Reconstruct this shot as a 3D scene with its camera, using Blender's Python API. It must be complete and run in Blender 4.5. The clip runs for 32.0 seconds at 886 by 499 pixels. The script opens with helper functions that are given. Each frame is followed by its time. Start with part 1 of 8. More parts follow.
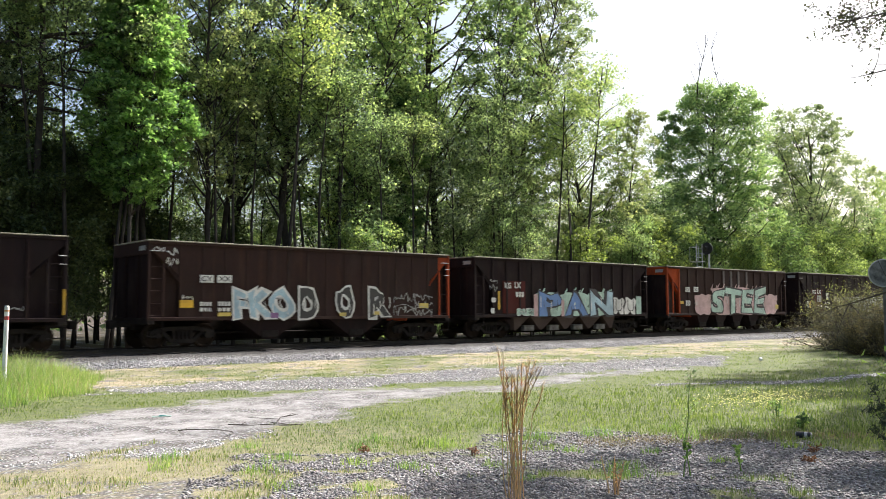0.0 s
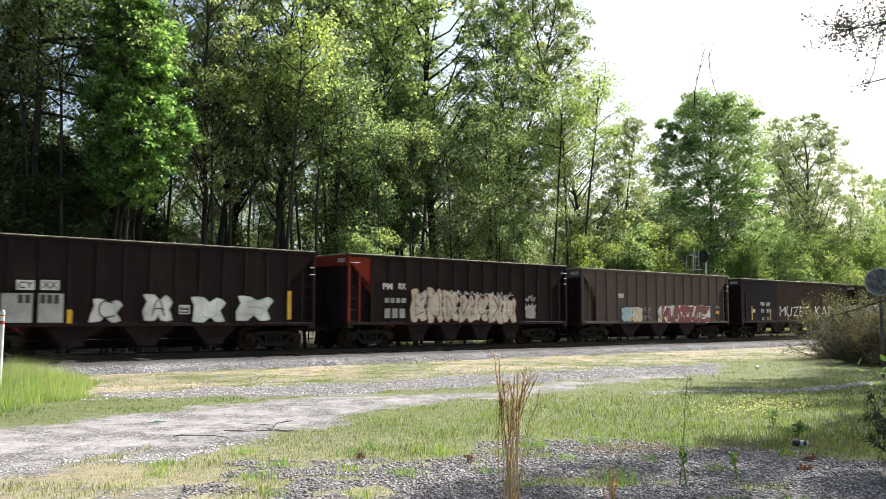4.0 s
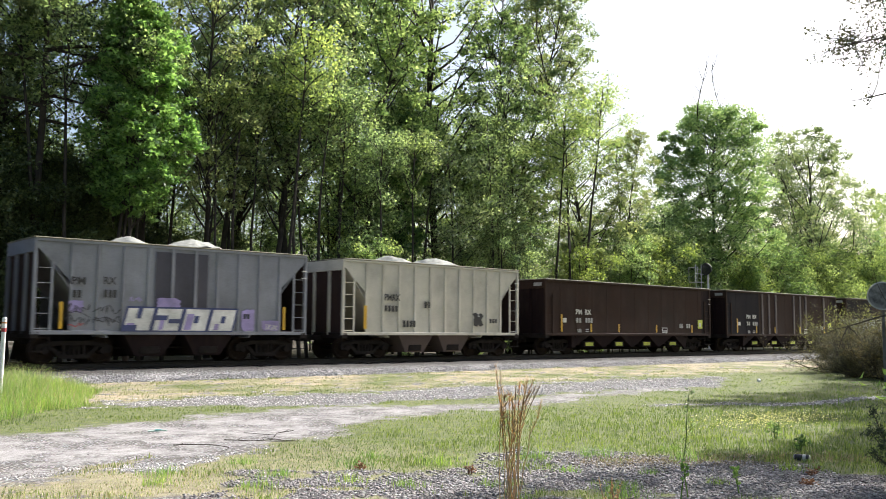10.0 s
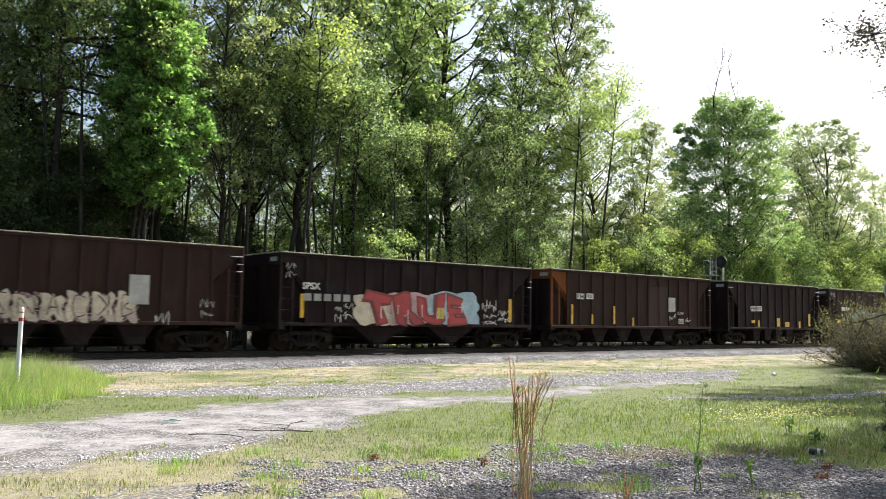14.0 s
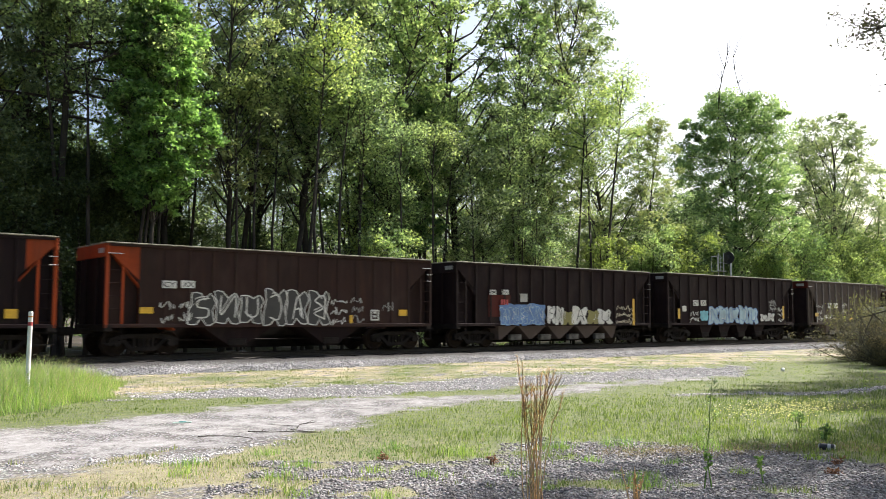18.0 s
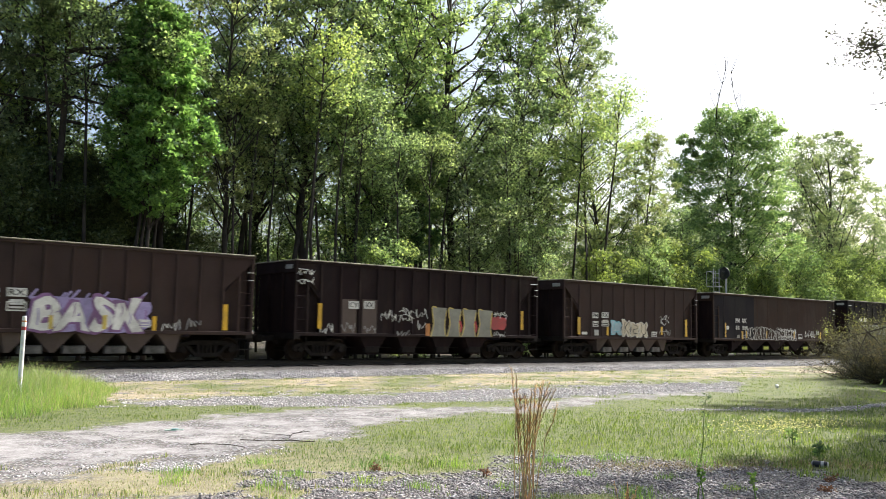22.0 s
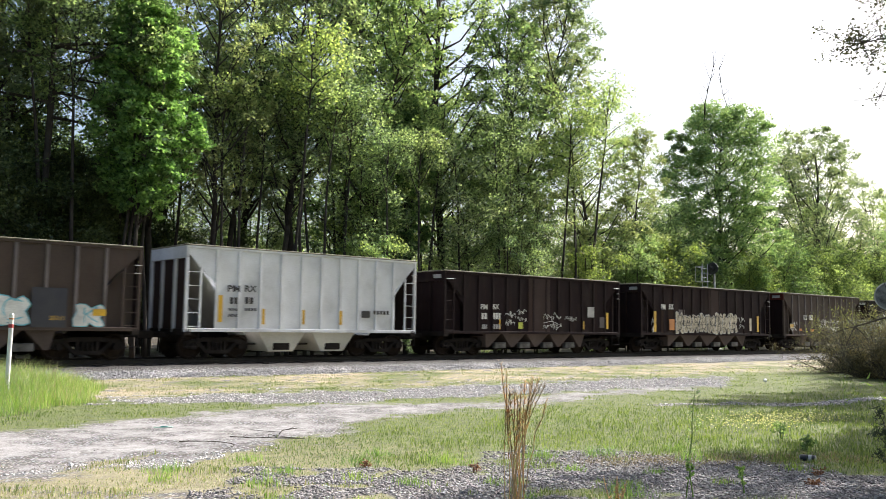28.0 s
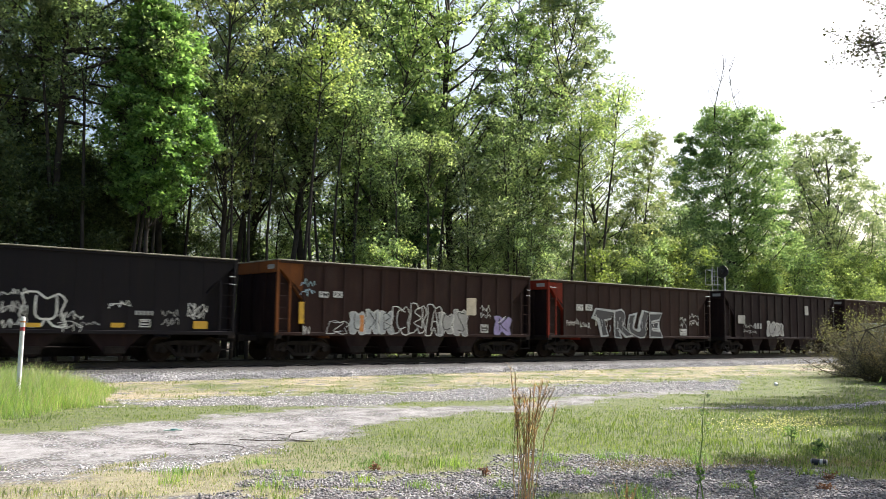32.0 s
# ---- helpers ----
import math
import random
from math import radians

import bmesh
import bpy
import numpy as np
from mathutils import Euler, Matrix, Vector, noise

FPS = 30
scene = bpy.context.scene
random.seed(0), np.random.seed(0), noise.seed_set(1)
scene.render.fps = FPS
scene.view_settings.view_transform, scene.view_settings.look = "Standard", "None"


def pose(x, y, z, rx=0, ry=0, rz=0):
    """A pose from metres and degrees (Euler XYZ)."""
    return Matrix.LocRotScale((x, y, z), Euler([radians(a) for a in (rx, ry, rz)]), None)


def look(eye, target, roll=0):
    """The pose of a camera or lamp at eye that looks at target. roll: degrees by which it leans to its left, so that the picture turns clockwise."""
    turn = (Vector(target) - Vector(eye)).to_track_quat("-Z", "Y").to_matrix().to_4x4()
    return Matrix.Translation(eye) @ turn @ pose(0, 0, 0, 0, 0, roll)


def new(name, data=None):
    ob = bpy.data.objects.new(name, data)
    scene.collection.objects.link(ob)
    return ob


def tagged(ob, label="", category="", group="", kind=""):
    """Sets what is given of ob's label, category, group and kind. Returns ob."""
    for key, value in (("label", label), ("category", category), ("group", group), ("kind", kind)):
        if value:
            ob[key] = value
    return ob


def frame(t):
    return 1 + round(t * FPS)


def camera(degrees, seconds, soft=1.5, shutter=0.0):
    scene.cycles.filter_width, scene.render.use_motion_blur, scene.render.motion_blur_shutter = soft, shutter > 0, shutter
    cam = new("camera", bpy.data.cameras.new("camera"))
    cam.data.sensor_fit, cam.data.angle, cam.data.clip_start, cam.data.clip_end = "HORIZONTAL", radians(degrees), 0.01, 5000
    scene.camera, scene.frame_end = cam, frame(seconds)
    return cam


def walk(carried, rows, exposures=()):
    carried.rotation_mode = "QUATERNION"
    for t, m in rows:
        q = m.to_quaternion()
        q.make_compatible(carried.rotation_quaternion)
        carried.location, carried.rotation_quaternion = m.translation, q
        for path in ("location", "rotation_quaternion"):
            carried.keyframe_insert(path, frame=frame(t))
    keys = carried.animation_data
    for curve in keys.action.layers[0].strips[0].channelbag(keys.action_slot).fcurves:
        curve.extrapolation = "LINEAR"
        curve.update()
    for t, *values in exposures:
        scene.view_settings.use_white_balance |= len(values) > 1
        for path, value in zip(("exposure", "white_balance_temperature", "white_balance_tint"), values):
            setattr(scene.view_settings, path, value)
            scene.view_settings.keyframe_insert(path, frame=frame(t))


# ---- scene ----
# ---------------------------------------------------------------- camera
# The track runs along +x; the eye stands 28 m from the side of the passing cars.
cam = camera(54.2, 32.0, soft=0.8, shutter=0.15)
walk(cam, [
    (0, pose(0, 0, 1.75, 94.04, 0.19, -40.45)), (0.5, pose(0, 0, 1.75, 94.09, -0.09, -40.43)), (1, pose(0, 0, 1.75, 94.18, -0.27, -40.43)),
    (1.5, pose(0, 0, 1.75, 94.27, -0.17, -40.49)), (2, pose(0, 0, 1.75, 94.36, -0.16, -40.57)), (2.5, pose(0, 0, 1.75, 94.42, -0.08, -40.63)),
    (3, pose(0, 0, 1.75, 94.46, -0.07, -40.65)), (3.5, pose(0, 0, 1.75, 94.46, -0.07, -40.66)), (5.5, pose(0, 0, 1.75, 94.64, -0.19, -40.72)),
    (6, pose(0, 0, 1.75, 94.74, -0.28, -40.75)), (6.5, pose(0, 0, 1.75, 94.84, -0.49, -40.78)), (7, pose(0, 0, 1.75, 94.91, -0.44, -40.79)),
    (7.5, pose(0, 0, 1.75, 94.94, -0.38, -40.77)), (8, pose(0, 0, 1.75, 94.96, -0.30, -40.73)), (8.5, pose(0, 0, 1.75, 94.97, -0.33, -40.74)),
    (9, pose(0, 0, 1.75, 95.06, -0.32, -40.71)), (9.5, pose(0, 0, 1.75, 95.15, -0.44, -40.65)), (10, pose(0, 0, 1.75, 95.18, -0.53, -40.56)),
    (10.5, pose(0, 0, 1.75, 95.16, -0.60, -40.50)), (11, pose(0, 0, 1.75, 95.16, -0.61, -40.51)), (11.5, pose(0, 0, 1.75, 95.15, -0.47, -40.50)),
    (12, pose(0, 0, 1.75, 95.13, -0.33, -40.47)), (12.5, pose(0, 0, 1.75, 94.98, -0.31, -40.29)), (13, pose(0, 0, 1.75, 94.81, -0.33, -40.05)),
    (13.5, pose(0, 0, 1.75, 94.67, -0.64, -39.83)), (14, pose(0, 0, 1.75, 94.63, -0.84, -39.67)), (14.5, pose(0, 0, 1.75, 94.64, -0.99, -39.67)),
    (16.5, pose(0, 0, 1.75, 94.50, -0.92, -39.35)), (17, pose(0, 0, 1.75, 94.52, -0.75, -39.23)), (17.5, pose(0, 0, 1.75, 94.55, -0.46, -39.14)),
    (18, pose(0, 0, 1.75, 94.58, -0.14, -39.17)), (18.5, pose(0, 0, 1.75, 94.57, 0.01, -39.30)), (19, pose(0, 0, 1.75, 94.60, -0.10, -39.36)),
    (19.5, pose(0, 0, 1.75, 94.75, -0.45, -39.41)), (20, pose(0, 0, 1.75, 94.95, -0.78, -39.39)), (20.5, pose(0, 0, 1.75, 95.02, -0.95, -39.32)),
    (21, pose(0, 0, 1.75, 95.15, -1.03, -39.36)), (21.5, pose(0, 0, 1.75, 95.21, -0.86, -39.42)), (22, pose(0, 0, 1.75, 95.31, -1.04, -39.51)),
    (22.5, pose(0, 0, 1.75, 95.42, -1.22, -39.60)), (23, pose(0, 0, 1.75, 95.45, -1.17, -39.64)), (23.5, pose(0, 0, 1.75, 95.46, -1.09, -39.63)),
    (24, pose(0, 0, 1.75, 95.43, -1.00, -39.56)), (24.5, pose(0, 0, 1.75, 95.42, -0.85, -39.52)), (25, pose(0, 0, 1.75, 95.37, -0.84, -39.58)),
    (25.5, pose(0, 0, 1.75, 95.23, -0.64, -39.96)), (27.5, pose(0, 0, 1.75, 94.99, -0.89, -40.35)), (28, pose(0, 0, 1.75, 95.06, -0.82, -40.19)),
    (28.5, pose(0, 0, 1.75, 95.13, -0.74, -40.09)), (29, pose(0, 0, 1.75, 95.13, -0.65, -40.01)), (29.5, pose(0, 0, 1.75, 95.14, -0.55, -39.92)),
    (30, pose(0, 0, 1.75, 95.28, -0.54, -39.79)), (30.5, pose(0, 0, 1.75, 95.37, -0.61, -39.71)), (31, pose(0, 0, 1.75, 95.40, -0.74, -39.65)),
    (31.5, pose(0, 0, 1.75, 95.36, -0.87, -39.61)), (32, pose(0, 0, 1.75, 95.26, -0.85, -39.58)),
])

# ---------------------------------------------------------------- world and sun
SUN_EL, SUN_AZ = 42.0, -2.0        # azimuth: degrees from +x towards +y
world = bpy.data.worlds.new("sky")
scene.world = world
world.use_nodes = True
wn = world.node_tree
sky = wn.nodes.new("ShaderNodeTexSky")
sky.sky_type, sky.sun_disc = "NISHITA", False
sky.sun_elevation, sky.sun_rotation = radians(SUN_EL), radians(90 - SUN_AZ)
sky.air_density, sky.dust_density, sky.ozone_density = 1.0, 4.2, 1.0
wn.links.new(sky.outputs[0], wn.nodes["Background"].inputs[0])
wn.nodes["Background"].inputs[1].default_value = 0.125
sun_data = bpy.data.lights.new("sun", "SUN")
sun_data.energy, sun_data.angle, sun_data.color = 6.0, radians(0.55), (1.0, 0.955, 0.915)
sun = new("sun", sun_data)
sun.matrix_basis = look((0, 0, 0), (-math.cos(radians(SUN_AZ)) * math.cos(radians(SUN_EL)),
                                   -math.sin(radians(SUN_AZ)) * math.cos(radians(SUN_EL)), -math.sin(radians(SUN_EL))))
scene.view_settings.exposure = 0.85


# ---------------------------------------------------------------- materials
def nodes_of(name):
    m = bpy.data.materials.new(name)
    m.use_nodes = True
    nt = m.node_tree
    return m, nt, nt.nodes["Principled BSDF"]


def put(nt, kind, **ins):
    n = nt.nodes.new(kind)
    for k, v in ins.items():
        n.inputs[k.replace("_", " ")].default_value = v
    return n


def noise_tex(nt, vec, scale, detail=4.0, rough=0.6):
    n = put(nt, "ShaderNodeTexNoise", Scale=scale, Detail=detail, Roughness=rough)
    nt.links.new(vec, n.inputs["Vector"])
    return n.outputs["Fac"]


def stretched(nt, vec, sx, sy, sz):
    n = nt.nodes.new("ShaderNodeMapping")
    n.inputs["Scale"].default_value = (sx, sy, sz)
    nt.links.new(vec, n.inputs["Vector"])
    return n.outputs["Vector"]


def ramp(nt, fac, stops):
    n = nt.nodes.new("ShaderNodeValToRGB")
    e = n.color_ramp.elements
    while len(e) < len(stops):
        e.new(0.5)
    for el, (p, c) in zip(e, stops):
        el.position, el.color = p, (*c, 1.0)
    nt.links.new(fac, n.inputs[0])
    return n.outputs[0]


def mixed(nt, fac, a, b, mode="MIX"):
    n = nt.nodes.new("ShaderNodeMix")
    n.data_type, n.blend_type = "RGBA", mode
    for sock, v in ((0, fac), (6, a), (7, b)):
        if isinstance(v, (int, float)):
            n.inputs[sock].default_value = v
        elif isinstance(v, tuple):
            n.inputs[sock].default_value = (*v, 1.0)
        else:
            nt.links.new(v, n.inputs[sock])
    return n.outputs[2]


def bump(nt, bsdf, height, strength, dist):
    n = put(nt, "ShaderNodeBump", Strength=strength, Distance=dist)
    nt.links.new(height, n.inputs["Height"])
    nt.links.new(n.outputs[0], bsdf.inputs["Normal"])


def coords(nt, kind="Object"):
    return nt.nodes.new("ShaderNodeTexCoord").outputs[kind]


def grainy(name, a, b, scale=3.0, rough=0.85, metal=0.0, fine=60.0, depth=0.004):
    """A plain weathered surface: two tones at a large scale, fine grain over them."""
    m, nt, s = nodes_of(name)
    v = coords(nt)
    big, small = noise_tex(nt, v, scale), noise_tex(nt, v, fine, 2.0)
    c = ramp(nt, big, [(0.3, a), (0.7, b)])
    c = mixed(nt, 0.35, c, ramp(nt, small, [(0.3, (0.35,) * 3), (0.7, (1.0,) * 3)]), "MULTIPLY")
    nt.links.new(c, s.inputs["Base Color"])
    s.inputs["Roughness"].default_value, s.inputs["Metallic"].default_value = rough, metal
    bump(nt, s, small, 0.5, depth)
    return m


def car_paint(name, base, rust=0.35, rust_col=(0.06, 0.028, 0.015), dust=0.24, dust_col=(0.085, 0.066, 0.056)):
    """Old railcar paint: blotches, vertical streaks of rust, dust, each car a little different."""
    m, nt, s = nodes_of(name)
    v = coords(nt)
    info = nt.nodes.new("ShaderNodeObjectInfo")
    off = nt.nodes.new("ShaderNodeVectorMath")
    off.operation = "ADD"
    nt.links.new(v, off.inputs[0])
    sc = nt.nodes.new("ShaderNodeMath")
    sc.operation = "MULTIPLY"
    sc.inputs[1].default_value = 53.0
    nt.links.new(info.outputs["Random"], sc.inputs[0])
    nt.links.new(sc.outputs[0], off.inputs[1])
    v = off.outputs[0]
    blot = noise_tex(nt, v, 0.55, 5.0)
    streak = noise_tex(nt, stretched(nt, v, 3.2, 3.2, 0.22), 1.6, 5.0, 0.65)
    fine = noise_tex(nt, v, 26.0, 3.0)
    c = mixed(nt, 0.6, base, ramp(nt, blot, [(0.30, (0.42,) * 3), (0.5, (0.9,) * 3), (0.70, (1.25,) * 3)]), "MULTIPLY")
    c = mixed(nt, ramp(nt, streak, [(0.52, (0.0,) * 3), (0.72, (rust,) * 3)]), c, rust_col)
    c = mixed(nt, ramp(nt, noise_tex(nt, stretched(nt, v, 1.0, 1.0, 0.5), 0.9, 4.0), [(0.5, (0.0,) * 3), (0.8, (dust,) * 3)]), c, dust_col)
    c = mixed(nt, 0.3, c, ramp(nt, fine, [(0.3, (0.5,) * 3), (0.65, (1.0,) * 3)]), "MULTIPLY")
    nt.links.new(c, s.inputs["Base Color"])
    nt.links.new(ramp(nt, blot, [(0.3, (0.7,) * 3), (0.7, (0.95,) * 3)]), s.inputs["Roughness"])
    s.inputs["Specular IOR Level"].default_value = 0.15
    bump(nt, s, fine, 0.25, 0.004)
    return m


def leafy(name, dark, light, translucent=0.5):
    """Leaves: each one its own tone, thin enough to glow when lit from behind."""
    m = bpy.data.materials.new(name)
    m.use_nodes = True
    nt = m.node_tree
    nt.nodes.remove(nt.nodes["Principled BSDF"])
    geo, info = nt.nodes.new("ShaderNodeNewGeometry"), nt.nodes.new("ShaderNodeObjectInfo")
    c = ramp(nt, geo.outputs["Random Per Island"], [(0.1, dark), (0.9, light)])
    tone = ramp(nt, info.outputs["Random"], [(0.0, (0.76, 0.86, 0.88)), (0.5, (1.0, 1.02, 0.95)), (1.0, (1.18, 1.12, 0.86))])
    c = mixed(nt, 1.0, c, tone, "MULTIPLY")
    big = noise_tex(nt, coords(nt), 0.35, 2.0)
    c = mixed(nt, 0.7, c, ramp(nt, big, [(0.35, (0.6, 0.68, 0.6)), (0.65, (1.1, 1.08, 0.95))]), "MULTIPLY")
    d, t = nt.nodes.new("ShaderNodeBsdfDiffuse"), nt.nodes.new("ShaderNodeBsdfTranslucent")
    g = put(nt, "ShaderNodeBsdfGlossy", Roughness=0.5)
    g.inputs["Color"].default_value = (0.8, 0.85, 0.8, 1)
    nt.links.new(c, d.inputs[0])
    nt.links.new(mixed(nt, 1.0, c, (2.0, 1.92, 1.38), "MULTIPLY"), t.inputs[0])
    m1, m2 = put(nt, "ShaderNodeMixShader", Fac=translucent), put(nt, "ShaderNodeMixShader", Fac=0.04)
    nt.links.new(d.outputs[0], m1.inputs[1]), nt.links.new(t.outputs[0], m1.inputs[2])
    nt.links.new(m1.outputs[0], m2.inputs[1]), nt.links.new(g.outputs[0], m2.inputs[2])
    nt.links.new(m2.outputs[0], nt.nodes["Material Output"].inputs[0])
    return m


M_BARK = grainy("bark", (0.02, 0.017, 0.014), (0.07, 0.058, 0.046), 2.0, 0.95, 0, 25.0, 0.02)
M_LEAF = leafy("leaves", (0.038, 0.064, 0.038), (0.34, 0.44, 0.22), 0.52)
M_LEAF_BRIGHT = leafy("spring_leaves", (0.088, 0.15, 0.065), (0.33, 0.42, 0.195), 0.54)
M_LEAF_PALE = leafy("pale_leaves", (0.09, 0.13, 0.08), (0.29, 0.345, 0.215), 0.52)
M_LEAF_SHRUB = leafy("shrub_leaves", (0.045, 0.042, 0.028), (0.14, 0.118, 0.066), 0.3)
M_LEAF_OLIVE = leafy("olive_leaves", (0.09, 0.10, 0.035), (0.22, 0.23, 0.075), 0.4)
M_NEEDLE = leafy("needles", (0.012, 0.022, 0.012), (0.03, 0.05, 0.025), 0.2)
M_NEEDLE_FAR = leafy("pine_needles", (0.035, 0.06, 0.03), (0.12, 0.155, 0.07), 0.4)
M_GRASS = leafy("grass", (0.068, 0.108, 0.028), (0.205, 0.262, 0.075), 0.4)
M_GRASS_TALL = leafy("tall_grass", (0.095, 0.18, 0.045), (0.28, 0.39, 0.12), 0.45)
M_STRAW = leafy("straw", (0.25, 0.21, 0.13), (0.50, 0.45, 0.31), 0.3)
M_REED = leafy("reed", (0.42, 0.28, 0.21), (0.76, 0.58, 0.46), 0.35)
M_LEAF_FRESH = leafy("fresh_leaves", (0.055, 0.105, 0.042), (0.265, 0.375, 0.145), 0.52)
M_LEAF_EDGE = leafy("thicket_leaves", (0.055, 0.09, 0.034), (0.25, 0.33, 0.115), 0.5)
M_LEAF_MAPLE = leafy("maple_leaves", (0.065, 0.135, 0.045), (0.25, 0.40, 0.135), 0.54)
# darker copy of the leaf colours: backlight on the hanging branch is painted in
M_LEAF_SHADE = leafy("backlit_leaves", (0.03, 0.035, 0.02), (0.08, 0.085, 0.045), 0.2)
M_STONE = grainy("stone", (0.22, 0.21, 0.21), (0.42, 0.40, 0.39), 4.0, 0.9, 0, 40.0, 0.006)
M_STEEL_DARK = grainy("grimy_steel", (0.010, 0.0085, 0.008), (0.026, 0.021, 0.019), 2.5, 0.85, 0.0, 45.0)
M_RUST = grainy("rusty_steel", (0.016, 0.011, 0.009), (0.036, 0.025, 0.019), 3.0, 0.9, 0.0, 45.0)
for grimy in (M_STEEL_DARK, M_RUST):
    grimy.node_tree.nodes["Principled BSDF"].inputs["Specular IOR Level"].default_value = 0.12
M_RAIL = grainy("rail_steel", (0.016, 0.012, 0.01), (0.04, 0.032, 0.027), 3.0, 0.7, 0.2, 45.0)
M_TIE = grainy("creosoted_wood", (0.02, 0.016, 0.013), (0.06, 0.048, 0.038), 3.0, 0.9, 0, 40.0)
M_WHITE = grainy("white_paint", (0.62, 0.62, 0.60), (0.80, 0.80, 0.78), 5.0, 0.6)
M_GALV = grainy("galvanised_steel", (0.30, 0.31, 0.32), (0.45, 0.46, 0.47), 4.0, 0.5, 0.5)


# ---------------------------------------------------------------- mesh helpers
def mesh_from(name, verts, faces, mats=()):
    me = bpy.data.meshes.new(name)
    me.from_pydata(verts, [], faces)
    for m in mats:
        me.materials.append(m)
    return me


def part(name, bm, material, parent, label=""):
    """Links a bmesh (or a ready mesh) as one object under its parent."""
    if isinstance(bm, bmesh.types.BMesh):
        me = bpy.data.meshes.new(name)
        bm.to_mesh(me)
        bm.free()
        me.materials.append(material)
    else:
        me = bm
    ob = new(name, me)
    ob.parent = parent
    return tagged(ob, label)


def box(bm, x0, x1, y0, y1, z0, z1, bevel=0.0):
    vs = [bm.verts.new((x, y, z)) for x in (x0, x1) for y in (y0, y1) for z in (z0, z1)]
    fs = [bm.faces.new([vs[i] for i in f]) for f in ((0, 1, 3, 2), (4, 6, 7, 5), (0, 4, 5, 1), (2, 3, 7, 6), (0, 2, 6, 4), (1, 5, 7, 3))]
    if bevel:
        es = list({e for f in fs for e in f.edges})
        bmesh.ops.bevel(bm, geom=es, offset=bevel, segments=1, affect="EDGES")
    return bm


def boxes(*specs, bevel=0.0):
    bm = bmesh.new()
    for s in specs:
        box(bm, *s, bevel=bevel)
    return bm


def prism(bm, outline, y0, y1):
    """A closed outline of (x, z) drawn out from y0 to y1."""
    a = [bm.verts.new((x, y0, z)) for x, z in outline]
    b = [bm.verts.new((x, y1, z)) for x, z in outline]
    n = len(a)
    bm.faces.new(a)
    bm.faces.new(b[::-1])
    for i in range(n):
        bm.faces.new((a[i], b[i], b[(i + 1) % n], a[(i + 1) % n]))
    return bm


def tube(bm, p, q, r0, r1=None, n=6):
    p, q, r1 = Vector(p), Vector(q), r0 if r1 is None else r1
    d = (q - p).normalized()
    u = d.orthogonal().normalized()
    w = d.cross(u)
    a, b = ([bm.verts.new(c + r * (math.cos(6.2832 * i / n) * u + math.sin(6.2832 * i / n) * w)) for i in range(n)] for c, r in ((p, r0), (q, r1)))
    for i in range(n):
        bm.faces.new((a[i], a[(i + 1) % n], b[(i + 1) % n], b[i]))
    bm.faces.new(a[::-1]), bm.faces.new(b)
    return bm

# ---------------------------------------------------------------- ground
TRACK_Y, RAIL_Z = 29.54, 0.50
PATCH = [(6.6, 19.3), (8.5, 20.0), (12.9, 18.9), (18.6, 19.5), (29.5, 18.3), (25.2, 15.3), (17.6, 15.9), (11.0, 16.6), (7.2, 18.2)]
ROAD = [(-40, 15.0), (3.7, 15.2), (6.1, 15.6), (10.5, 16.3), (14.6, 15.2), (20.5, 15.8), (24, 15.6), (13.6, 13.9), (10.3, 13.4), (7.5, 11.9), (4.6, 10.6), (2.8, 11.2), (-40, 11.0)]
GRAVEL = [(5.1, 9.2), (7.5, 7.9), (9.2, 8.5), (11.0, 6.0), (11.5, 4.4), (15, 2.0), (12, -12), (-4, -12), (2.8, 5.0), (4.3, 7.7)]
STREAK = [(17.0, 12.7), (19.0, 12.0), (20.3, 10.5), (24.9, 10.5), (25.2, 10.0), (20.2, 9.9), (18.6, 11.4), (17.0, 12.2)]


def edge_distance(poly, x, y):
    """Metres inside (+) or outside (-) of a closed plan outline, for arrays x, y."""
    d, inside = np.full(x.shape, 1e9), np.zeros(x.shape, bool)
    for (ax, ay), (bx, by) in zip(poly, poly[1:] + poly[:1]):
        ex, ey = bx - ax, by - ay
        t = np.clip(((x - ax) * ex + (y - ay) * ey) / (ex * ex + ey * ey), 0, 1)
        d = np.minimum(d, np.hypot(x - ax - t * ex, y - ay - t * ey))
        cross = (ay > y) != (by > y)
        inside ^= cross & (x < ax + (y - ay) / (ey if ey else 1e-9) * ex)
    return np.where(inside, d, -d)


def wobble(x, y, s, seed=0.0):
    """A smooth field of about -1..1."""
    return (np.sin(x * s + 1.3 * np.sin(y * s * 0.7 + seed)) + np.sin(y * s * 1.13 + 1.7 * np.sin(x * s * 0.6 + 2 * seed)) +
            np.sin((x + y) * s * 2.1 + seed) * 0.6 + np.sin((x - 1.4 * y) * s * 3.3 + seed) * 0.4) / 3.0


def smooth(d, w):
    return np.clip(d / w * 0.5 + 0.5, 0, 1)


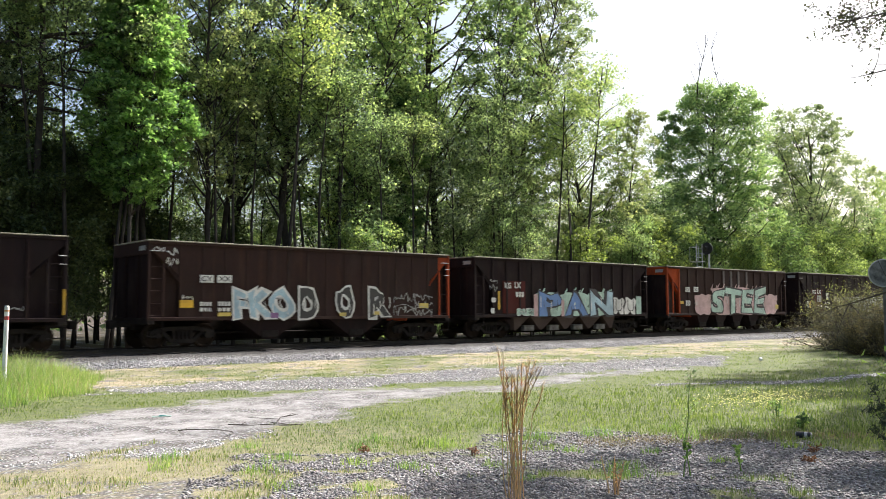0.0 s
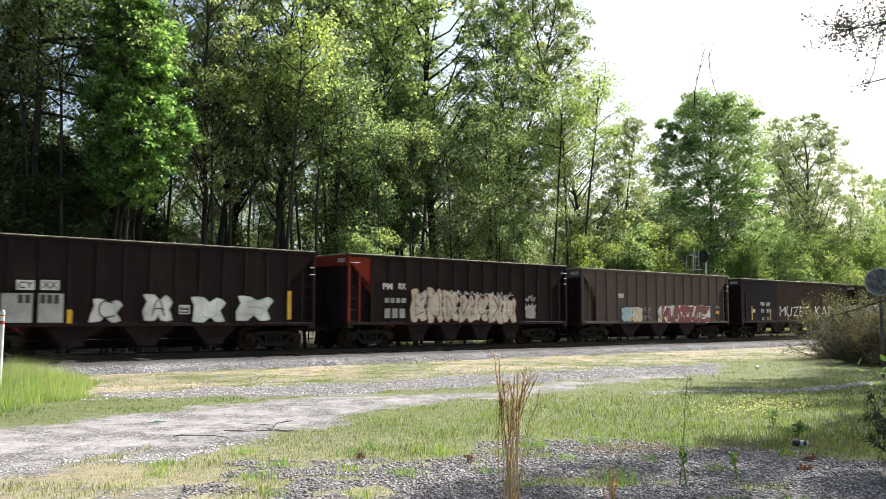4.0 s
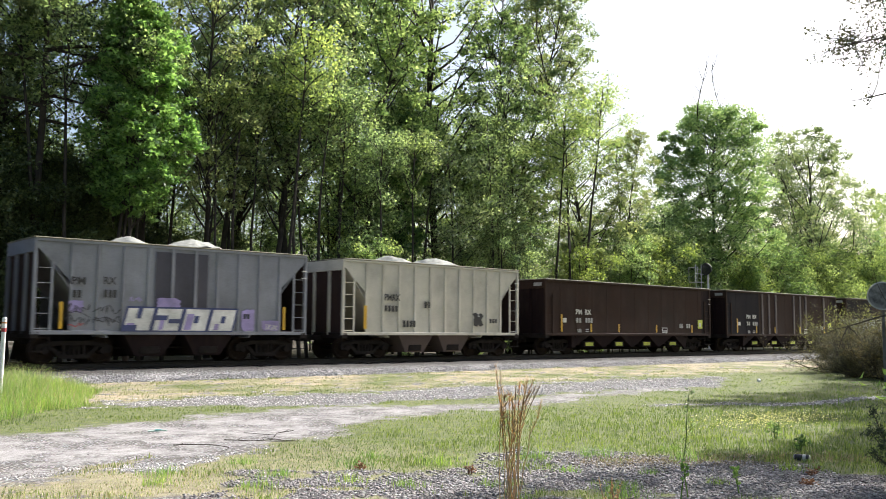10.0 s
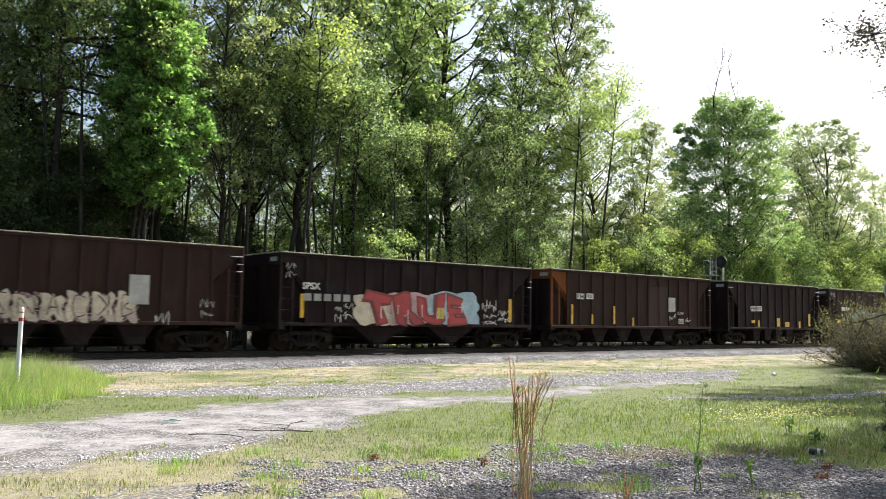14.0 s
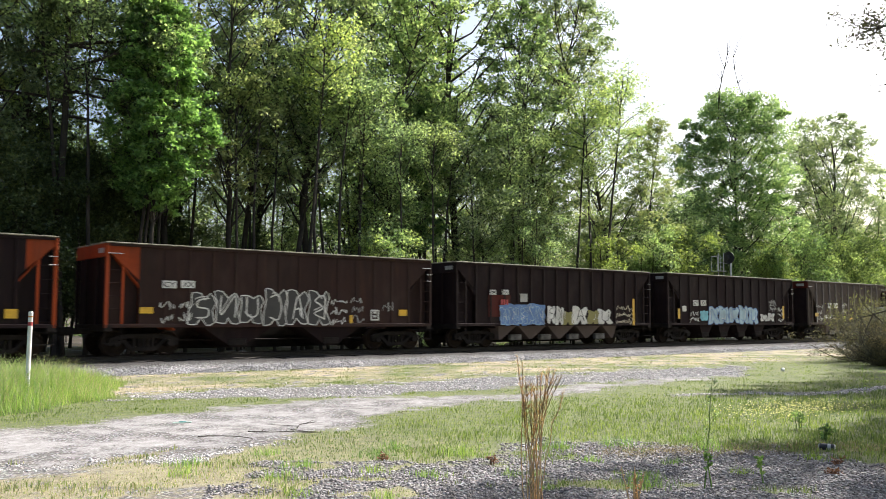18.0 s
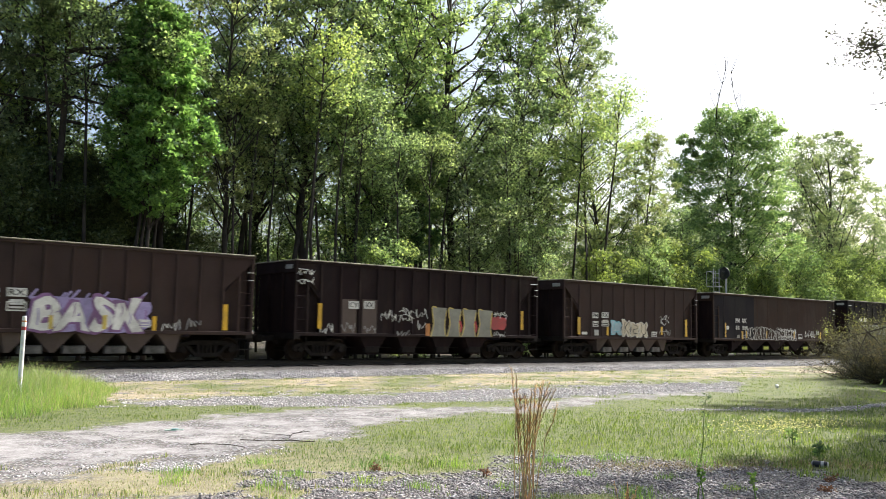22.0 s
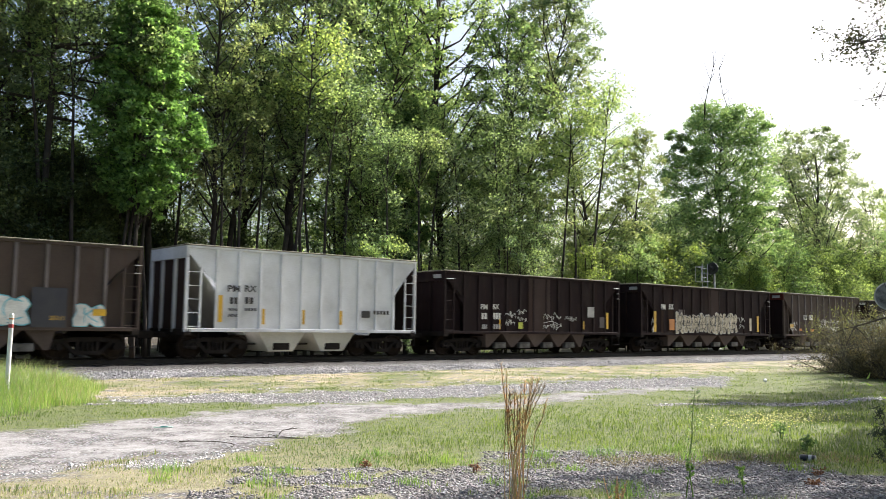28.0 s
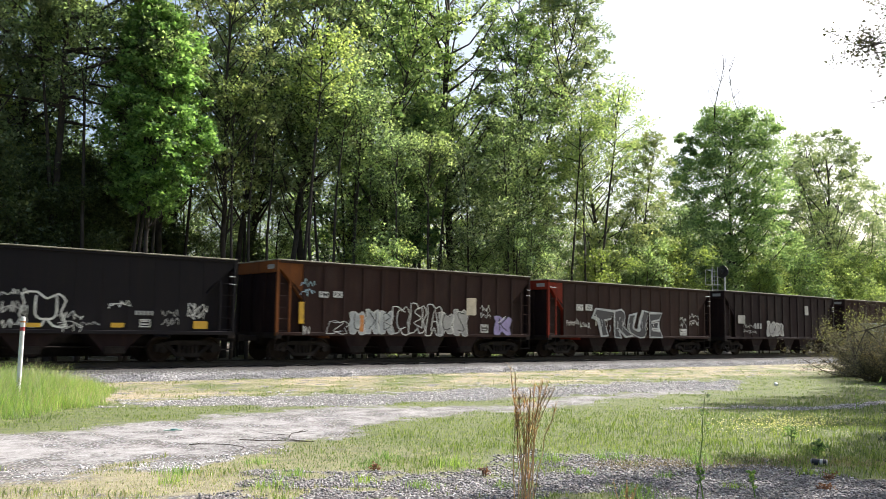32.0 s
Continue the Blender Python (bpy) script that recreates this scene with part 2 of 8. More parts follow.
def cover(x, y):
    """How much grass, straw and packed road the ground carries at x, y."""
    n1, n2 = wobble(x, y, 0.9), wobble(x, y, 2.7, 1.0)
    n3 = wobble(x, y, 6.3, 3.0)
    jag = 0.5 * n1 + 0.4 * n2 + 0.35 * n3
    bare = np.maximum(smooth(edge_distance(PATCH, x, y) + jag, 0.7), smooth(edge_distance(STREAK, x, y) + 0.4 * jag, 0.25))
    road = smooth(edge_distance(ROAD, x, y) + 1.0 * jag, 0.9)
    gravel = smooth(edge_distance(GRAVEL, x, y) + 1.1 * jag, 0.7)
    grass = 1 - np.maximum(np.maximum(bare, road), gravel)
    thin = smooth(6.2 - x + 0.6 * n1, 2.0) * smooth(13.0 - y, 2.0)          # trodden corner before the road
    grass = grass * (1 - 0.55 * thin * smooth(n2 + 0.1, 0.5))
    grass = np.maximum(grass, gravel * (1 - road) * smooth(n2 + 0.8 * n3 - 0.42, 0.4) * smooth(9.2 - x + n1, 2.0))     # sods on the stones
    grass = grass * (1 - 0.8 * smooth(y - 18.5, 2.0) * smooth(n3 + 0.6 * n2 - 0.35, 0.5))                               # stones showing through
    straw = np.clip(smooth(y - 20.3 + n1, 1.2) * (0.45 + 0.6 * n1 + 0.5 * n2) + 0.5 * thin, 0, 1)
    return grass, straw, road


def ground_sheet():
    xs = np.concatenate([[-4000, -1200, -400, -150, -60, -25, -12], np.arange(-6, 46, 0.25), [48, 52, 58, 66, 80, 110, 160, 260, 600, 1500, 4000]])
    ys = np.concatenate([[-4000, -1200, -400, -150, -60, -25, -12, -6, -2], np.arange(0, 27.6, 0.2), [29, 32, 35, 40, 50, 70, 100, 150, 300, 900, 4000]])
    X, Y = np.meshgrid(xs, ys, indexing="ij")
    near = np.clip((60 - np.abs(X)) / 20, 0, 1) * np.clip((28 - np.abs(Y)) / 4, 0, 1)
    Z = near * (0.035 * wobble(X, Y, 0.7) + 0.015 * wobble(X, Y, 2.9, 2.0))
    nx, ny = X.shape
    idx = np.arange(nx * ny).reshape(nx, ny)
    faces = np.stack([idx[:-1, :-1], idx[1:, :-1], idx[1:, 1:], idx[:-1, 1:]], -1).reshape(-1, 4)
    me = mesh_from("ground", np.stack([X, Y, Z], -1).reshape(-1, 3).tolist(), faces.tolist())
    g, s, r = cover(X.ravel(), Y.ravel())
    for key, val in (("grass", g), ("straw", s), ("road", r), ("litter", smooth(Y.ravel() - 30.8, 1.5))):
        me.attributes.new(key, "FLOAT", "POINT").data.foreach_set("value", val.astype(np.float32))
    for p in me.polygons:
        p.use_smooth = True
    return me


def ground_material():
    m, nt, s = nodes_of("ground")
    v = coords(nt)

    def attr(name):
        n = nt.nodes.new("ShaderNodeAttribute")
        n.attribute_name = name
        return n.outputs["Fac"]
    big, mid, fine = noise_tex(nt, v, 0.6), noise_tex(nt, v, 5.0), noise_tex(nt, v, 55.0, 3.0)
    cell = put(nt, "ShaderNodeTexVoronoi", Scale=22.0)
    nt.links.new(v, cell.inputs["Vector"])
    stones = mixed(nt, 0.85, (0.29, 0.28, 0.272), cell.outputs["Color"], "SOFT_LIGHT")
    hsv = put(nt, "ShaderNodeHueSaturation", Saturation=0.25)
    nt.links.new(stones, hsv.inputs["Color"])
    stones = mixed(nt, ramp(nt, cell.outputs["Distance"], [(0.2, (0.0,) * 3), (0.5, (0.9,) * 3)]), hsv.outputs[0], (0.05, 0.043, 0.04))
    dust = ramp(nt, mid, [(0.3, (0.26, 0.248, 0.242)), (0.55, (0.345, 0.333, 0.327)), (0.75, (0.40, 0.388, 0.381))])
    dust = mixed(nt, 0.4, dust, ramp(nt, noise_tex(nt, stretched(nt, v, 0.45, 1.6, 1.0), 1.5, 6.0, 0.7), [(0.34, (0.62, 0.62, 0.61)), (0.48, (0.9,) * 3), (0.66, (1.08,) * 3)]), "MULTIPLY")
    dust = mixed(nt, 0.7, dust, ramp(nt, fine, [(0.32, (0.35,) * 3), (0.5, (0.95,) * 3), (0.68, (1.15,) * 3)]), "MULTIPLY")
    dust = mixed(nt, 0.85, dust, ramp(nt, noise_tex(nt, stretched(nt, v, 0.7, 1.0, 1.0), 9.0, 6.0, 0.75), [(0.32, (0.55,) * 3), (0.5, (0.95,) * 3), (0.7, (1.12,) * 3)]), "MULTIPLY")
    dust = mixed(nt, ramp(nt, noise_tex(nt, v, 1.1, 5.0, 0.7), [(0.44, (0.0,) * 3), (0.56, (0.95,) * 3)]), dust, stones)
    bare = mixed(nt, attr("road"), stones, dust)
    turf = ramp(nt, mid, [(0.25, (0.07, 0.075, 0.035)), (0.5, (0.11, 0.135, 0.043)), (0.75, (0.20, 0.198, 0.08))])
    dry = ramp(nt, mid, [(0.3, (0.30, 0.24, 0.16)), (0.55, (0.43, 0.355, 0.255)), (0.75, (0.49, 0.37, 0.28))])
    turf = mixed(nt, attr("straw"), turf, dry)
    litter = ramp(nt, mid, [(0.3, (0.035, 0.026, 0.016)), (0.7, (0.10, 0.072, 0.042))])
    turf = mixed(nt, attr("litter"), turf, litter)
    turf = mixed(nt, 0.6, turf, ramp(nt, fine, [(0.32, (0.25,) * 3), (0.65, (1.25,) * 3)]), "MULTIPLY")
    k = nt.nodes.new("ShaderNodeMath")
    k.operation = "ADD"
    nt.links.new(attr("grass"), k.inputs[0])
    j = put(nt, "ShaderNodeMapRange")
    j.inputs["To Min"].default_value, j.inputs["To Max"].default_value = -0.75, 0.75
    nt.links.new(noise_tex(nt, v, 4.5, 7.0, 0.75), j.inputs["Value"])
    nt.links.new(j.outputs[0], k.inputs[1])
    col = mixed(nt, ramp(nt, k.outputs[0], [(0.38, (0.0,) * 3), (0.62, (1.0,) * 3)]), bare, turf)
    col = mixed(nt, 0.4, col, ramp(nt, big, [(0.3, (0.75,) * 3), (0.7, (1.1,) * 3)]), "MULTIPLY")
    nt.links.new(col, s.inputs["Base Color"])
    s.inputs["Roughness"].default_value = 0.95
    bump(nt, s, fine, 0.6, 0.02)
    return m


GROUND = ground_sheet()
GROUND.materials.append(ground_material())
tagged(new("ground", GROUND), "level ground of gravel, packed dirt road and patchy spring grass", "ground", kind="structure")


def track_bed():
    """The ballast ridge: a long sheet with sloping shoulders."""
    prof = [(26.3, -0.08), (27.2, 0.14), (27.75, 0.29), (28.1, 0.32), (29.54, 0.34), (31.0, 0.36), (31.4, 0.33), (32.8, -0.08)]
    xs = np.concatenate([[-900, -300, -60], np.arange(-20, 90, 0.5), [120, 300, 900]])
    rng = np.random.RandomState(3)
    vs = [(x, y + rng.normal(0, 0.05), z + rng.normal(0, 0.012)) for x in xs for y, z in prof]
    n = len(prof)
    fs = [(i * n + j, (i + 1) * n + j, (i + 1) * n + j + 1, i * n + j + 1) for i in range(len(xs) - 1) for j in range(n - 1)]
    m, nt, s = nodes_of("ballast")
    v = coords(nt)
    cell = put(nt, "ShaderNodeTexVoronoi", Scale=13.0)
    nt.links.new(v, cell.inputs["Vector"])
    hsv = put(nt, "ShaderNodeHueSaturation", Saturation=0.12)
    nt.links.new(cell.outputs["Color"], hsv.inputs["Color"])
    c = mixed(nt, 0.7, (0.33, 0.325, 0.325), hsv.outputs[0], "SOFT_LIGHT")
    c = mixed(nt, ramp(nt, cell.outputs["Distance"], [(0.3, (0.0,) * 3), (0.65, (0.85,) * 3)]), c, (0.05, 0.048, 0.046))
    # shade between the rails and on the far shoulder, painted into the stone colour
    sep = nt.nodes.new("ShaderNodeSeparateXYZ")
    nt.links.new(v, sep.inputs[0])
    bed_shade = put(nt, "ShaderNodeMapRange")
    bed_shade.inputs["From Min"].default_value, bed_shade.inputs["From Max"].default_value, bed_shade.inputs["To Max"].default_value = 27.1, 27.7, 0.92
    nt.links.new(sep.outputs["Y"], bed_shade.inputs["Value"])
    c = mixed(nt, bed_shade.outputs[0], c, (0.035, 0.031, 0.028))
    nt.links.new(c, s.inputs["Base Color"])
    s.inputs["Roughness"].default_value = 0.95
    inv = ramp(nt, cell.outputs["Distance"], [(0.0, (1.0,) * 3), (0.6, (0.0,) * 3)])
    bump(nt, s, inv, 1.0, 0.05)
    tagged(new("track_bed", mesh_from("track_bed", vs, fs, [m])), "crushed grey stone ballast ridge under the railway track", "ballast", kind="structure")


track_bed()


def rails():
    for y in (TRACK_Y - 0.755, TRACK_Y + 0.755):
        bm = bmesh.new()
        o = [(-0.07, 0), (0.07, 0), (0.07, 0.012), (0.012, 0.03), (0.012, 0.115), (0.036, 0.125), (0.036, 0.16), (-0.036, 0.16), (-0.036, 0.125), (-0.012, 0.115), (-0.012, 0.03), (-0.07, 0.012)]
        a = [bm.verts.new((-600, y + u, RAIL_Z - 0.16 + w)) for u, w in o]
        b = [bm.verts.new((900, y + u, RAIL_Z - 0.16 + w)) for u, w in o]
        for i in range(len(o)):
            bm.faces.new((a[i], b[i], b[(i + 1) % len(o)], a[(i + 1) % len(o)]))
        me = bpy.data.meshes.new("rail")
        bm.to_mesh(me), bm.free()
        me.materials.append(M_RAIL)
        tagged(new("rail", me), "rusty brown steel rail with a worn bright head", "rail", "rails", "structure")
    tie = mesh_from("tie", *[list(v) for v in ([(x, y, z) for x in (-0.11, 0.11) for y in (-1.29, 1.29) for z in (-0.1, 0.05)],
                                                [(0, 1, 3, 2), (4, 6, 7, 5), (0, 4, 5, 1), (2, 3, 7, 6), (0, 2, 6, 4), (1, 5, 7, 3)])], [M_TIE])
    for i in range(150):
        ob = new("tie", tie)
        ob.location = (-5 + i * 0.54, TRACK_Y, RAIL_Z - 0.20)
        tagged(ob, "dark creosoted timber tie bedded in ballast", "railway tie", "ties under the rails")


rails()

# ---------------------------------------------------------------- trees
def leaf_mesh(name, centres, sizes, rng, material, flat=0.5, slim=0.55, far=False):
    """Many single leaves, tipped at random: each a folded diamond of two triangles, or one triangle where they stay far off."""
    n = len(centres)
    nrm = rng.normal(0, 1, (n, 3))
    nrm[:, 2] = np.abs(nrm[:, 2]) + flat
    nrm /= np.linalg.norm(nrm, axis=1)[:, None]
    t = np.cross(nrm, rng.normal(0, 1, (n, 3)))
    t /= np.linalg.norm(t, axis=1)[:, None]
    b = np.cross(nrm, t)
    s = sizes[:, None]
    if far:
        v = np.stack([centres - t * s * 0.5, centres + t * s * 0.4 + b * s * 0.42, centres + t * s * 0.4 - b * s * 0.42 - nrm * s * 0.1], 1).reshape(-1, 3)
        me = bpy.data.meshes.new(name)
        me.vertices.add(3 * n), me.loops.add(3 * n), me.polygons.add(n)
        me.vertices.foreach_set("co", v.astype(np.float32).ravel())
        me.loops.foreach_set("vertex_index", np.arange(3 * n, dtype=np.int32))
        me.polygons.foreach_set("loop_start", (np.arange(n) * 3).astype(np.int32))
        me.materials.append(material)
        me.update()
        return me
    v = np.stack([centres - t * s * 0.5, centres + b * s * slim * 0.5 - nrm * s * 0.10, centres + t * s * 0.5, centres - b * s * slim * 0.5 - nrm * s * 0.10], 1).reshape(-1, 3)
    me = bpy.data.meshes.new(name)
    me.vertices.add(4 * n), me.loops.add(6 * n), me.polygons.add(2 * n)
    me.vertices.foreach_set("co", v.astype(np.float32).ravel())
    i = np.arange(n)[:, None] * 4
    me.loops.foreach_set("vertex_index", np.concatenate([i + [0, 1, 2], i + [0, 2, 3]], 1).ravel().astype(np.int32))
    me.polygons.foreach_set("loop_start", (np.arange(2 * n) * 3).astype(np.int32))
    me.materials.append(material)
    me.update()
    return me


def limb_path(rng, p, way, length, steps=5, lift=0.08, curl=0.25):
    pts, d = [Vector(p)], Vector(way).normalized()
    for i in range(steps):
        d = (d + Vector(rng.normal(0, curl, 3)) * 0.5 + Vector((0, 0, lift))).normalized()
        pts.append(pts[-1] + d * (length / steps))
    return pts


def draw_path(bm, pts, r0, r1, n=5):
    """One closed tapering tube along a path."""
    m, u, rings = len(pts) - 1, None, []
    for i, p in enumerate(pts):
        d = (pts[min(i + 1, m)] - pts[max(i - 1, 0)]).normalized()
        u = d.orthogonal() if u is None else u - d * u.dot(d)
        u = (u if u.length > 1e-6 else d.orthogonal()).normalized()
        w, r = d.cross(u), r0 + (r1 - r0) * i / m
        rings.append([bm.verts.new(p + r * (math.cos(6.2832 * j / n) * u + math.sin(6.2832 * j / n) * w)) for j in range(n)])
    for a, b in zip(rings, rings[1:]):
        for j in range(n):
            bm.faces.new((a[j], a[(j + 1) % n], b[(j + 1) % n], b[j]))
    bm.faces.new(rings[0][::-1]), bm.faces.new(rings[-1])


def make_tree(seed, H, base, spread, leaders, per, leaf, material, clump=0.8, trunk_r=0.17, twigs=9, name="tree", twig_wood=True, bias=0.9, far=True):
    """Meshes of one broad-leaved tree: (trunk with limbs, crown). base: lowest limbs; spread: half width of the crown;
    leaders: limbs that climb from the trunk, each with side twigs that end in clumps of leaves."""
    rng = np.random.RandomState(seed)
    bm = bmesh.new()
    top = H * rng.uniform(0.80, 0.9)
    spine = limb_path(rng, (0, 0, 0), (rng.normal(0, 0.05), rng.normal(0, 0.05), 1), top, 9, 0.25, 0.10)
    draw_path(bm, spine, trunk_r, trunk_r * 0.25, 6)
    cent = []

    def dress(pts, length, start):
        """Side twigs along a limb, with clumps."""
        n = max(2, int(twigs * length / 6))
        for j in range(n):
            f = start + (1 - start) * (j + rng.rand()) / n
            q = f * (len(pts) - 1)
            i = min(len(pts) - 2, int(q))
            p = pts[i].lerp(pts[i + 1], q - i)
            a = rng.uniform(0, 6.283)
            tw = limb_path(rng, p, (math.cos(a), math.sin(a), rng.uniform(-0.2, 0.6)), rng.uniform(0.5, 1.0) * spread * 0.42, 3, 0.03, 0.4)
            if twig_wood:
                draw_path(bm, [tw[0], tw[2], tw[3]], trunk_r * 0.12, 0.012, 3)
            for c in tw[1:]:
                if rng.rand() > 0.001:                # now and then a bare twig
                    cent.append((c + Vector(rng.normal(0, 0.15, 3)), clump * rng.uniform(0.55, 1.2)))
        cent.append((pts[-1], clump * 0.8))

    for k in range(leaders):
        f = (k + rng.rand()) / leaders
        z = base + (top * 0.93 - base) * f ** bias
        q = z / top * 9
        i = min(8, int(q))
        p = spine[i].lerp(spine[i + 1], q - i)
        a = k * 2.4 + rng.normal(0, 0.4)
        tilt = rng.uniform(0.35, 1.1)
        length = min(spread * rng.uniform(0.75, 1.15) / math.sin(math.atan2(1, tilt)) * (0.55 + 0.45 * math.sin(math.pi * (0.15 + 0.75 * f))), max(1.5, (H - z) * 1.02))
        pts = limb_path(rng, p, (math.cos(a), math.sin(a), tilt), length, 5, 0.05, 0.22)
        draw_path(bm, pts, max(0.03, trunk_r * 0.5 * (1 - 0.6 * f)), 0.015, 4 if twig_wood else 3)
        dress(pts, length, 0.3)
    dress(spine[6:], H * 0.3, 0.0)
    pos = []
    for c, r in cent:
        k = max(4, int(per * (1.8 if far else 1.0) * (r / clump) ** 2 * rng.uniform(0.6, 1.4)))
        q = rng.normal(0, 1, (k, 3))
        q *= (rng.rand(k) ** 0.33 * r / np.linalg.norm(q, axis=1))[:, None]
        q[:, 2] *= 0.7
        pos.append(q + np.array(c))
    pos = np.concatenate(pos)
    crown = leaf_mesh(name + "_crown", pos, leaf * (0.76 if far else 1.0) * rng.uniform(0.6, 1.35, len(pos)), rng, material, far=far)
    trunk = bpy.data.meshes.new(name + "_trunk")
    bm.to_mesh(trunk), bm.free()
    trunk.materials.append(M_BARK)
    for p in trunk.polygons:
        p.use_smooth = True
    return trunk, crown


def make_lobed(seed, H, base, half, lobes, per, leaf, material, trunk_r=0.2, girth=(0.32, 0.52), name="tree", tops=0, shape=0.5, clumps=15, rise=0.6, share=1, reach=(0.65, 1.0)):
    """Meshes of one tree whose crown is built of rounded boughs: a limb climbs to each bough, which carries clumps of leaves
    over its outside. half: half width of the crown; shape: power of its outline; share: boughs to a limb."""
    rng = np.random.RandomState(seed)
    bm, pos = bmesh.new(), []
    spine = limb_path(rng, (0, 0, 0), (0, 0, 1), H * 0.88, 10, 0.2, 0.2)
    draw_path(bm, spine, trunk_r, trunk_r * 0.2, 7)

    def at(z):
        q = min(9.999, max(0.0, z / (H * 0.88) * 10))
        return spine[int(q)].lerp(spine[int(q) + 1], q - int(q))
    forks = []
    for i in range(lobes):
        f = (i + 0.5 * rng.rand()) / lobes
        r = half * math.sin(math.pi * (0.14 + 0.80 * f)) ** shape
        rl = half * rng.uniform(*girth) * (1.0 - 0.12 * f)
        a = i * 2.4 + rng.normal(0, 0.35)
        z = min(base + (H - base) * f, H - rl * 0.7)
        d = max(0.0, r - rl * 0.8) * rng.uniform(*reach)
        mid = at(z)
        c = Vector((mid.x + d * math.cos(a), mid.y + d * math.sin(a), z))
        root, thick = at(max(base * 0.6, z - rise * d - 1.0)), max(0.03, trunk_r * 0.42 * (1 - 0.6 * f))
        if share > 1 and i % share and forks:            # a thin branch from the nearest limb
            root, thick = min(forks, key=lambda p: (p - c).length), 0.04
        bend = root.lerp(c, 0.5) + Vector((0, 0, -0.12 * d)) + Vector(rng.normal(0, 0.12, 3))
        draw_path(bm, [root, root.lerp(bend, 0.6), bend, bend.lerp(c, 0.6), c], thick, 0.02, 4)
        if not i % share:
            forks += [bend, bend.lerp(c, 0.6), c]
        for _ in range(clumps):
            w = rng.normal(0, 1, 3)
            w[2] = w[2] * 0.75 + 0.25
            w /= np.linalg.norm(w)
            p = np.array(c) + w * rl * np.array([1, 1, 0.8]) * rng.uniform(0.55, 1.05)
            if rng.rand() < 0.5:
                draw_path(bm, [c, c.lerp(Vector(p), 0.5) + Vector(rng.normal(0, 0.05, 3)), Vector(p)], 0.022, 0.008, 3)
            k = int(per * rng.uniform(0.5, 1.5))
            q = rng.normal(0, 1, (k, 3))
            q *= (rng.rand(k) ** 0.4 * rl * rng.uniform(0.3, 0.5) / np.linalg.norm(q, axis=1))[:, None]
            q[:, 2] *= 0.6
            pos.append(p + q)
    for i in range(tops):                                # dead leaders above the crown, forked like antlers
        p = spine[-1] + Vector(((-2.2, 0.9)[i % 2], (0.8, -0.6)[i % 2], -0.6))
        dead = limb_path(rng, p, ((-0.12, 0.06)[i % 2], 0, 1), 6.6 + 0.8 * i, 6, 0.15, 0.2)
        draw_path(bm, dead, 0.07, 0.02, 4)
        for j in range(2, 7):
            for _ in range(3):
                draw_path(bm, limb_path(rng, dead[j], (rng.normal(0, 0.4), rng.normal(0, 0.4), 1), rng.uniform(0.9, 2.2), 3, 0.12, 0.3), 0.03, 0.012, 3)
    pos = np.concatenate(pos)
    crown = leaf_mesh(name + "_crown", pos, leaf * rng.uniform(0.6, 1.35, len(pos)), rng, material, far=True)
    trunk = bpy.data.meshes.new(name + "_trunk")
    bm.to_mesh(trunk), bm.free()
    trunk.materials.append(M_BARK)
    for p in trunk.polygons:
        p.use_smooth = True
    return trunk, crown


def plant(meshes, x, y, turn=0.0, size=1.0, label="", category="tree", group="", name="tree", z=-0.05, wide=1.0):
    ob = new(name)
    ob.matrix_basis = pose(x, y, z, 0, 0, turn) @ Matrix.Diagonal((size * wide, size * wide, size, 1))
    part("trunk", meshes[0], None, ob)
    part("crown", meshes[1], None, ob)
    return tagged(ob, label, category, group)


TALL = [make_lobed(11 + i, h, b, w, n, p, 0.175, m, r, (0.17, 0.36), shape=0.6, clumps=12) for i, (h, b, w, n, p, m, r) in enumerate([
    (23.0, 7.5, 3.6, 46, 21, M_LEAF, 0.19), (26.0, 9.5, 4.0, 50, 22, M_LEAF, 0.21), (20.0, 6.5, 3.5, 42, 21, M_LEAF_BRIGHT, 0.17),
    (25.0, 8.5, 3.7, 50, 20, M_LEAF_PALE, 0.18), (27.0, 8.5, 4.4, 54, 22, M_LEAF, 0.23), (22.0, 5.0, 4.0, 48, 21, M_LEAF_BRIGHT, 0.19)])]
POLE = [make_tree(61 + i, h, b, 2.0, 9, 26, 0.19, m, 0.75, 0.11, 7, twig_wood=False) for i, (h, b, m) in enumerate([(19.0, 11.5, M_LEAF), (21.0, 12.5, M_LEAF_BRIGHT), (17.0, 10.0, M_LEAF)])]
BACK = [make_tree(51 + i, h, b, s, 14, 11, 0.34, m, 1.1, 0.18, twig_wood=False) for i, (h, b, s, m) in enumerate([(26.0, 4.5, 4.2, M_LEAF), (25.0, 4.0, 4.4, M_LEAF_BRIGHT), (27.0, 6.0, 4.0, M_LEAF_PALE)])]
YOUNG = [make_tree(31 + i, h, b, s, 8, 22, 0.18, m, 0.5, 0.06, 10, twig_wood=False) for i, (h, b, s, m) in enumerate([
    (8.5, 2.0, 2.2, M_LEAF_BRIGHT), (6.5, 1.0, 2.2, M_LEAF), (11.0, 3.0, 2.4, M_LEAF_BRIGHT), (13.0, 2.5, 2.9, M_LEAF)])]
LOW = [make_tree(41 + i, h, 0.3, s, 9, 24, 0.17, m, 0.5, 0.05, 12, twig_wood=False) for i, (h, s, m) in enumerate([(4.2, 2.3, M_LEAF), (5.0, 2.0, M_LEAF_BRIGHT), (3.6, 2.4, M_LEAF)])]
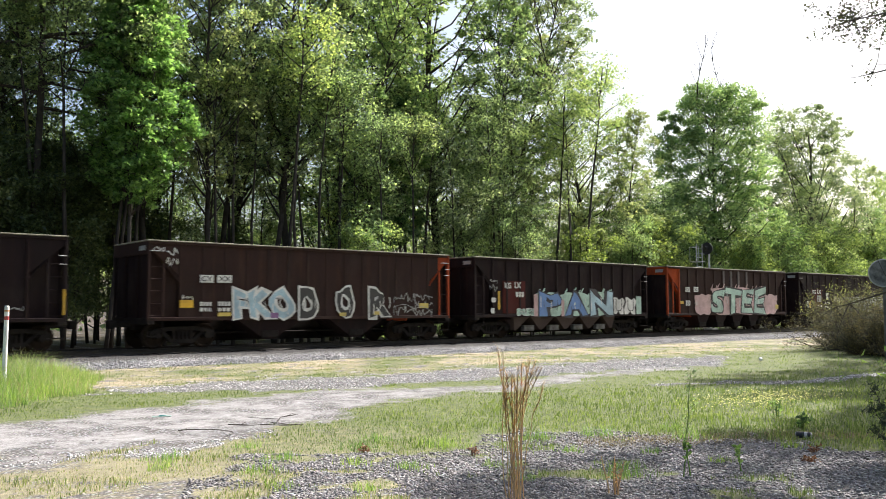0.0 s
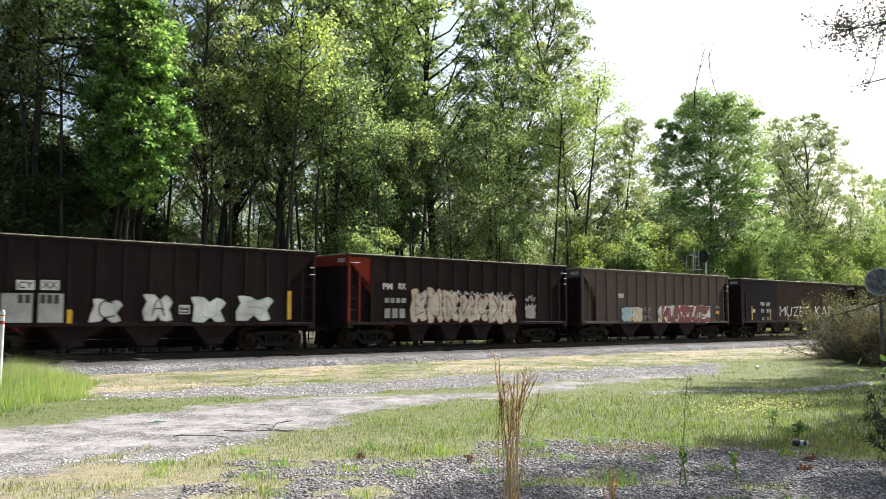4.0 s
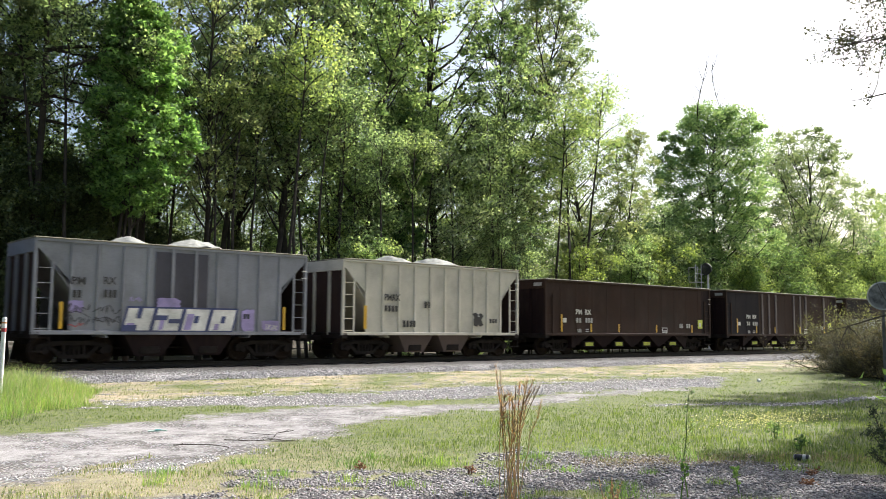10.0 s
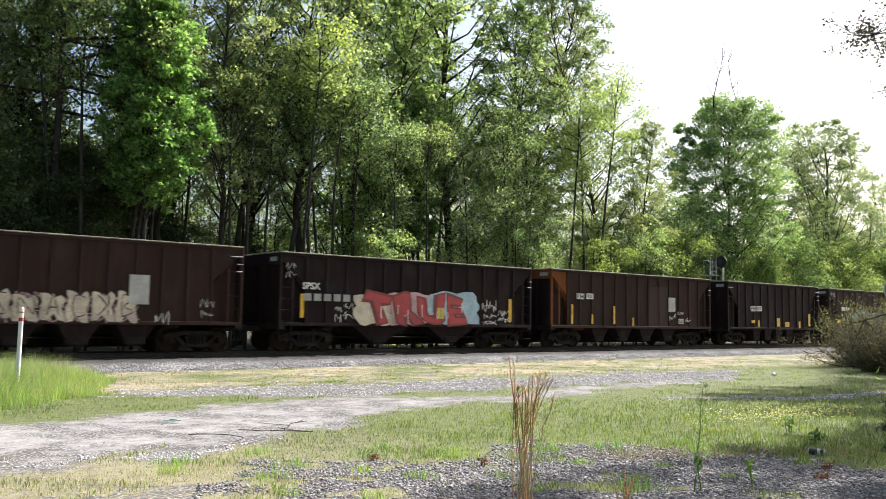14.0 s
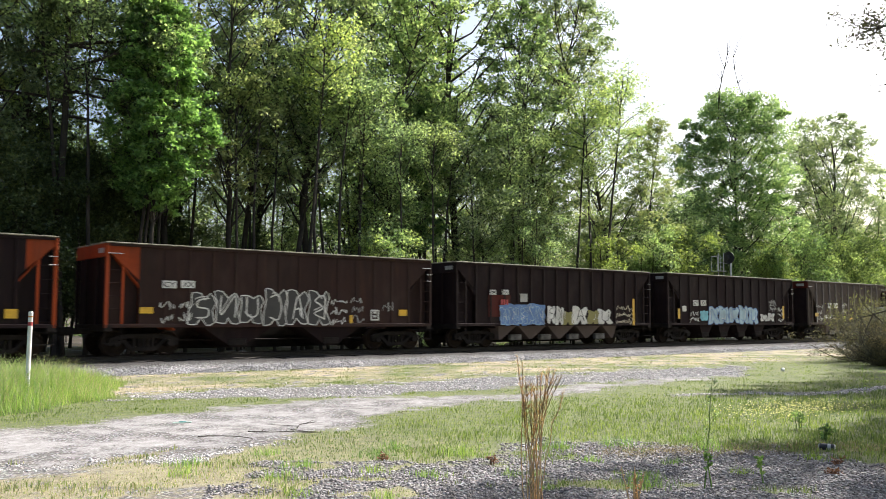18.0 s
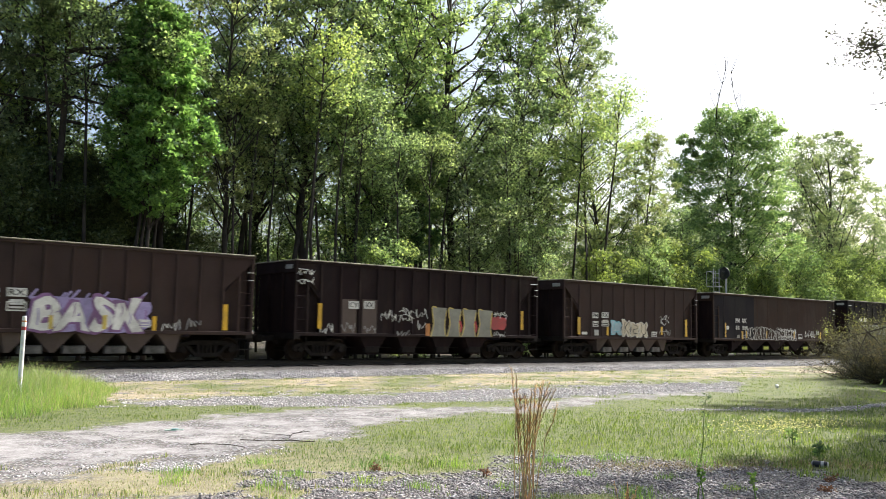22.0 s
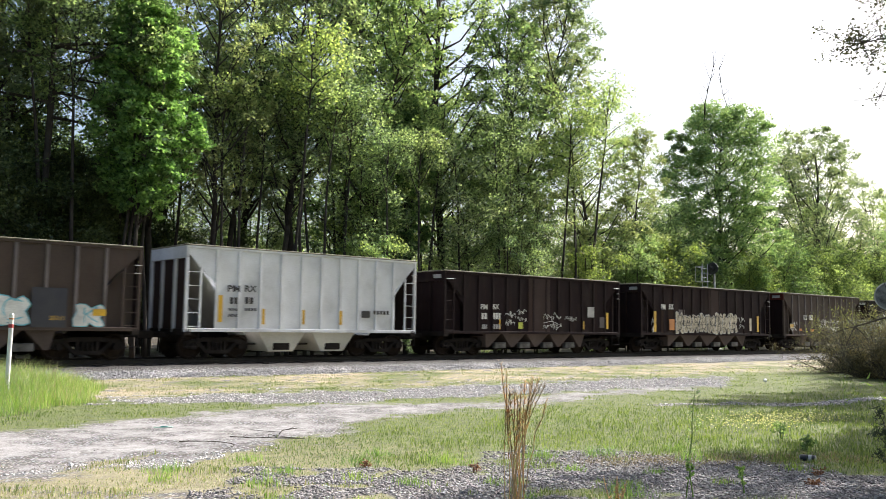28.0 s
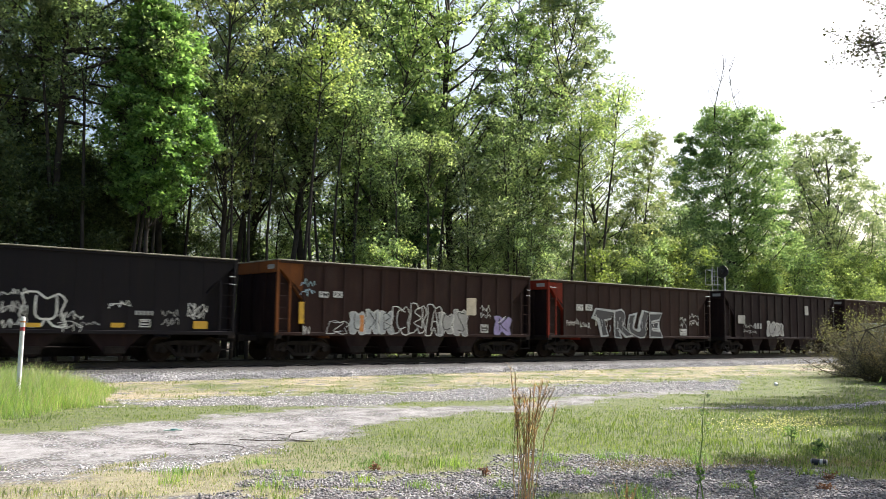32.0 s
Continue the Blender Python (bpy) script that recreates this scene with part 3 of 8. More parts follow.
TALL_SAYS = ["tall deciduous tree in full green leaf at the wood's edge", "tall slender deciduous tree with deep green leaves", "tall deciduous tree with fresh yellow-green spring leaves",
             "tall thin tree with pale sparse spring foliage", "broad tall deciduous tree with dark green foliage", "tall tree with bright young leaves low on its trunk"]
BACK_SAYS = ["tall green tree deep in the wood", "tall sunlit yellow-green tree deep in the wood", "tall pale-leaved tree deep in the wood"]
YOUNG_SAYS = ["young tree with bright green spring leaves under taller ones", "low bushy sapling with dark green leaves", "slim young tree with light green leaves", "young leafy tree crowding the wood's edge"]
EDGE = [make_tree(91 + i, h, 0.7, s, n, p, 0.22, m, 1.05, 0.11, 8, twig_wood=False, bias=1.15) for i, (h, s, n, p, m) in enumerate([
    (15.0, 3.3, 20, 20, M_LEAF), (12.0, 3.2, 17, 30, M_LEAF_EDGE), (17.0, 3.4, 22, 17, M_LEAF_PALE), (9.5, 3.4, 15, 34, M_LEAF_EDGE)])]
EDGE_SAYS = ["bushy green tree leafed down to the ground", "spreading fresh green tree leafed to the ground", "tall bushy tree with pale green foliage to the ground", "low spreading bright green tree"]
LOW_SAYS = ["dense green undergrowth shrub beside the track", "bright green undergrowth shrub beside the track", "spreading dark green shrub beside the track"]

PINE_RNG = np.random.RandomState(8)


def make_pine(H, limbs):
    """An old pine: straight trunk, long bare level limbs with needle tufts towards their ends."""
    rng, bm, pos = PINE_RNG, bmesh.new(), []
    spine = limb_path(rng, (0, 0, 0), (0, 0, 1), H, 9, 0.3, 0.05)
    draw_path(bm, spine, 0.21, 0.06, 8)
    for k in range(limbs):
        z = H * (0.45 + 0.53 * k / limbs)
        a = k * 2.4 + rng.normal(0, 0.3)
        length = 5.2 * (1 - 0.55 * k / limbs) * rng.uniform(0.7, 1.1)
        pts = limb_path(rng, (0, 0, z), (math.cos(a), math.sin(a), rng.uniform(-0.12, 0.2)), length, 6, 0.0, 0.25)
        draw_path(bm, pts, 0.085, 0.025, 5)
        if k < 4:                                # the lowest limbs reach far out over the lane and are nearly bare
            pts = [p + Vector((0, 0, 0.12 * i)) for i, p in enumerate(limb_path(rng, (0, 0, (11.9, 12.9, 14.0, 15.4)[k]), (0.77, -0.64, 0.02), (3.4, 4.4, 5.4, 6.0)[k], 6, 0.0, 0.22))]
            draw_path(bm, pts, 0.10, 0.025, 5)
            for i in range(2, 7):
                draw_path(bm, limb_path(rng, pts[i], (rng.normal(0.5, 0.5), rng.normal(-0.4, 0.5), rng.normal(0.2, 0.6)), rng.uniform(0.7, 1.6), 4, 0.0, 0.3), 0.035, 0.012, 4)
        for i in (3, 4, 5, 6) if k > 1 else (6,):
            for _ in range(3):
                c = np.array(pts[i]) + rng.normal(0, 0.35, 3)
                n = 130
                q = rng.normal(0, 1, (n, 3))
                pos.append(c + q / np.linalg.norm(q, axis=1)[:, None] * (rng.rand(n) ** 0.5 * 0.55)[:, None] * [1, 1, 0.5])
    pos = np.concatenate(pos)
    crown = leaf_mesh("pine_crown", pos, 0.26 * rng.uniform(0.7, 1.3, len(pos)), rng, M_NEEDLE_FAR, 0.2, 0.2)
    me = bpy.data.meshes.new("pine_trunk")
    bm.to_mesh(me), bm.free()
    me.materials.append(M_BARK)
    return me, crown


PINE = make_pine(24.0, 20)
DARK = make_tree(79, 14.0, 1.2, 3.0, 16, 46, 0.24, M_NEEDLE_FAR, 0.95, 0.12, 8, twig_wood=False)
wood = random.Random(5)
# the wood behind the track: rows going back from the edge
for row, (y, step, lo, hi) in enumerate([(39.5, 4.6, -14, 27), (43.5, 4.4, -16, 44), (48.0, 5.2, -16, 48.5), (54.0, 4.6, -18, 54), (61.0, 6.4, -20, 61), (69.0, 10.5, -22, 69)]):
    x = lo + wood.uniform(0, 3)
    while x < hi:
        s = wood.uniform(0.86, 1.10) * (0.9 if row == 0 else 1.0) * (1.04 + 0.2 * min(1, max(0, x - 10) / 20))
        if 70.2 < math.degrees(math.atan2(y, x)) < (75.6 if row in (1, 2) else 73.6):                     # a lane into the wood beside the old pine
            x += 1.5
            continue
        if row < 3:
            k = wood.choice([0, 1, 2, 3, 4, 5] if row else [0, 3, 5, 1])
            if 7.5 < x < 18 and row == 0:
                x += step
                continue
            plant(TALL[k], x, y + wood.uniform(-1.4, 1.4), wood.uniform(0, 360), s, TALL_SAYS[k], "tree", "trees of the wood behind the track")
        else:
            k, s = wood.choice([0, 1, 2]), s * 0.6
            plant(BACK[k], x, y + wood.uniform(-1.6, 1.6), wood.uniform(0, 360), s, BACK_SAYS[k], "tree", "trees deep in the wood")
        x += step * wood.uniform(0.7, 1.35)
FRESH = make_lobed(77, 15.0, 6.0, 1.9, 26, 40, 0.19, M_LEAF_FRESH, 0.11, (0.36, 0.55))
plant(FRESH, 31.8, 41.0, 150, 1.0, "bright green young tree standing out before the darker wood", "tree", "trees of the wood behind the track")
MAPLE = make_lobed(75, 16.4, 7.0, 2.8, 46, 46, 0.19, M_LEAF_MAPLE, 0.13, (0.30, 0.46), shape=0.8)
plant(MAPLE, 14.0, 37.3, 60, 1.0, "leafy rich green maple standing out before the darker wood", "tree", "trees of the wood behind the track")
for x, y, a in ((10.9, 40.2, 0), (3.5, 43.0, 80)):
    plant(PINE, x, y, a, 1.0, "old pine with long bare level limbs and dark needle tufts", "pine tree")
for i in range(44):
    plant(POLE[i % 3], 10 + i * 0.82 + wood.uniform(-0.5, 0.5), wood.uniform(38.0, 47.0), wood.uniform(0, 360), wood.uniform(0.85, 1.1), "slim straight young tree with a small high crown", "tree", "slim trees of the wood's edge")
for i in range(40):
    k = wood.choice([0, 1, 2, 3])
    plant(YOUNG[k], wood.uniform(26 if i % 3 == 0 else -12, 56), wood.uniform(37.5, 46.0) if i % 3 == 0 else wood.uniform(50, 66), wood.uniform(0, 360), wood.uniform(0.7, 1.15), YOUNG_SAYS[k], "tree", "young trees of the undergrowth")
for i in range(16):
    plant(DARK, -4 + i * 1.45, 45.0 + 5 * wood.random(), i * 40, wood.uniform(0.78, 0.95), "dense dark evergreen tree in the wood's shade", "tree", "dark evergreens")
for x, y, k in ((16.5, 49.0, 3), (18.5, 54.5, 2), (21.0, 60.0, 3), (17.5, 58.0, 3), (22.5, 66.0, 3)):
    plant(YOUNG[k], x, y, x * 31, 1.15, YOUNG_SAYS[k], "tree", "young trees of the undergrowth")
for x, y, t in ((20.0, 49.0, 0.6), (23.0, 46.5, 0.55), (3.0, 41.5, 0.8), (5.5, 40.0, 0.72), (7.4, 41.8, 0.85), (8.6, 39.2, 0.7), (10.6, 42.4, 0.8), (12.2, 40.2, 0.66), (13.6, 43.5, 0.75)):
    plant(DARK, x, y, x * 53, t, "dense dark evergreen tree in the wood's shade", "tree", "dark evergreens")
for x, y, k in ((21.0, 50.0, 2), (24.5, 53.0, 0), (18.5, 55.0, 0), (28.0, 54.0, 2), (26.0, 48.0, 0)):
    plant(EDGE[k], x, y, x * 29, 0.8, EDGE_SAYS[k], "tree", "bushy trees in the wood")
# undergrowth along the far side of the track
for i in range(68):
    k = wood.choice([0, 1, 2])
    plant(LOW[k], 24 + i * 1.6 + wood.uniform(-0.8, 0.8), wood.uniform(33.9, 37.0), wood.uniform(0, 360), wood.uniform(0.5, 0.8), LOW_SAYS[k], "shrub", "shrubs along the track", "shrub")
# lower growth where the wood thins out, and the group of trees past the signal
for i in range(30):
    k = wood.choice([0, 1, 3, 3])
    plant(YOUNG[k], 50 + i * 2.4 + wood.uniform(-1, 1), wood.uniform(37.0, 50.0), wood.uniform(0, 360), wood.uniform(0.85, 1.15), YOUNG_SAYS[k], "tree", "young trees of the undergrowth")
for x, y, k, s in ((28.5, 40.5, 0, 0.9), (34.5, 39.5, 2, 0.85), (37.5, 41.5, 0, 0.9), (40.5, 38.8, 2, 0.7), (43.0, 41.0, 2, 0.6), (45.5, 38.6, 3, 0.8), (47.5, 41.2, 2, 0.6), (50.0, 39.0, 2, 0.55), (52.5, 42.0, 1, 0.8), (55.0, 39.6, 3, 0.95), (58.0, 42.0, 1, 0.85),
                   (57.0, 47.0, 0, 0.62), (62.0, 39.5, 3, 0.9), (61.5, 46.0, 1, 1.0), (66.0, 38.8, 3, 0.85), (69.5, 40.5, 1, 0.8), (72.5, 39.0, 3, 1.05), (76.0, 41.5, 1, 0.95), (78.5, 38.6, 3, 1.0), (82.0, 39.2, 3, 1.1), (87.0, 40.0, 1, 0.9), (92.0, 39.5, 3, 1.1), (97.0, 41.0, 1, 1.0),
                   (70.0, 50.0, 0, 0.95), (80.0, 52.0, 2, 0.9), (90.0, 53.0, 0, 1.0), (100.0, 50.0, 2, 1.1), (108.0, 44.0, 1, 1.2), (118.0, 48.0, 0, 1.2)):
    plant(EDGE[k], x, y, x * 37, s, EDGE_SAYS[k], "tree", "bushy trees beside the track")
LONE = make_lobed(76, 22.0, 3.4, 5.7, 112, 62, 0.19, M_LEAF_BRIGHT, 0.24, (0.15, 0.40), tops=2, shape=0.42, clumps=14, reach=(0.5, 1.22))
plant(LONE, 66.5, 42.0, 20, 1.0, "broad green deciduous tree with two dead tops standing alone", "tree")
SLENDER = make_lobed(72, 28.0, 3.0, 4.4, 80, 25, 0.19, M_LEAF_PALE, 0.17, (0.15, 0.34), shape=0.9, clumps=12, reach=(0.5, 1.15))
plant(SLENDER, 48.3, 40.6, 0, 1.0, "tall slender light green tree at the wood's end", "tree")
plant(SLENDER, 44.2, 44.5, 200, 1.05, "tall slender light green tree at the wood's end", "tree")
plant(SLENDER, 53.4, 41.4, 130, 0.6, "lower slender light green tree at the wood's end", "tree")
OPEN = make_lobed(73, 22.5, 7.0, 6.2, 84, 30, 0.19, M_LEAF_PALE, 0.30, (0.13, 0.29), shape=0.45, clumps=12, rise=1.3, share=3, reach=(0.5, 1.1))
plant(OPEN, 83.8, 42.0, 0, 1.0, "tall open-branched tree with thin pale spring leaves", "tree")
plant(OPEN, 91.5, 46.0, 140, 0.95, "tall open-branched tree with thin pale spring leaves", "tree")
for x, y, s in ((98, 43, 0.8), (104, 44, 0.82), (113, 47, 0.9), (124, 45, 0.7), (99, 52, 0.8), (134, 50, 0.85), (145, 47, 0.8), (75, 50, 0.66), (61, 51, 0.5), (54, 44, 0.78), (110, 56, 0.9), (86, 58, 0.75)):
    plant(TALL[5], x, y, x * 7, s, TALL_SAYS[5], "tree", "trees past the signal")
for i in range(16):
    plant(BACK[i % 3], 66 + i * 8.5, 62 + 9 * wood.random(), i * 50, wood.uniform(0.62, 0.78), BACK_SAYS[i % 3], "tree", "trees deep in the wood")
# trees beyond the clearing to the sun's side, whose shade falls over the grass
for x, y, k, s in ((32.0, 6.6, 3, 0.72), (36.5, 8.6, 3, 0.78), (39.5, 10.2, 3, 0.82), (43.5, 11.6, 0, 1.0), (29.0, 3.2, 0, 0.9), (33.5, 4.6, 0, 0.86)):
    plant(TALL[k], x, y, x * 11, s, TALL_SAYS[k], "tree", "trees across the clearing")
# unseen row behind the eye, added to keep low sky light off the cars
for i in range(14):
    plant(BACK[i % 3], -34 + i * 6.5, -13 - 6 * wood.random(), i * 77, 0.85, BACK_SAYS[i % 3], "tree", "trees across the clearing")
for i in range(8):
    plant(TALL[5 if i % 3 else 0], 85 + i * 7, 39.5 + 6 * wood.random(), i * 71, wood.uniform(0.52, 0.66), TALL_SAYS[5 if i % 3 else 0], "tree", "trees past the signal")


def far_woods():
    """The depth of the wood: a belt of foliage behind the last trees that can be told apart."""
    rng = np.random.RandomState(17)
    n = 5000
    x = rng.uniform(-60, 330, n)
    y = 84 + rng.normal(0, 3.0, n) + np.maximum(0, x - 120) * 0.05
    top = np.where(x < 70, 12.5 + 2.0 * np.sin(x * 0.23), 12.5 + 2.0 * np.sin(x * 0.11) + 1.3 * np.sin(x * 0.31))
    pos = np.stack([x, y, top * rng.rand(n) ** 0.8], 1)
    pos = np.repeat(pos, 5, 0) + rng.normal(0, 0.8, (n * 5, 3))
    me = leaf_mesh("far_woods", pos, rng.uniform(0.5, 1.1, n * 5), rng, M_LEAF, 0.5, 0.7)
    tagged(new("far_woods", me), "dense green far woodland closing the view", "woods", kind="stuff")


far_woods()

# ---------------------------------------------------------------- the train
CAR_W, SILL_Z, BAY = 3.15, 0.94, 1.1      # width over the posts, underside of the side sill, open bay at each end
SPEED = 19.045                            # metres a second, towards -x
M_CAR = {
    "brown": car_paint("brown_car_paint", (0.02946, 0.01551, 0.01355)),
    "redbrown": car_paint("red_brown_car_paint", (0.031, 0.0178, 0.0138), 0.2),
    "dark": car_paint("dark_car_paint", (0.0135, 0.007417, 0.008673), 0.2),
    "black": car_paint("black_car_paint", (0.009821, 0.008703, 0.01123), 0.08, dust=0.04),
    "taupe": car_paint("taupe_car_paint", (0.1023, 0.07871, 0.07124), 0.2),
    "greybrown": car_paint("grey_brown_car_paint", (0.0401, 0.02573, 0.02401), 0.25),
    "grey": car_paint("grey_car_paint", (0.22, 0.23, 0.262), 0.1, (0.13, 0.10, 0.08), 0.1),
    "darkgrey": car_paint("dark_grey_car_paint", (0.06547, 0.06508, 0.08131), 0.1, (0.13, 0.10, 0.08), 0.1),
    "drab": car_paint("drab_car_paint", (0.066, 0.050, 0.043), 0.25),
    "palepost": car_paint("dusty_post_paint", (0.06711, 0.04844, 0.04337), 0.2),
    "silver": car_paint("silver_patch_paint", (0.1391, 0.1211, 0.12), 0.1),
    "white": car_paint("white_car_paint", (0.62, 0.635, 0.665), 0.1, (0.40, 0.34, 0.27), 0.12, (0.50, 0.46, 0.40)),
    "cream": car_paint("cream_car_paint", (0.52, 0.50, 0.44), 0.12, (0.36, 0.29, 0.2), 0.15, (0.45, 0.40, 0.32)),
    "navy": car_paint("navy_car_paint", (0.01023, 0.009236, 0.01355), 0.06, dust=0.05),
    "orange": car_paint("orange_car_paint", (0.2783, 0.04692, 0.01316), 0.5),
    "rust": car_paint("rust_car_paint", (0.1637, 0.05676, 0.01704), 0.75, (0.06, 0.026, 0.012)),
    "darkred": car_paint("dark_red_car_paint", (0.06138, 0.01211, 0.01007), 0.3),
    "red": car_paint("red_car_paint", (0.1964, 0.02422, 0.01239), 0.4, (0.06, 0.02, 0.015)),
}


def plain(name, c, rough=0.6):
    return grainy(name, tuple(0.5 * v + 0.02 for v in c), c, 1.6, rough, 0, 22.0, 0.001)


INK = {
    "dull": plain("dull_silver_spray", (0.24, 0.245, 0.21)),
    "deep_blue": plain("deep_blue_spray", (0.03, 0.045, 0.16)),
    "mist": plain("mist_grey_spray", (0.46, 0.49, 0.51)),
    "white": plain("white_spray", (0.72, 0.72, 0.70)), "grey": plain("grey_spray", (0.36, 0.36, 0.36)), "black": plain("black_spray", (0.012, 0.012, 0.014)),
    "teal": plain("teal_spray", (0.10, 0.42, 0.40)), "sky": plain("sky_blue_spray", (0.16, 0.50, 0.62)), "blue": plain("blue_spray", (0.10, 0.22, 0.50)), "pale_blue": plain("pale_blue_spray", (0.36, 0.52, 0.62)),
    "mint": plain("mint_spray", (0.40, 0.58, 0.50)), "green": plain("green_spray", (0.25, 0.42, 0.06)), "pink": plain("pink_spray", (0.55, 0.36, 0.36)), "red": plain("red_spray", (0.42, 0.03, 0.035)),
    "maroon": plain("maroon_spray", (0.20, 0.02, 0.025)), "violet": plain("violet_spray", (0.34, 0.28, 0.55)), "purple": plain("purple_spray", (0.22, 0.10, 0.26)), "yellow": plain("yellow_spray", (0.62, 0.47, 0.10)),
    "cream": plain("cream_spray", (0.62, 0.55, 0.42)), "olive": plain("olive_spray", (0.22, 0.20, 0.05)), "orange": plain("orange_spray", (0.60, 0.22, 0.04)), "navy": plain("navy_spray", (0.008, 0.010, 0.022)),
    "reflector": plain("yellow_reflector", (0.72, 0.42, 0.02), 0.35), "lime": plain("lime_paint", (0.55, 0.62, 0.05)), "silver": plain("dull_silver", (0.42, 0.42, 0.41)),
}
MESHES = {}
# dusty tone made paler, to draw the sun along the cars' top edges
M_RIM = grainy("sunlit_dusty_rim", (0.07, 0.066, 0.048), (0.24, 0.23, 0.17), 3.0, 0.8)
M_GALV_DIRTY = grainy("dirty_galvanised_steel", (0.04, 0.037, 0.035), (0.14, 0.135, 0.13), 4.0, 0.6, 0.2)


def cached(key, make, material):
    """A mesh that several parts share."""
    key = (*key, material.name)
    if key not in MESHES:
        bm = make()
        me = bpy.data.meshes.new(key[0])
        bm.to_mesh(me), bm.free()
        me.materials.append(material)
        MESHES[key] = me
    return MESHES[key]


def wheel_mesh():
    """A railway wheel, axis along y: tread, flange, dished plate and hub."""
    bm = bmesh.new()
    prof = [(0.0, -0.09), (0.11, -0.09), (0.13, -0.02), (0.34, -0.01), (0.37, -0.06), (0.425, -0.06), (0.43, 0.05), (0.458, 0.06), (0.455, 0.085), (0.2, 0.085), (0.0, 0.06)]
    n = 14
    rings = [[bm.verts.new((r * math.cos(6.28319 * i / n), y, r * math.sin(6.28319 * i / n))) for i in range(n)] for r, y in prof if r > 0]
    for a, b in zip(rings, rings[1:]):
        for i in range(n):
            bm.faces.new((a[i], a[(i + 1) % n], b[(i + 1) % n], b[i]))
    bm.faces.new(rings[0]), bm.faces.new(rings[-1][::-1])
    return bm


def side_frame_mesh():
    """Cast side frame: an arched top member, a dropped spring seat and pedestals."""
    bm = bmesh.new()
    prism(bm, [(-1.15, 0.36), (-1.15, 0.58), (-0.95, 0.66), (-0.45, 0.74), (0.45, 0.74), (0.95, 0.66), (1.15, 0.58), (1.15, 0.36), (0.98, 0.36), (0.98, 0.50), (0.80, 0.55),
               (0.42, 0.60), (-0.42, 0.60), (-0.80, 0.55), (-0.98, 0.50), (-0.98, 0.36)], -1.10, -0.95)
    prism(bm, [(-0.80, 0.55), (-0.62, 0.55), (-0.36, 0.30), (0.36, 0.30), (0.62, 0.55), (0.80, 0.55), (0.42, 0.18), (-0.42, 0.18)], -1.09, -0.96)
    box(bm, -0.36, -0.26, -1.08, -0.97, 0.30, 0.60), box(bm, 0.26, 0.36, -1.08, -0.97, 0.30, 0.60)
    for x in (-0.15, 0.0, 0.15):
        tube(bm, (x, -1.04, 0.30), (x, -1.04, 0.56), 0.055, 0.055, 8)
    for x in (-0.89, 0.89):
        tube(bm, (x, -1.16, 0.43), (x, -0.98, 0.43), 0.11, 0.11, 10)
    return bm


WHEELS = {}


def truck(parent, x):
    ob = new("truck")
    ob.parent = parent
    ob.location = (x, 0, 0)
    part("side_frame", cached(("side_frame",), side_frame_mesh, M_STEEL_DARK), None, ob)
    far = part("side_frame", cached(("side_frame",), side_frame_mesh, M_STEEL_DARK), None, ob)
    far.rotation_euler = (0, 0, math.pi)
    part("bolster", cached(("bolster",), lambda: boxes((-0.2, 0.2, -1.02, 1.02, 0.42, 0.68), bevel=0.03), M_STEEL_DARK), None, ob)
    for wx in (-0.89, 0.89):
        part("axle", cached(("axle", wx), lambda: tube(bmesh.new(), (wx, -0.95, 0.43), (wx, 0.95, 0.43), 0.08, 0.08, 8), M_STEEL_DARK), None, ob)
        for side in (-1, 1):
            w = part("wheel", cached(("wheel",), wheel_mesh, M_RUST), None, ob)
            w.location, w.rotation_euler = (wx, side * 0.78, 0.43), (0, 0, 0 if side < 0 else math.pi)
            WHEELS.setdefault(parent.name, []).append((w, wx, side))


def chute_mesh(wa, wb, drop, foot):
    """A discharge hopper: sloping sides down to a narrow foot."""
    bm = bmesh.new()
    top = [bm.verts.new((x, y, SILL_Z + 0.05)) for x, y in ((-wa, -1.42), (wb, -1.42), (wb, 1.42), (-wa, 1.42))]
    low = [bm.verts.new((x, y, drop)) for x, y in ((-foot, -1.3), (foot, -1.3), (foot, 1.3), (-foot, 1.3))]
    for i in range(4):
        bm.faces.new((top[i], top[(i + 1) % 4], low[(i + 1) % 4], low[i]))
    bm.faces.new(low), bm.faces.new(top[::-1])
    return bm


def slope_mesh(L, T, end):
    """The sloping end sheet under the load, seen through the open bay."""
    bm = bmesh.new()
    s, hw = (-1 if end == "left" else 1), CAR_W / 2 - 0.08
    x0, x1, z0, z1 = s * (L / 2 - 0.06), s * (L / 2 - 2.3), T - 0.2, SILL_Z - 0.1
    a = [bm.verts.new(p) for p in ((x0, -hw, z0), (x0, hw, z0), (x1, hw, z1), (x1, -hw, z1))]
    b = [bm.verts.new(p) for p in ((x0, -hw, z0 + 0.05), (x0, hw, z0 + 0.05), (x1 - s * 0.04, hw, z1 + 0.02), (x1 - s * 0.04, -hw, z1 + 0.02))]
    bm.faces.new(a), bm.faces.new(b[::-1])
    for i in range(4):
        bm.faces.new((a[i], b[i], b[(i + 1) % 4], a[(i + 1) % 4]))
    return bm


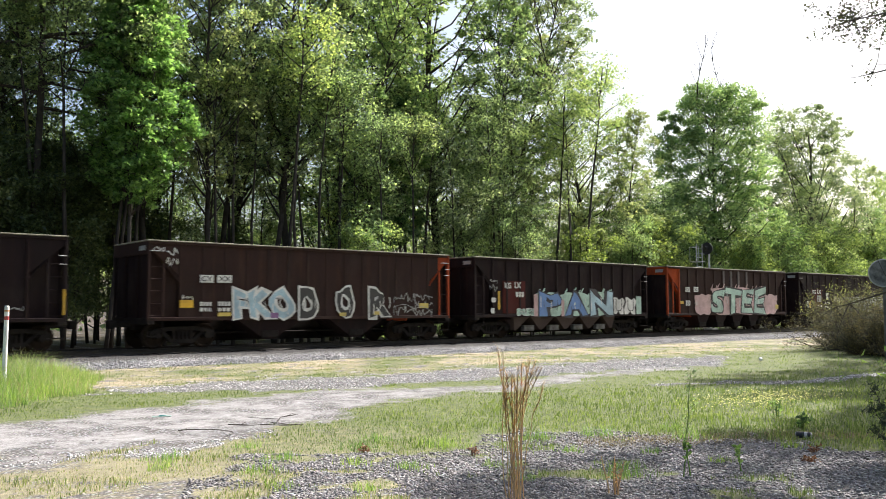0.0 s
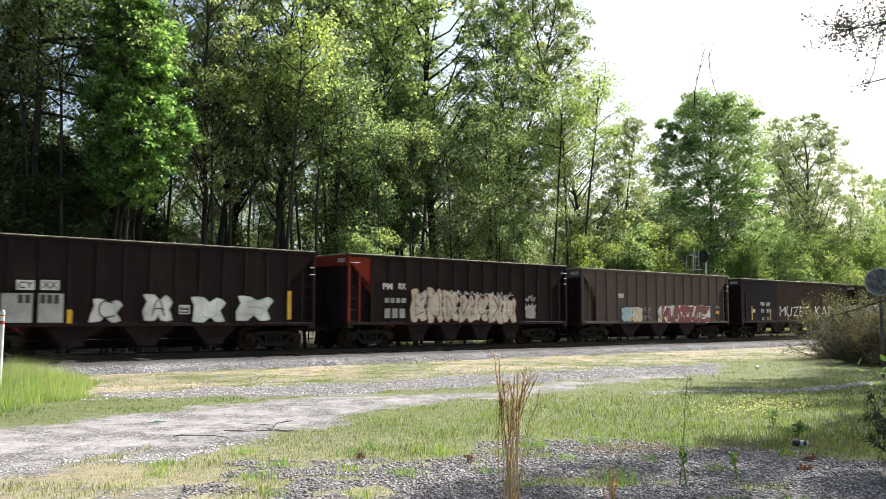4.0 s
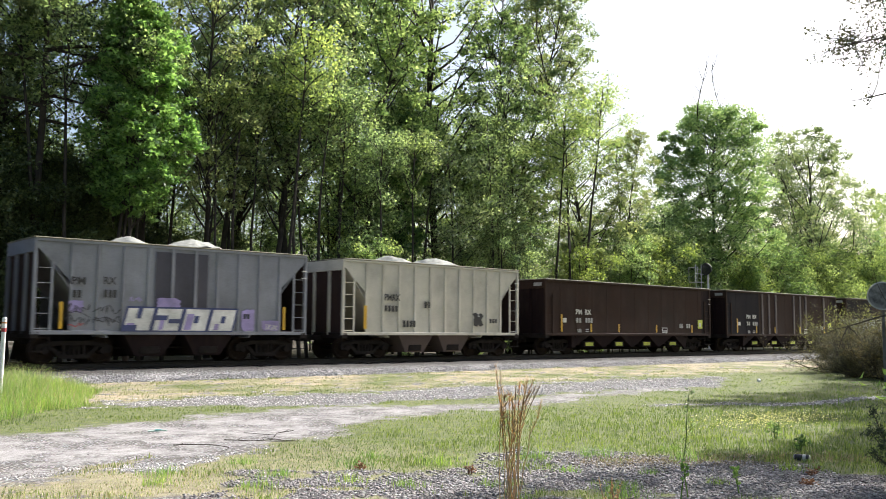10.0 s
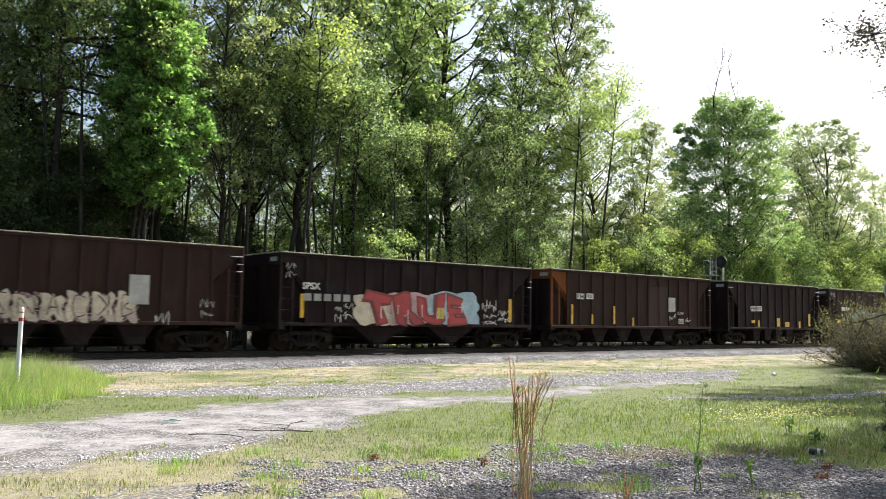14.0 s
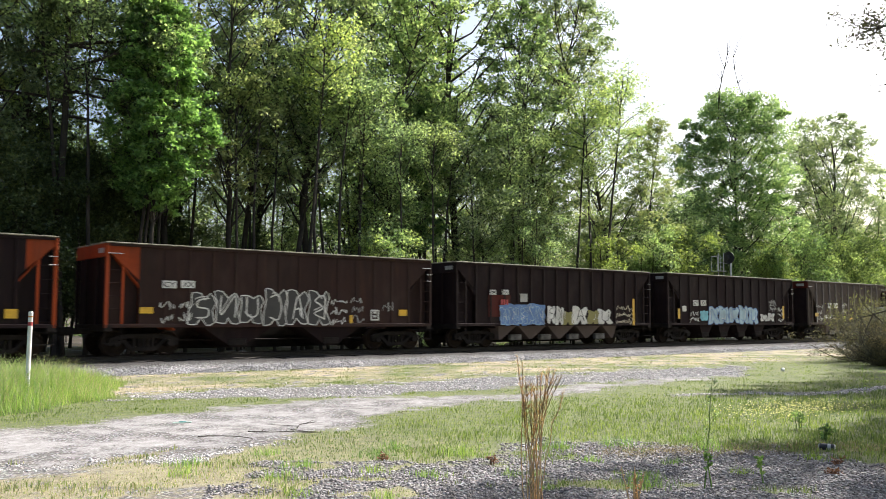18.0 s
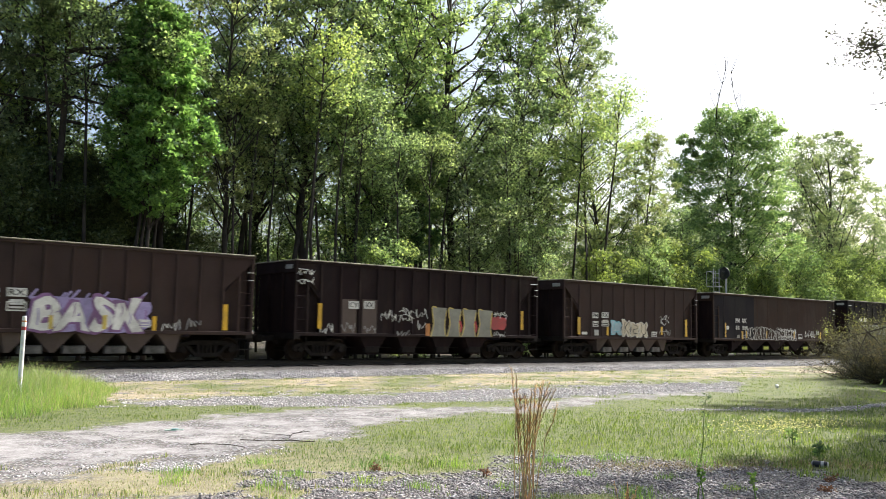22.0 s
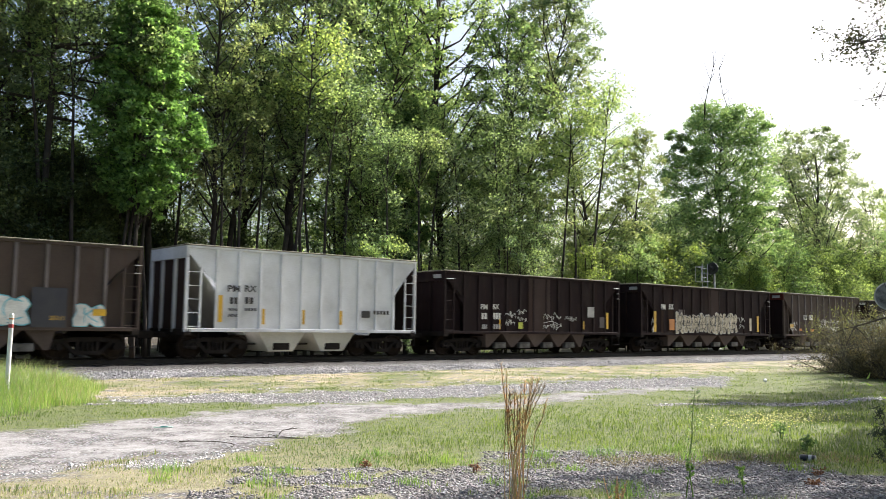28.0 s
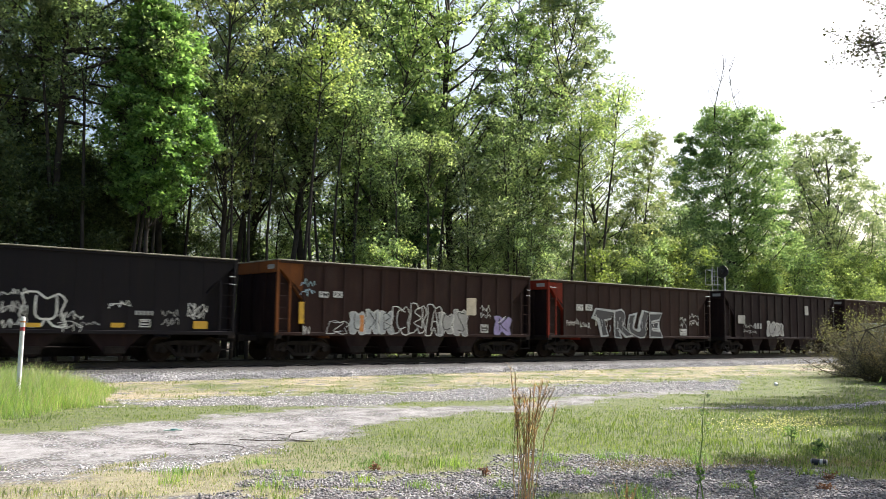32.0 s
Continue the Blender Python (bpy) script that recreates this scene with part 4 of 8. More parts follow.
def side_mesh(x0, x1, L, T, y, closed=False):
    """Side sheet between x0 and x1; beyond the open bays it follows the sloping end sheet upwards."""
    zs = SILL_Z + 0.56 * (T - SILL_Z)

    def low(x):
        d = L / 2 - abs(x)
        return SILL_Z + 0.1 if closed or d >= BAY - 1e-6 else T - 0.22 + (zs - T + 0.22) * d / BAY
    xs = sorted({x0, x1, *[v for v in (-L / 2 + BAY, L / 2 - BAY) if x0 < v < x1 and not closed]})
    pts = [(x0, T - 0.06), (x1, T - 0.06)]
    for x in reversed(xs):
        inner = abs(abs(x) - (L / 2 - BAY)) < 1e-6 and not closed
        zz = [low(x), zs] if inner else [low(x)]
        if inner and x < 0:
            zz = zz if x > x0 else zz[:1]
        elif inner:
            zz = zz[::-1] if x < x1 else zz[:1]
        pts += [(x, z) for z in zz]
    bm = bmesh.new()
    return prism(bm, pts, y, y + 0.03)


def ladder(parent, x0, x1, T, material, side=-1):
    y = side * (CAR_W / 2 - 0.03)
    n = 5
    for i in range(n):
        z = SILL_Z + 0.18 + i * (T - SILL_Z - 0.35) / n
        part("rung", cached(("rung", round(x0, 2), round(x1, 2), round(z, 2), side), lambda: tube(bmesh.new(), (x0, y, z), (x1, y, z), 0.014, 0.014, 5), material), None, parent)


M_LOAD = grainy("crushed_stone_load", (0.20, 0.21, 0.19), (0.38, 0.39, 0.36), 5.0, 0.95, 0, 24.0, 0.03)


def hopper_car(k, spec):
    """One open hopper car, its base on the rails under its middle."""
    L, T = spec["len"], spec["top"] - RAIL_Z
    paint, name = M_CAR[spec["paint"]], "hopper_car"
    car = new(name)
    hw = CAR_W / 2
    posts = M_CAR[spec.get("post", spec["paint"])]
    # coloured ends: (length of the band, paint) at the left and right
    lb, rb = spec.get("left"), spec.get("right")
    xa, xb = (-L / 2 + lb[0] if lb else -L / 2 + 0.02), (L / 2 - rb[0] if rb else L / 2 - 0.02)
    pale = spec["paint"] in ("white", "cream", "grey")
    shut = spec.get("gate") == "lime"             # the smooth cars are plated to their ends
    part("side_sheet", side_mesh(xa, xb, L, T, -hw + 0.05, shut), paint, car)
    part("side_sheet", side_mesh(-L / 2 + 0.02, L / 2 - 0.02, L, T, hw - 0.08, shut), paint, car)
    if lb:
        part("end_panel", side_mesh(-L / 2 + 0.02, xa, L, T, -hw + 0.05, shut), M_CAR[lb[1]], car, lb[1] + " painted end panel")
    if rb:
        part("end_panel", side_mesh(xb, L / 2 - 0.02, L, T, -hw + 0.05, shut), M_CAR[rb[1]], car, rb[1] + " painted end panel")
    endp = {"left": M_CAR[lb[1]] if lb and lb[1] != "navy" else paint, "right": M_CAR[rb[1]] if rb and rb[1] not in ("navy", "dark") else paint}
    for end in ("left", "right"):
        s = -1 if end == "left" else 1
        part("slope_sheet", slope_mesh(L, T, end), endp[end], car)
        xe = s * L / 2
        part("end_chord", cached(("end_chord", round(xe, 2), round(T, 2)), lambda: boxes((min(xe, xe - s * 0.09), max(xe, xe - s * 0.09), -hw, hw, T - 0.46, T + 0.004), bevel=0.01), M_CAR["darkred"] if spec.get("cap") and end == "left" else endp[end]), None, car)
        part("end_sill", cached(("end_sill", round(xe, 2)), lambda: boxes((min(xe, xe - s * 0.25), max(xe, xe - s * 0.25), -hw, hw, SILL_Z - 0.12, SILL_Z + 0.1), bevel=0.015), M_STEEL_DARK), None, car)
        # end wall painted dark to give the shade inside the end bay
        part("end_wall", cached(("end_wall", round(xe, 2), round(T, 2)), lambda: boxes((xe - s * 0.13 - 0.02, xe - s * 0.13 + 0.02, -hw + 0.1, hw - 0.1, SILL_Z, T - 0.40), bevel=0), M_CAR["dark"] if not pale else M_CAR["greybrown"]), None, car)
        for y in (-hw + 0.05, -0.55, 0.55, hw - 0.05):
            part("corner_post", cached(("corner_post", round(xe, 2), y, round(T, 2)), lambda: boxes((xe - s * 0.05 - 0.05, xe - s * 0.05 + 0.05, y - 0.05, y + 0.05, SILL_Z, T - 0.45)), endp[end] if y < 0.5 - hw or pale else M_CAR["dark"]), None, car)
        if end == "right":
            part("brake_wheel", cached(("brake_wheel", round(xe, 2)), lambda: tube(bmesh.new(), (xe + 0.16, -0.75, 1.95), (xe + 0.2, -0.75, 1.95), 0.28, 0.28, 16), M_STEEL_DARK), None, car)
            part("brake_stand", cached(("brake_stand", round(xe, 2)), lambda: boxes((xe - 0.02, xe + 0.16, -0.95, -0.55, SILL_Z + 0.01, 2.3), bevel=0.02), M_STEEL_DARK), None, car)
        if not shut and not pale:
            xp = xe - s * (BAY + 0.02)
            # plate added so that the open bay looks dim, not black
            part("bay_plate", cached(("bay_plate", round(xe, 2), round(T, 2)), lambda: boxes((min(xe - s * 0.16, xp), max(xe - s * 0.16, xp), -hw + 0.26, -hw + 0.29, SILL_Z + 0.02, T - 0.45)), paint), None, car, "added plate filling the end bay")
        xi = xe - s * 0.55
        if spec.get("gate") != "lime" and k % 3 == 1:
            part("grab_iron", cached(("grab_iron", round(xe, 2), round(T, 2)), lambda: tube(bmesh.new(), (xe - s * 0.06, -hw - 0.03, T - 0.36), (xe - s * 0.5, -hw - 0.03, T - 0.36), 0.015, 0.015, 6), INK["silver"]), None, car, "pale worn grab iron")
        if end == "right":
            for z in (T - 0.62, T - 0.88):
                part("grab_iron", cached(("grab_iron", round(xe, 2), round(z, 2)), lambda: tube(bmesh.new(), (xe - 0.04, -hw - 0.03, z), (xe - 0.26, -hw - 0.03, z), 0.013, 0.013, 6), INK["silver"]), None, car, "pale worn grab iron")
        elif not pale:
            part("end_plate", cached(("end_plate", round(xe, 2), round(T, 2)), lambda: boxes((xe - 0.012, xe - 0.003, -hw + 0.25, -hw + 0.75, T - 0.33, T - 0.17)), INK["silver"]), None, car, "small pale stencil plate")
        part("ladder_stile", cached(("ladder_stile", round(xi, 2), round(T, 2)), lambda: boxes((xi - 0.035, xi + 0.035, -hw + 0.01, -hw + 0.06, SILL_Z, T - 0.75)), endp[end]), None, car)
        ladder(car, min(xe, xi), max(xe, xi), T - 0.3, endp[end] if pale else paint)
        part("step", cached(("step", round(xe, 2)), lambda: boxes((min(xe, xi), max(xe, xi), -hw + 0.02, -hw + 0.10, SILL_Z - 0.52, SILL_Z - 0.49),
             (xe - s * 0.02 - 0.012, xe - s * 0.02 + 0.012, -hw + 0.04, -hw + 0.07, SILL_Z - 0.5, SILL_Z), (xi - 0.012, xi + 0.012, -hw + 0.04, -hw + 0.07, SILL_Z - 0.5, SILL_Z)), M_STEEL_DARK), None, car)
        part("coupler", cached(("coupler", s, round(L, 2)), lambda: boxes((min(xe - s * 0.3, xe + s * 0.62), max(xe - s * 0.3, xe + s * 0.62), -0.09, 0.09, 0.72, 0.92),
             (min(xe + s * 0.5, xe + s * 0.78), max(xe + s * 0.5, xe + s * 0.78), -0.17, 0.12, 0.68, 0.96), bevel=0.03), M_STEEL_DARK), None, car)
        truck(car, s * (L / 2 - 1.45))
    for y in (-1, 1):
        part("top_chord", cached(("top_chord", y, round(L, 2), round(T, 2)), lambda: boxes((-L / 2, L / 2, y * hw - (0 if y < 0 else 0.12), y * hw + (0.12 if y < 0 else 0), T - 0.12, T), bevel=0.012), paint), None, car)
        part("side_sill", cached(("side_sill", y, round(L, 2)), lambda: boxes((-L / 2, L / 2, y * hw - (0 if y < 0 else 0.09), y * hw + (0.09 if y < 0 else 0), SILL_Z, SILL_Z + 0.12), bevel=0.01), paint), None, car)
    part("top_rim", cached(("top_rim", round(L, 2), round(T, 2)), lambda: tube(bmesh.new(), (-L / 2, -hw + 0.005, T - 0.012), (L / 2, -hw + 0.005, T - 0.012), 0.027, 0.027, 8), M_RIM), None, car, "dusty rim, coloured pale as if sunlit")
    part("end_rim", cached(("end_rim", round(L, 2), round(T, 2)), lambda: tube(bmesh.new(), (-L / 2 + 0.005, -hw, T - 0.012), (-L / 2 + 0.005, hw, T - 0.012), 0.027, 0.027, 8), M_RIM), None, car)
    part("centre_sill", cached(("centre_sill", round(L, 2)), lambda: boxes((-L / 2 + 0.1, L / 2 - 0.1, -0.19, 0.19, 0.62, 0.98)), M_STEEL_DARK), None, car)
    # side posts
    n = spec.get("posts", round((L - 2 * BAY) / 0.87))
    depth = spec.get("relief", 0.045)
    for i in range(n + 1):
        x = -L / 2 + BAY + 0.04 + i * (L - 2 * BAY - 0.08) / n
        w = spec.get("post_w", 0.05)
        own = posts
        if lb and x < xa:
            own = M_CAR[lb[1]]
        if rb and x > xb:
            own = M_CAR[rb[1]]
        part("post", cached(("post", round(x, 2), round(T, 2), w, depth), lambda: prism(bmesh.new(), [(x - w, SILL_Z + 0.1), (x + w, SILL_Z + 0.1), (x + w, T - 0.1), (x - w, T - 0.1)], -hw + 0.05 - depth, -hw + 0.052), own), None, car)
    for x in spec.get("extra", ()):
        part("post", cached(("wide_post", x, round(T, 2)), lambda: prism(bmesh.new(), [(x - 0.085, SILL_Z + 0.1), (x + 0.085, SILL_Z + 0.1), (x + 0.085, T - 0.1), (x - 0.085, T - 0.1)], -hw + 0.003, -hw + 0.052), M_CAR["silver"]), None, car, "pale grey post")
    # dark boxes added below the far side, shutting out the bright ground behind
    part("door_beam", cached(("door_beam", round(L, 2)), lambda: boxes((-L / 2 + 2.7, L / 2 - 2.7, 0.86, 0.96, 0.16, 0.90), (-L / 2 + 0.5, L / 2 - 0.5, 1.02, 1.08, 0.62, 0.94)), M_STEEL_DARK), None, car)
    part("brake_pipe", cached(("brake_pipe", round(L, 2)), lambda: tube(bmesh.new(), (-L / 2 + 0.2, -0.62, 0.5), (L / 2 - 0.2, -0.62, 0.5), 0.03, 0.03, 6), M_STEEL_DARK), None, car)
    # discharge hoppers
    m = spec.get("chutes", 4)
    span = spec.get("span", L - 2 * 2.75)
    doors = spec.get("gate") in ("silver", "lime")       # doors hang between the hoppers' feet
    half = span / m * 0.5
    for i in range(m + 1 if doors else m):
        wa, wb = (0.22 if doors and i == 0 else half), (0.22 if i == m else half)
        if not doors:
            wa = wb = half * (0.9 if pale else 0.72)
        c = part("discharge_hopper", cached(("discharge_hopper", m, round(L, 2), wa, wb), lambda: chute_mesh(wa, wb, 0.34 if doors else 0.24, 0.07 if doors else wa * 0.5 if pale else 0.2), M_CAR[spec.get("chute", "dark")]), None, car)
        c.location = (-span / 2 + span * (i + (0.0 if doors else 0.5)) / m, 0, 0)
    for i in range(m):
        x = -span / 2 + span * (i + 0.5) / m
        g = part("gate", cached(("gate", spec.get("gate", "")), lambda: boxes((-0.34, 0.34, -1.36, -1.14, 0.30, 0.56) if spec.get("gate") != "lime" else (-0.40, 0.40, -1.36, -1.14, 0.36, 0.66), bevel=0.02), M_GALV_DIRTY if spec.get("gate") == "silver" else M_STEEL_DARK), None, car)
        g.location = (x, 0, 0)
        if spec.get("gate") == "lime":
            for dx in (-0.14, 0.14):
                q = part("gate_mark", cached(("gate_mark",), lambda: boxes((-0.13, 0.13, -1.375, -1.362, 0.43, 0.60)), INK["lime"]), None, car, "lime yellow painted patch")
                q.location = (x + dx, 0, 0)
    if spec.get("heap"):
        rng = np.random.RandomState(k)
        nx, ny = 40, 8
        X, Y = np.meshgrid(np.linspace(-L / 2 + 0.3, L / 2 - 0.3, nx), np.linspace(-hw + 0.15, hw - 0.15, ny), indexing="ij")
        Z = T - 0.35 + spec["heap"] * (0.1 + 0.85 * np.exp(-((X / L + 0.16) / 0.075) ** 2) + 0.95 * np.exp(-((X / L - 0.09) / 0.13) ** 2)) * np.cos(Y / hw * 1.1) + rng.normal(0, 0.018, X.shape)
        idx = np.arange(nx * ny).reshape(nx, ny)
        f = np.stack([idx[:-1, :-1], idx[1:, :-1], idx[1:, 1:], idx[:-1, 1:]], -1).reshape(-1, 4)
        part("load", mesh_from("load", np.stack([X, Y, Z], -1).reshape(-1, 3).tolist(), f.tolist(), [M_LOAD]), None, car, "heaped pale crushed stone load")
    return tagged(car, spec["says"], "hopper car", "cars of the train")

# where each car's near left end stands at 0 s, its length and the height of its top above the ground
START = [-4.55, 11.09, 25.68, 39.9, 54.41, 68.67, 81.16, 95.35, 109.27, 123.99, 139.71, 155.29, 171.01, 183.43, 198.04, 209.27, 220.74, 236.35, 251.77, 267.91, 282.11, 296.39, 311.1, 323.17,
         337.69, 351.83, 366.32, 380.89, 395.41, 407.9, 422.71, 435.0, 449.43, 461.71, 477.62, 491.77, 506.27, 520.52, 532.76, 545.48, 556.95, 570.42, 585.0, 597.04, 609.94, 624.75, 638.89, 653.4, 667.9, 682.4]
LENGTH = [13.1, 13.12, 12.41, 12.78, 12.87, 10.78, 12.68, 12.78, 13.26, 13.9, 13.9, 13.9, 10.78, 12.9, 9.62, 9.67, 13.9, 13.9, 14.1, 12.75, 12.95, 12.98, 10.6, 12.9,
          12.69, 13.15, 13.1, 12.69, 10.7, 13.04, 10.62, 12.67, 10.73, 14.0, 12.84, 13.12, 13.0, 11.0, 11.2, 9.93, 11.7, 12.91, 10.6, 11.9, 13.2, 12.95, 13.1, 12.9, 12.9, 12.9]
TOP = [4.1, 4.12, 4.12, 4.14, 4.16, 4.15, 4.22, 4.24, 4.2, 4.12, 4.12, 4.15, 4.2, 4.19, 4.42, 4.42, 4.13, 4.15, 4.13, 4.2, 4.14, 4.22, 4.22, 4.19,
       4.24, 4.17, 4.18, 4.22, 4.22, 4.21, 4.25, 4.25, 4.25, 4.13, 4.26, 4.26, 4.15, 4.18, 4.2, 4.41, 4.13, 4.14, 4.17, 4.05, 4.08, 4.2, 4.14, 4.2, 4.18, 4.15]
SMOOTH = dict(posts=10, relief=0.005, chutes=4, gate="lime", chute="dark", span=9.4, left=(4.28, "navy"), right=(0.85, "dark"), paint="redbrown")
CARS = {
    0: dict(paint="dark"), 1: dict(paint="brown", relief=0.015, right=(0.6, "orange"), chutes=2), 2: dict(paint="dark", chute="palepost", gate="silver"), 3: dict(paint="brown", left=(1.15, "orange"), extra=(-0.78, 0.03, 0.85, 1.75)),
    4: dict(paint="dark", chute="palepost", gate="silver"), 5: dict(paint="greybrown", right=(1.1, "red"), extra=(-3.0, -0.97, 0.89, 2.9), chute="palepost", gate="silver"), 6: dict(paint="dark", left=(1.0, "red"), chutes=3), 7: dict(paint="dark", left=(1.1, "red")), 8: dict(paint="taupe", chutes=3),
    9: dict(SMOOTH), 10: dict(SMOOTH), 11: dict(SMOOTH), 12: dict(paint="greybrown", post="palepost", cap="red", chute="palepost", gate="silver"), 13: dict(paint="brown", extra=(-1.69, -0.87, 0.8, 1.63), heap=0.5), 14: dict(paint="grey", heap=0.72, chutes=2, chute="dark"),
    15: dict(paint="cream", heap=0.72, chutes=2, chute="taupe"), 16: dict(SMOOTH, left=None), 17: dict(SMOOTH, left=(3.7, "navy"), extra=(-2.86, -2.06, -1.22, 1.06, 1.9, 2.67, 5.16)), 18: dict(SMOOTH),
    19: dict(paint="brown", left=(1.1, "rust")), 20: dict(paint="dark", chutes=2), 21: dict(paint="brown", left=(1.1, "rust")), 22: dict(paint="dark"), 23: dict(paint="greybrown", right=(0.8, "orange"), chutes=3),
    24: dict(paint="dark", right=(0.9, "orange")), 25: dict(paint="brown", relief=0.02, left=(1.1, "orange"), chutes=2), 26: dict(paint="dark", chute="taupe", gate="silver"), 27: dict(paint="dark"), 28: dict(paint="drab", post="silver", cap="red", chute="taupe", gate="silver"),
    29: dict(paint="brown", left=(1.1, "rust")), 30: dict(paint="greybrown", chute="taupe", gate="silver"), 31: dict(paint="dark"), 32: dict(paint="greybrown", relief=0.02, chute="taupe", gate="silver"), 33: dict(SMOOTH), 34: dict(paint="black"),
    35: dict(paint="dark", left=(1.1, "red")), 36: dict(paint="dark"), 37: dict(paint="brown", extra=(-3.64, -1.5, 0.78, 2.2, 3.45), right=(0.9, "red")), 38: dict(paint="drab", post="silver", cap="red", chute="taupe", gate="silver"), 39: dict(paint="white", chutes=2, chute="cream"),
    40: dict(paint="dark", chute="taupe", gate="silver"), 41: dict(paint="dark", chute="taupe", gate="silver"), 42: dict(paint="drab", post="silver", cap="red", chute="taupe", gate="silver"), 43: dict(paint="black", relief=0.008, chutes=3), 44: dict(paint="black", relief=0.008, chutes=3),
    45: dict(paint="brown", left=(1.1, "rust")), 46: dict(paint="brown", left=(1.0, "red"), relief=0.02), 47: dict(paint="dark"), 48: dict(paint="brown"), 49: dict(paint="dark"),
}
TONE = {"brown": "rusty brown", "redbrown": "reddish brown", "dark": "dark grimy brown", "black": "black", "taupe": "taupe grey", "greybrown": "weathered grey-brown", "drab": "drab grey-brown", "grey": "light grey", "white": "off-white", "cream": "cream white"}
TRAIN, BY_NUMBER = [], {}
for k in sorted(CARS):
    spec = CARS[k]
    ends = [e[1] for e in (spec.get("left"), spec.get("right")) if e]
    spec.update(len=LENGTH[k], top=TOP[k])
    spec["says"] = TONE[spec["paint"]] + " open hopper railcar" + (" with " + {"navy": "navy blue", "rust": "rust orange"}.get(ends[0], ends[0]) + " end" if ends else "") + (" heaped with stone" if spec.get("heap") else " on the rails")
    TRAIN.append((hopper_car(k, spec), START[k] + LENGTH[k] / 2))
    BY_NUMBER[k] = TRAIN[-1][0]


# ---------------------------------------------------------------- lettering and graffiti on the cars
FACE = -CAR_W / 2 - 0.004                 # the plane of the paint, just off the posts
TEXTS = {}


def flat_mesh(name, polys, k, material, raise_by=0):
    """Flat pieces on a car's side: each a closed outline of (x, z)."""
    verts, faces = [], []
    for p in polys:
        faces.append(tuple(range(len(verts), len(verts) + len(p))))
        y = FACE - 0.003 * raise_by - 0.0003 * (len(faces) % 8)
        verts += [(x, y, z) for x, z in p]
    return mesh_from(name, verts, faces, [material])


def rect(x0, x1, z0, z1):
    return [(x0, z0), (x1, z0), (x1, z1), (x0, z1)]


def patch(k, x0, x1, z0, z1, ink):
    name = "reflector" if ink == "reflector" else "painted_patch"
    part(name, flat_mesh(name, [rect(x0, x1, z0, z1)], k, INK[ink], 6), None, BY_NUMBER[k], "yellow reflector" if ink == "reflector" else ink.replace("_", " ") + " painted patch")


def panel(k, x0, x1, z0, z1, paint):
    paint = "darkred" if paint == "red" else paint
    m = M_CAR[paint] if paint in M_CAR else INK[paint]
    part("repainted_panel", flat_mesh("repainted_panel", [rect(x0, x1, z0, z1)], k, m, -8), None, BY_NUMBER[k], "repainted patch of another shade")


def bars(k, x0, x1, z0, z1, ink, n):
    w = (x1 - x0) / n
    for i in range(n):
        part("number_bar", flat_mesh("number_bar", [rect(x0 + i * w, x0 + (i + 0.72) * w, z0, z1)], k, INK[ink], 7), None, BY_NUMBER[k])


def label_box(k, x0, x1, z0, z1, n):
    """A small stencilled frame with bars in it."""
    b = 0.14 * (z1 - z0)
    ring = [(x, FACE - 0.021, z) for x, z in rect(x0, x1, z0, z1) + rect(x0 + b, x1 - b, z0 + b, z1 - b)]
    part("stencil_box", mesh_from("stencil_box", ring, [(i, (i + 1) % 4, 4 + (i + 1) % 4, 4 + i) for i in range(4)], [INK["white"]]), None, BY_NUMBER[k])
    for i in range(n):
        part("stencil_bar", flat_mesh("stencil_bar", [rect(x0 + 2 * b, x1 - 2 * b, z0 + (2 + 2.6 * i) * b, z0 + (3.4 + 2.6 * i) * b)], k, INK["white"], 7), None, BY_NUMBER[k])


def word_outline(word, fat):
    """The built-in font's letters as (vertices, faces), one unit wide and high."""
    if (word, fat) not in TEXTS:
        cu = bpy.data.curves.new("word", "FONT")
        cu.body, cu.offset, cu.resolution_u, cu.space_character = word, fat, 3, 1.0 + 2.2 * max(0.0, fat - 0.02)
        ob = new("word", cu)
        dg = bpy.context.evaluated_depsgraph_get()
        me = bpy.data.meshes.new_from_object(ob.evaluated_get(dg))
        v = np.array([c.co[:2] for c in me.vertices])
        f = [tuple(p.vertices) for p in me.polygons]
        bpy.data.objects.remove(ob), bpy.data.curves.remove(cu), bpy.data.meshes.remove(me)
        lo, hi = v.min(0), v.max(0)
        root = list(range(len(v)))          # letters that touch lie a hair apart

        def head(i):
            while root[i] != i:
                root[i] = root[root[i]]
                i = root[i]
            return i
        for q in f:
            for i in q[1:]:
                root[head(i)] = head(q[0])
        order = {}
        isle = np.array([order.setdefault(head(i), len(order)) for i in range(len(v))])
        TEXTS[word, fat] = (np.column_stack([(v - lo) / (hi - lo), isle % 3 * 0.0009, isle]), f)
    return TEXTS[word, fat]


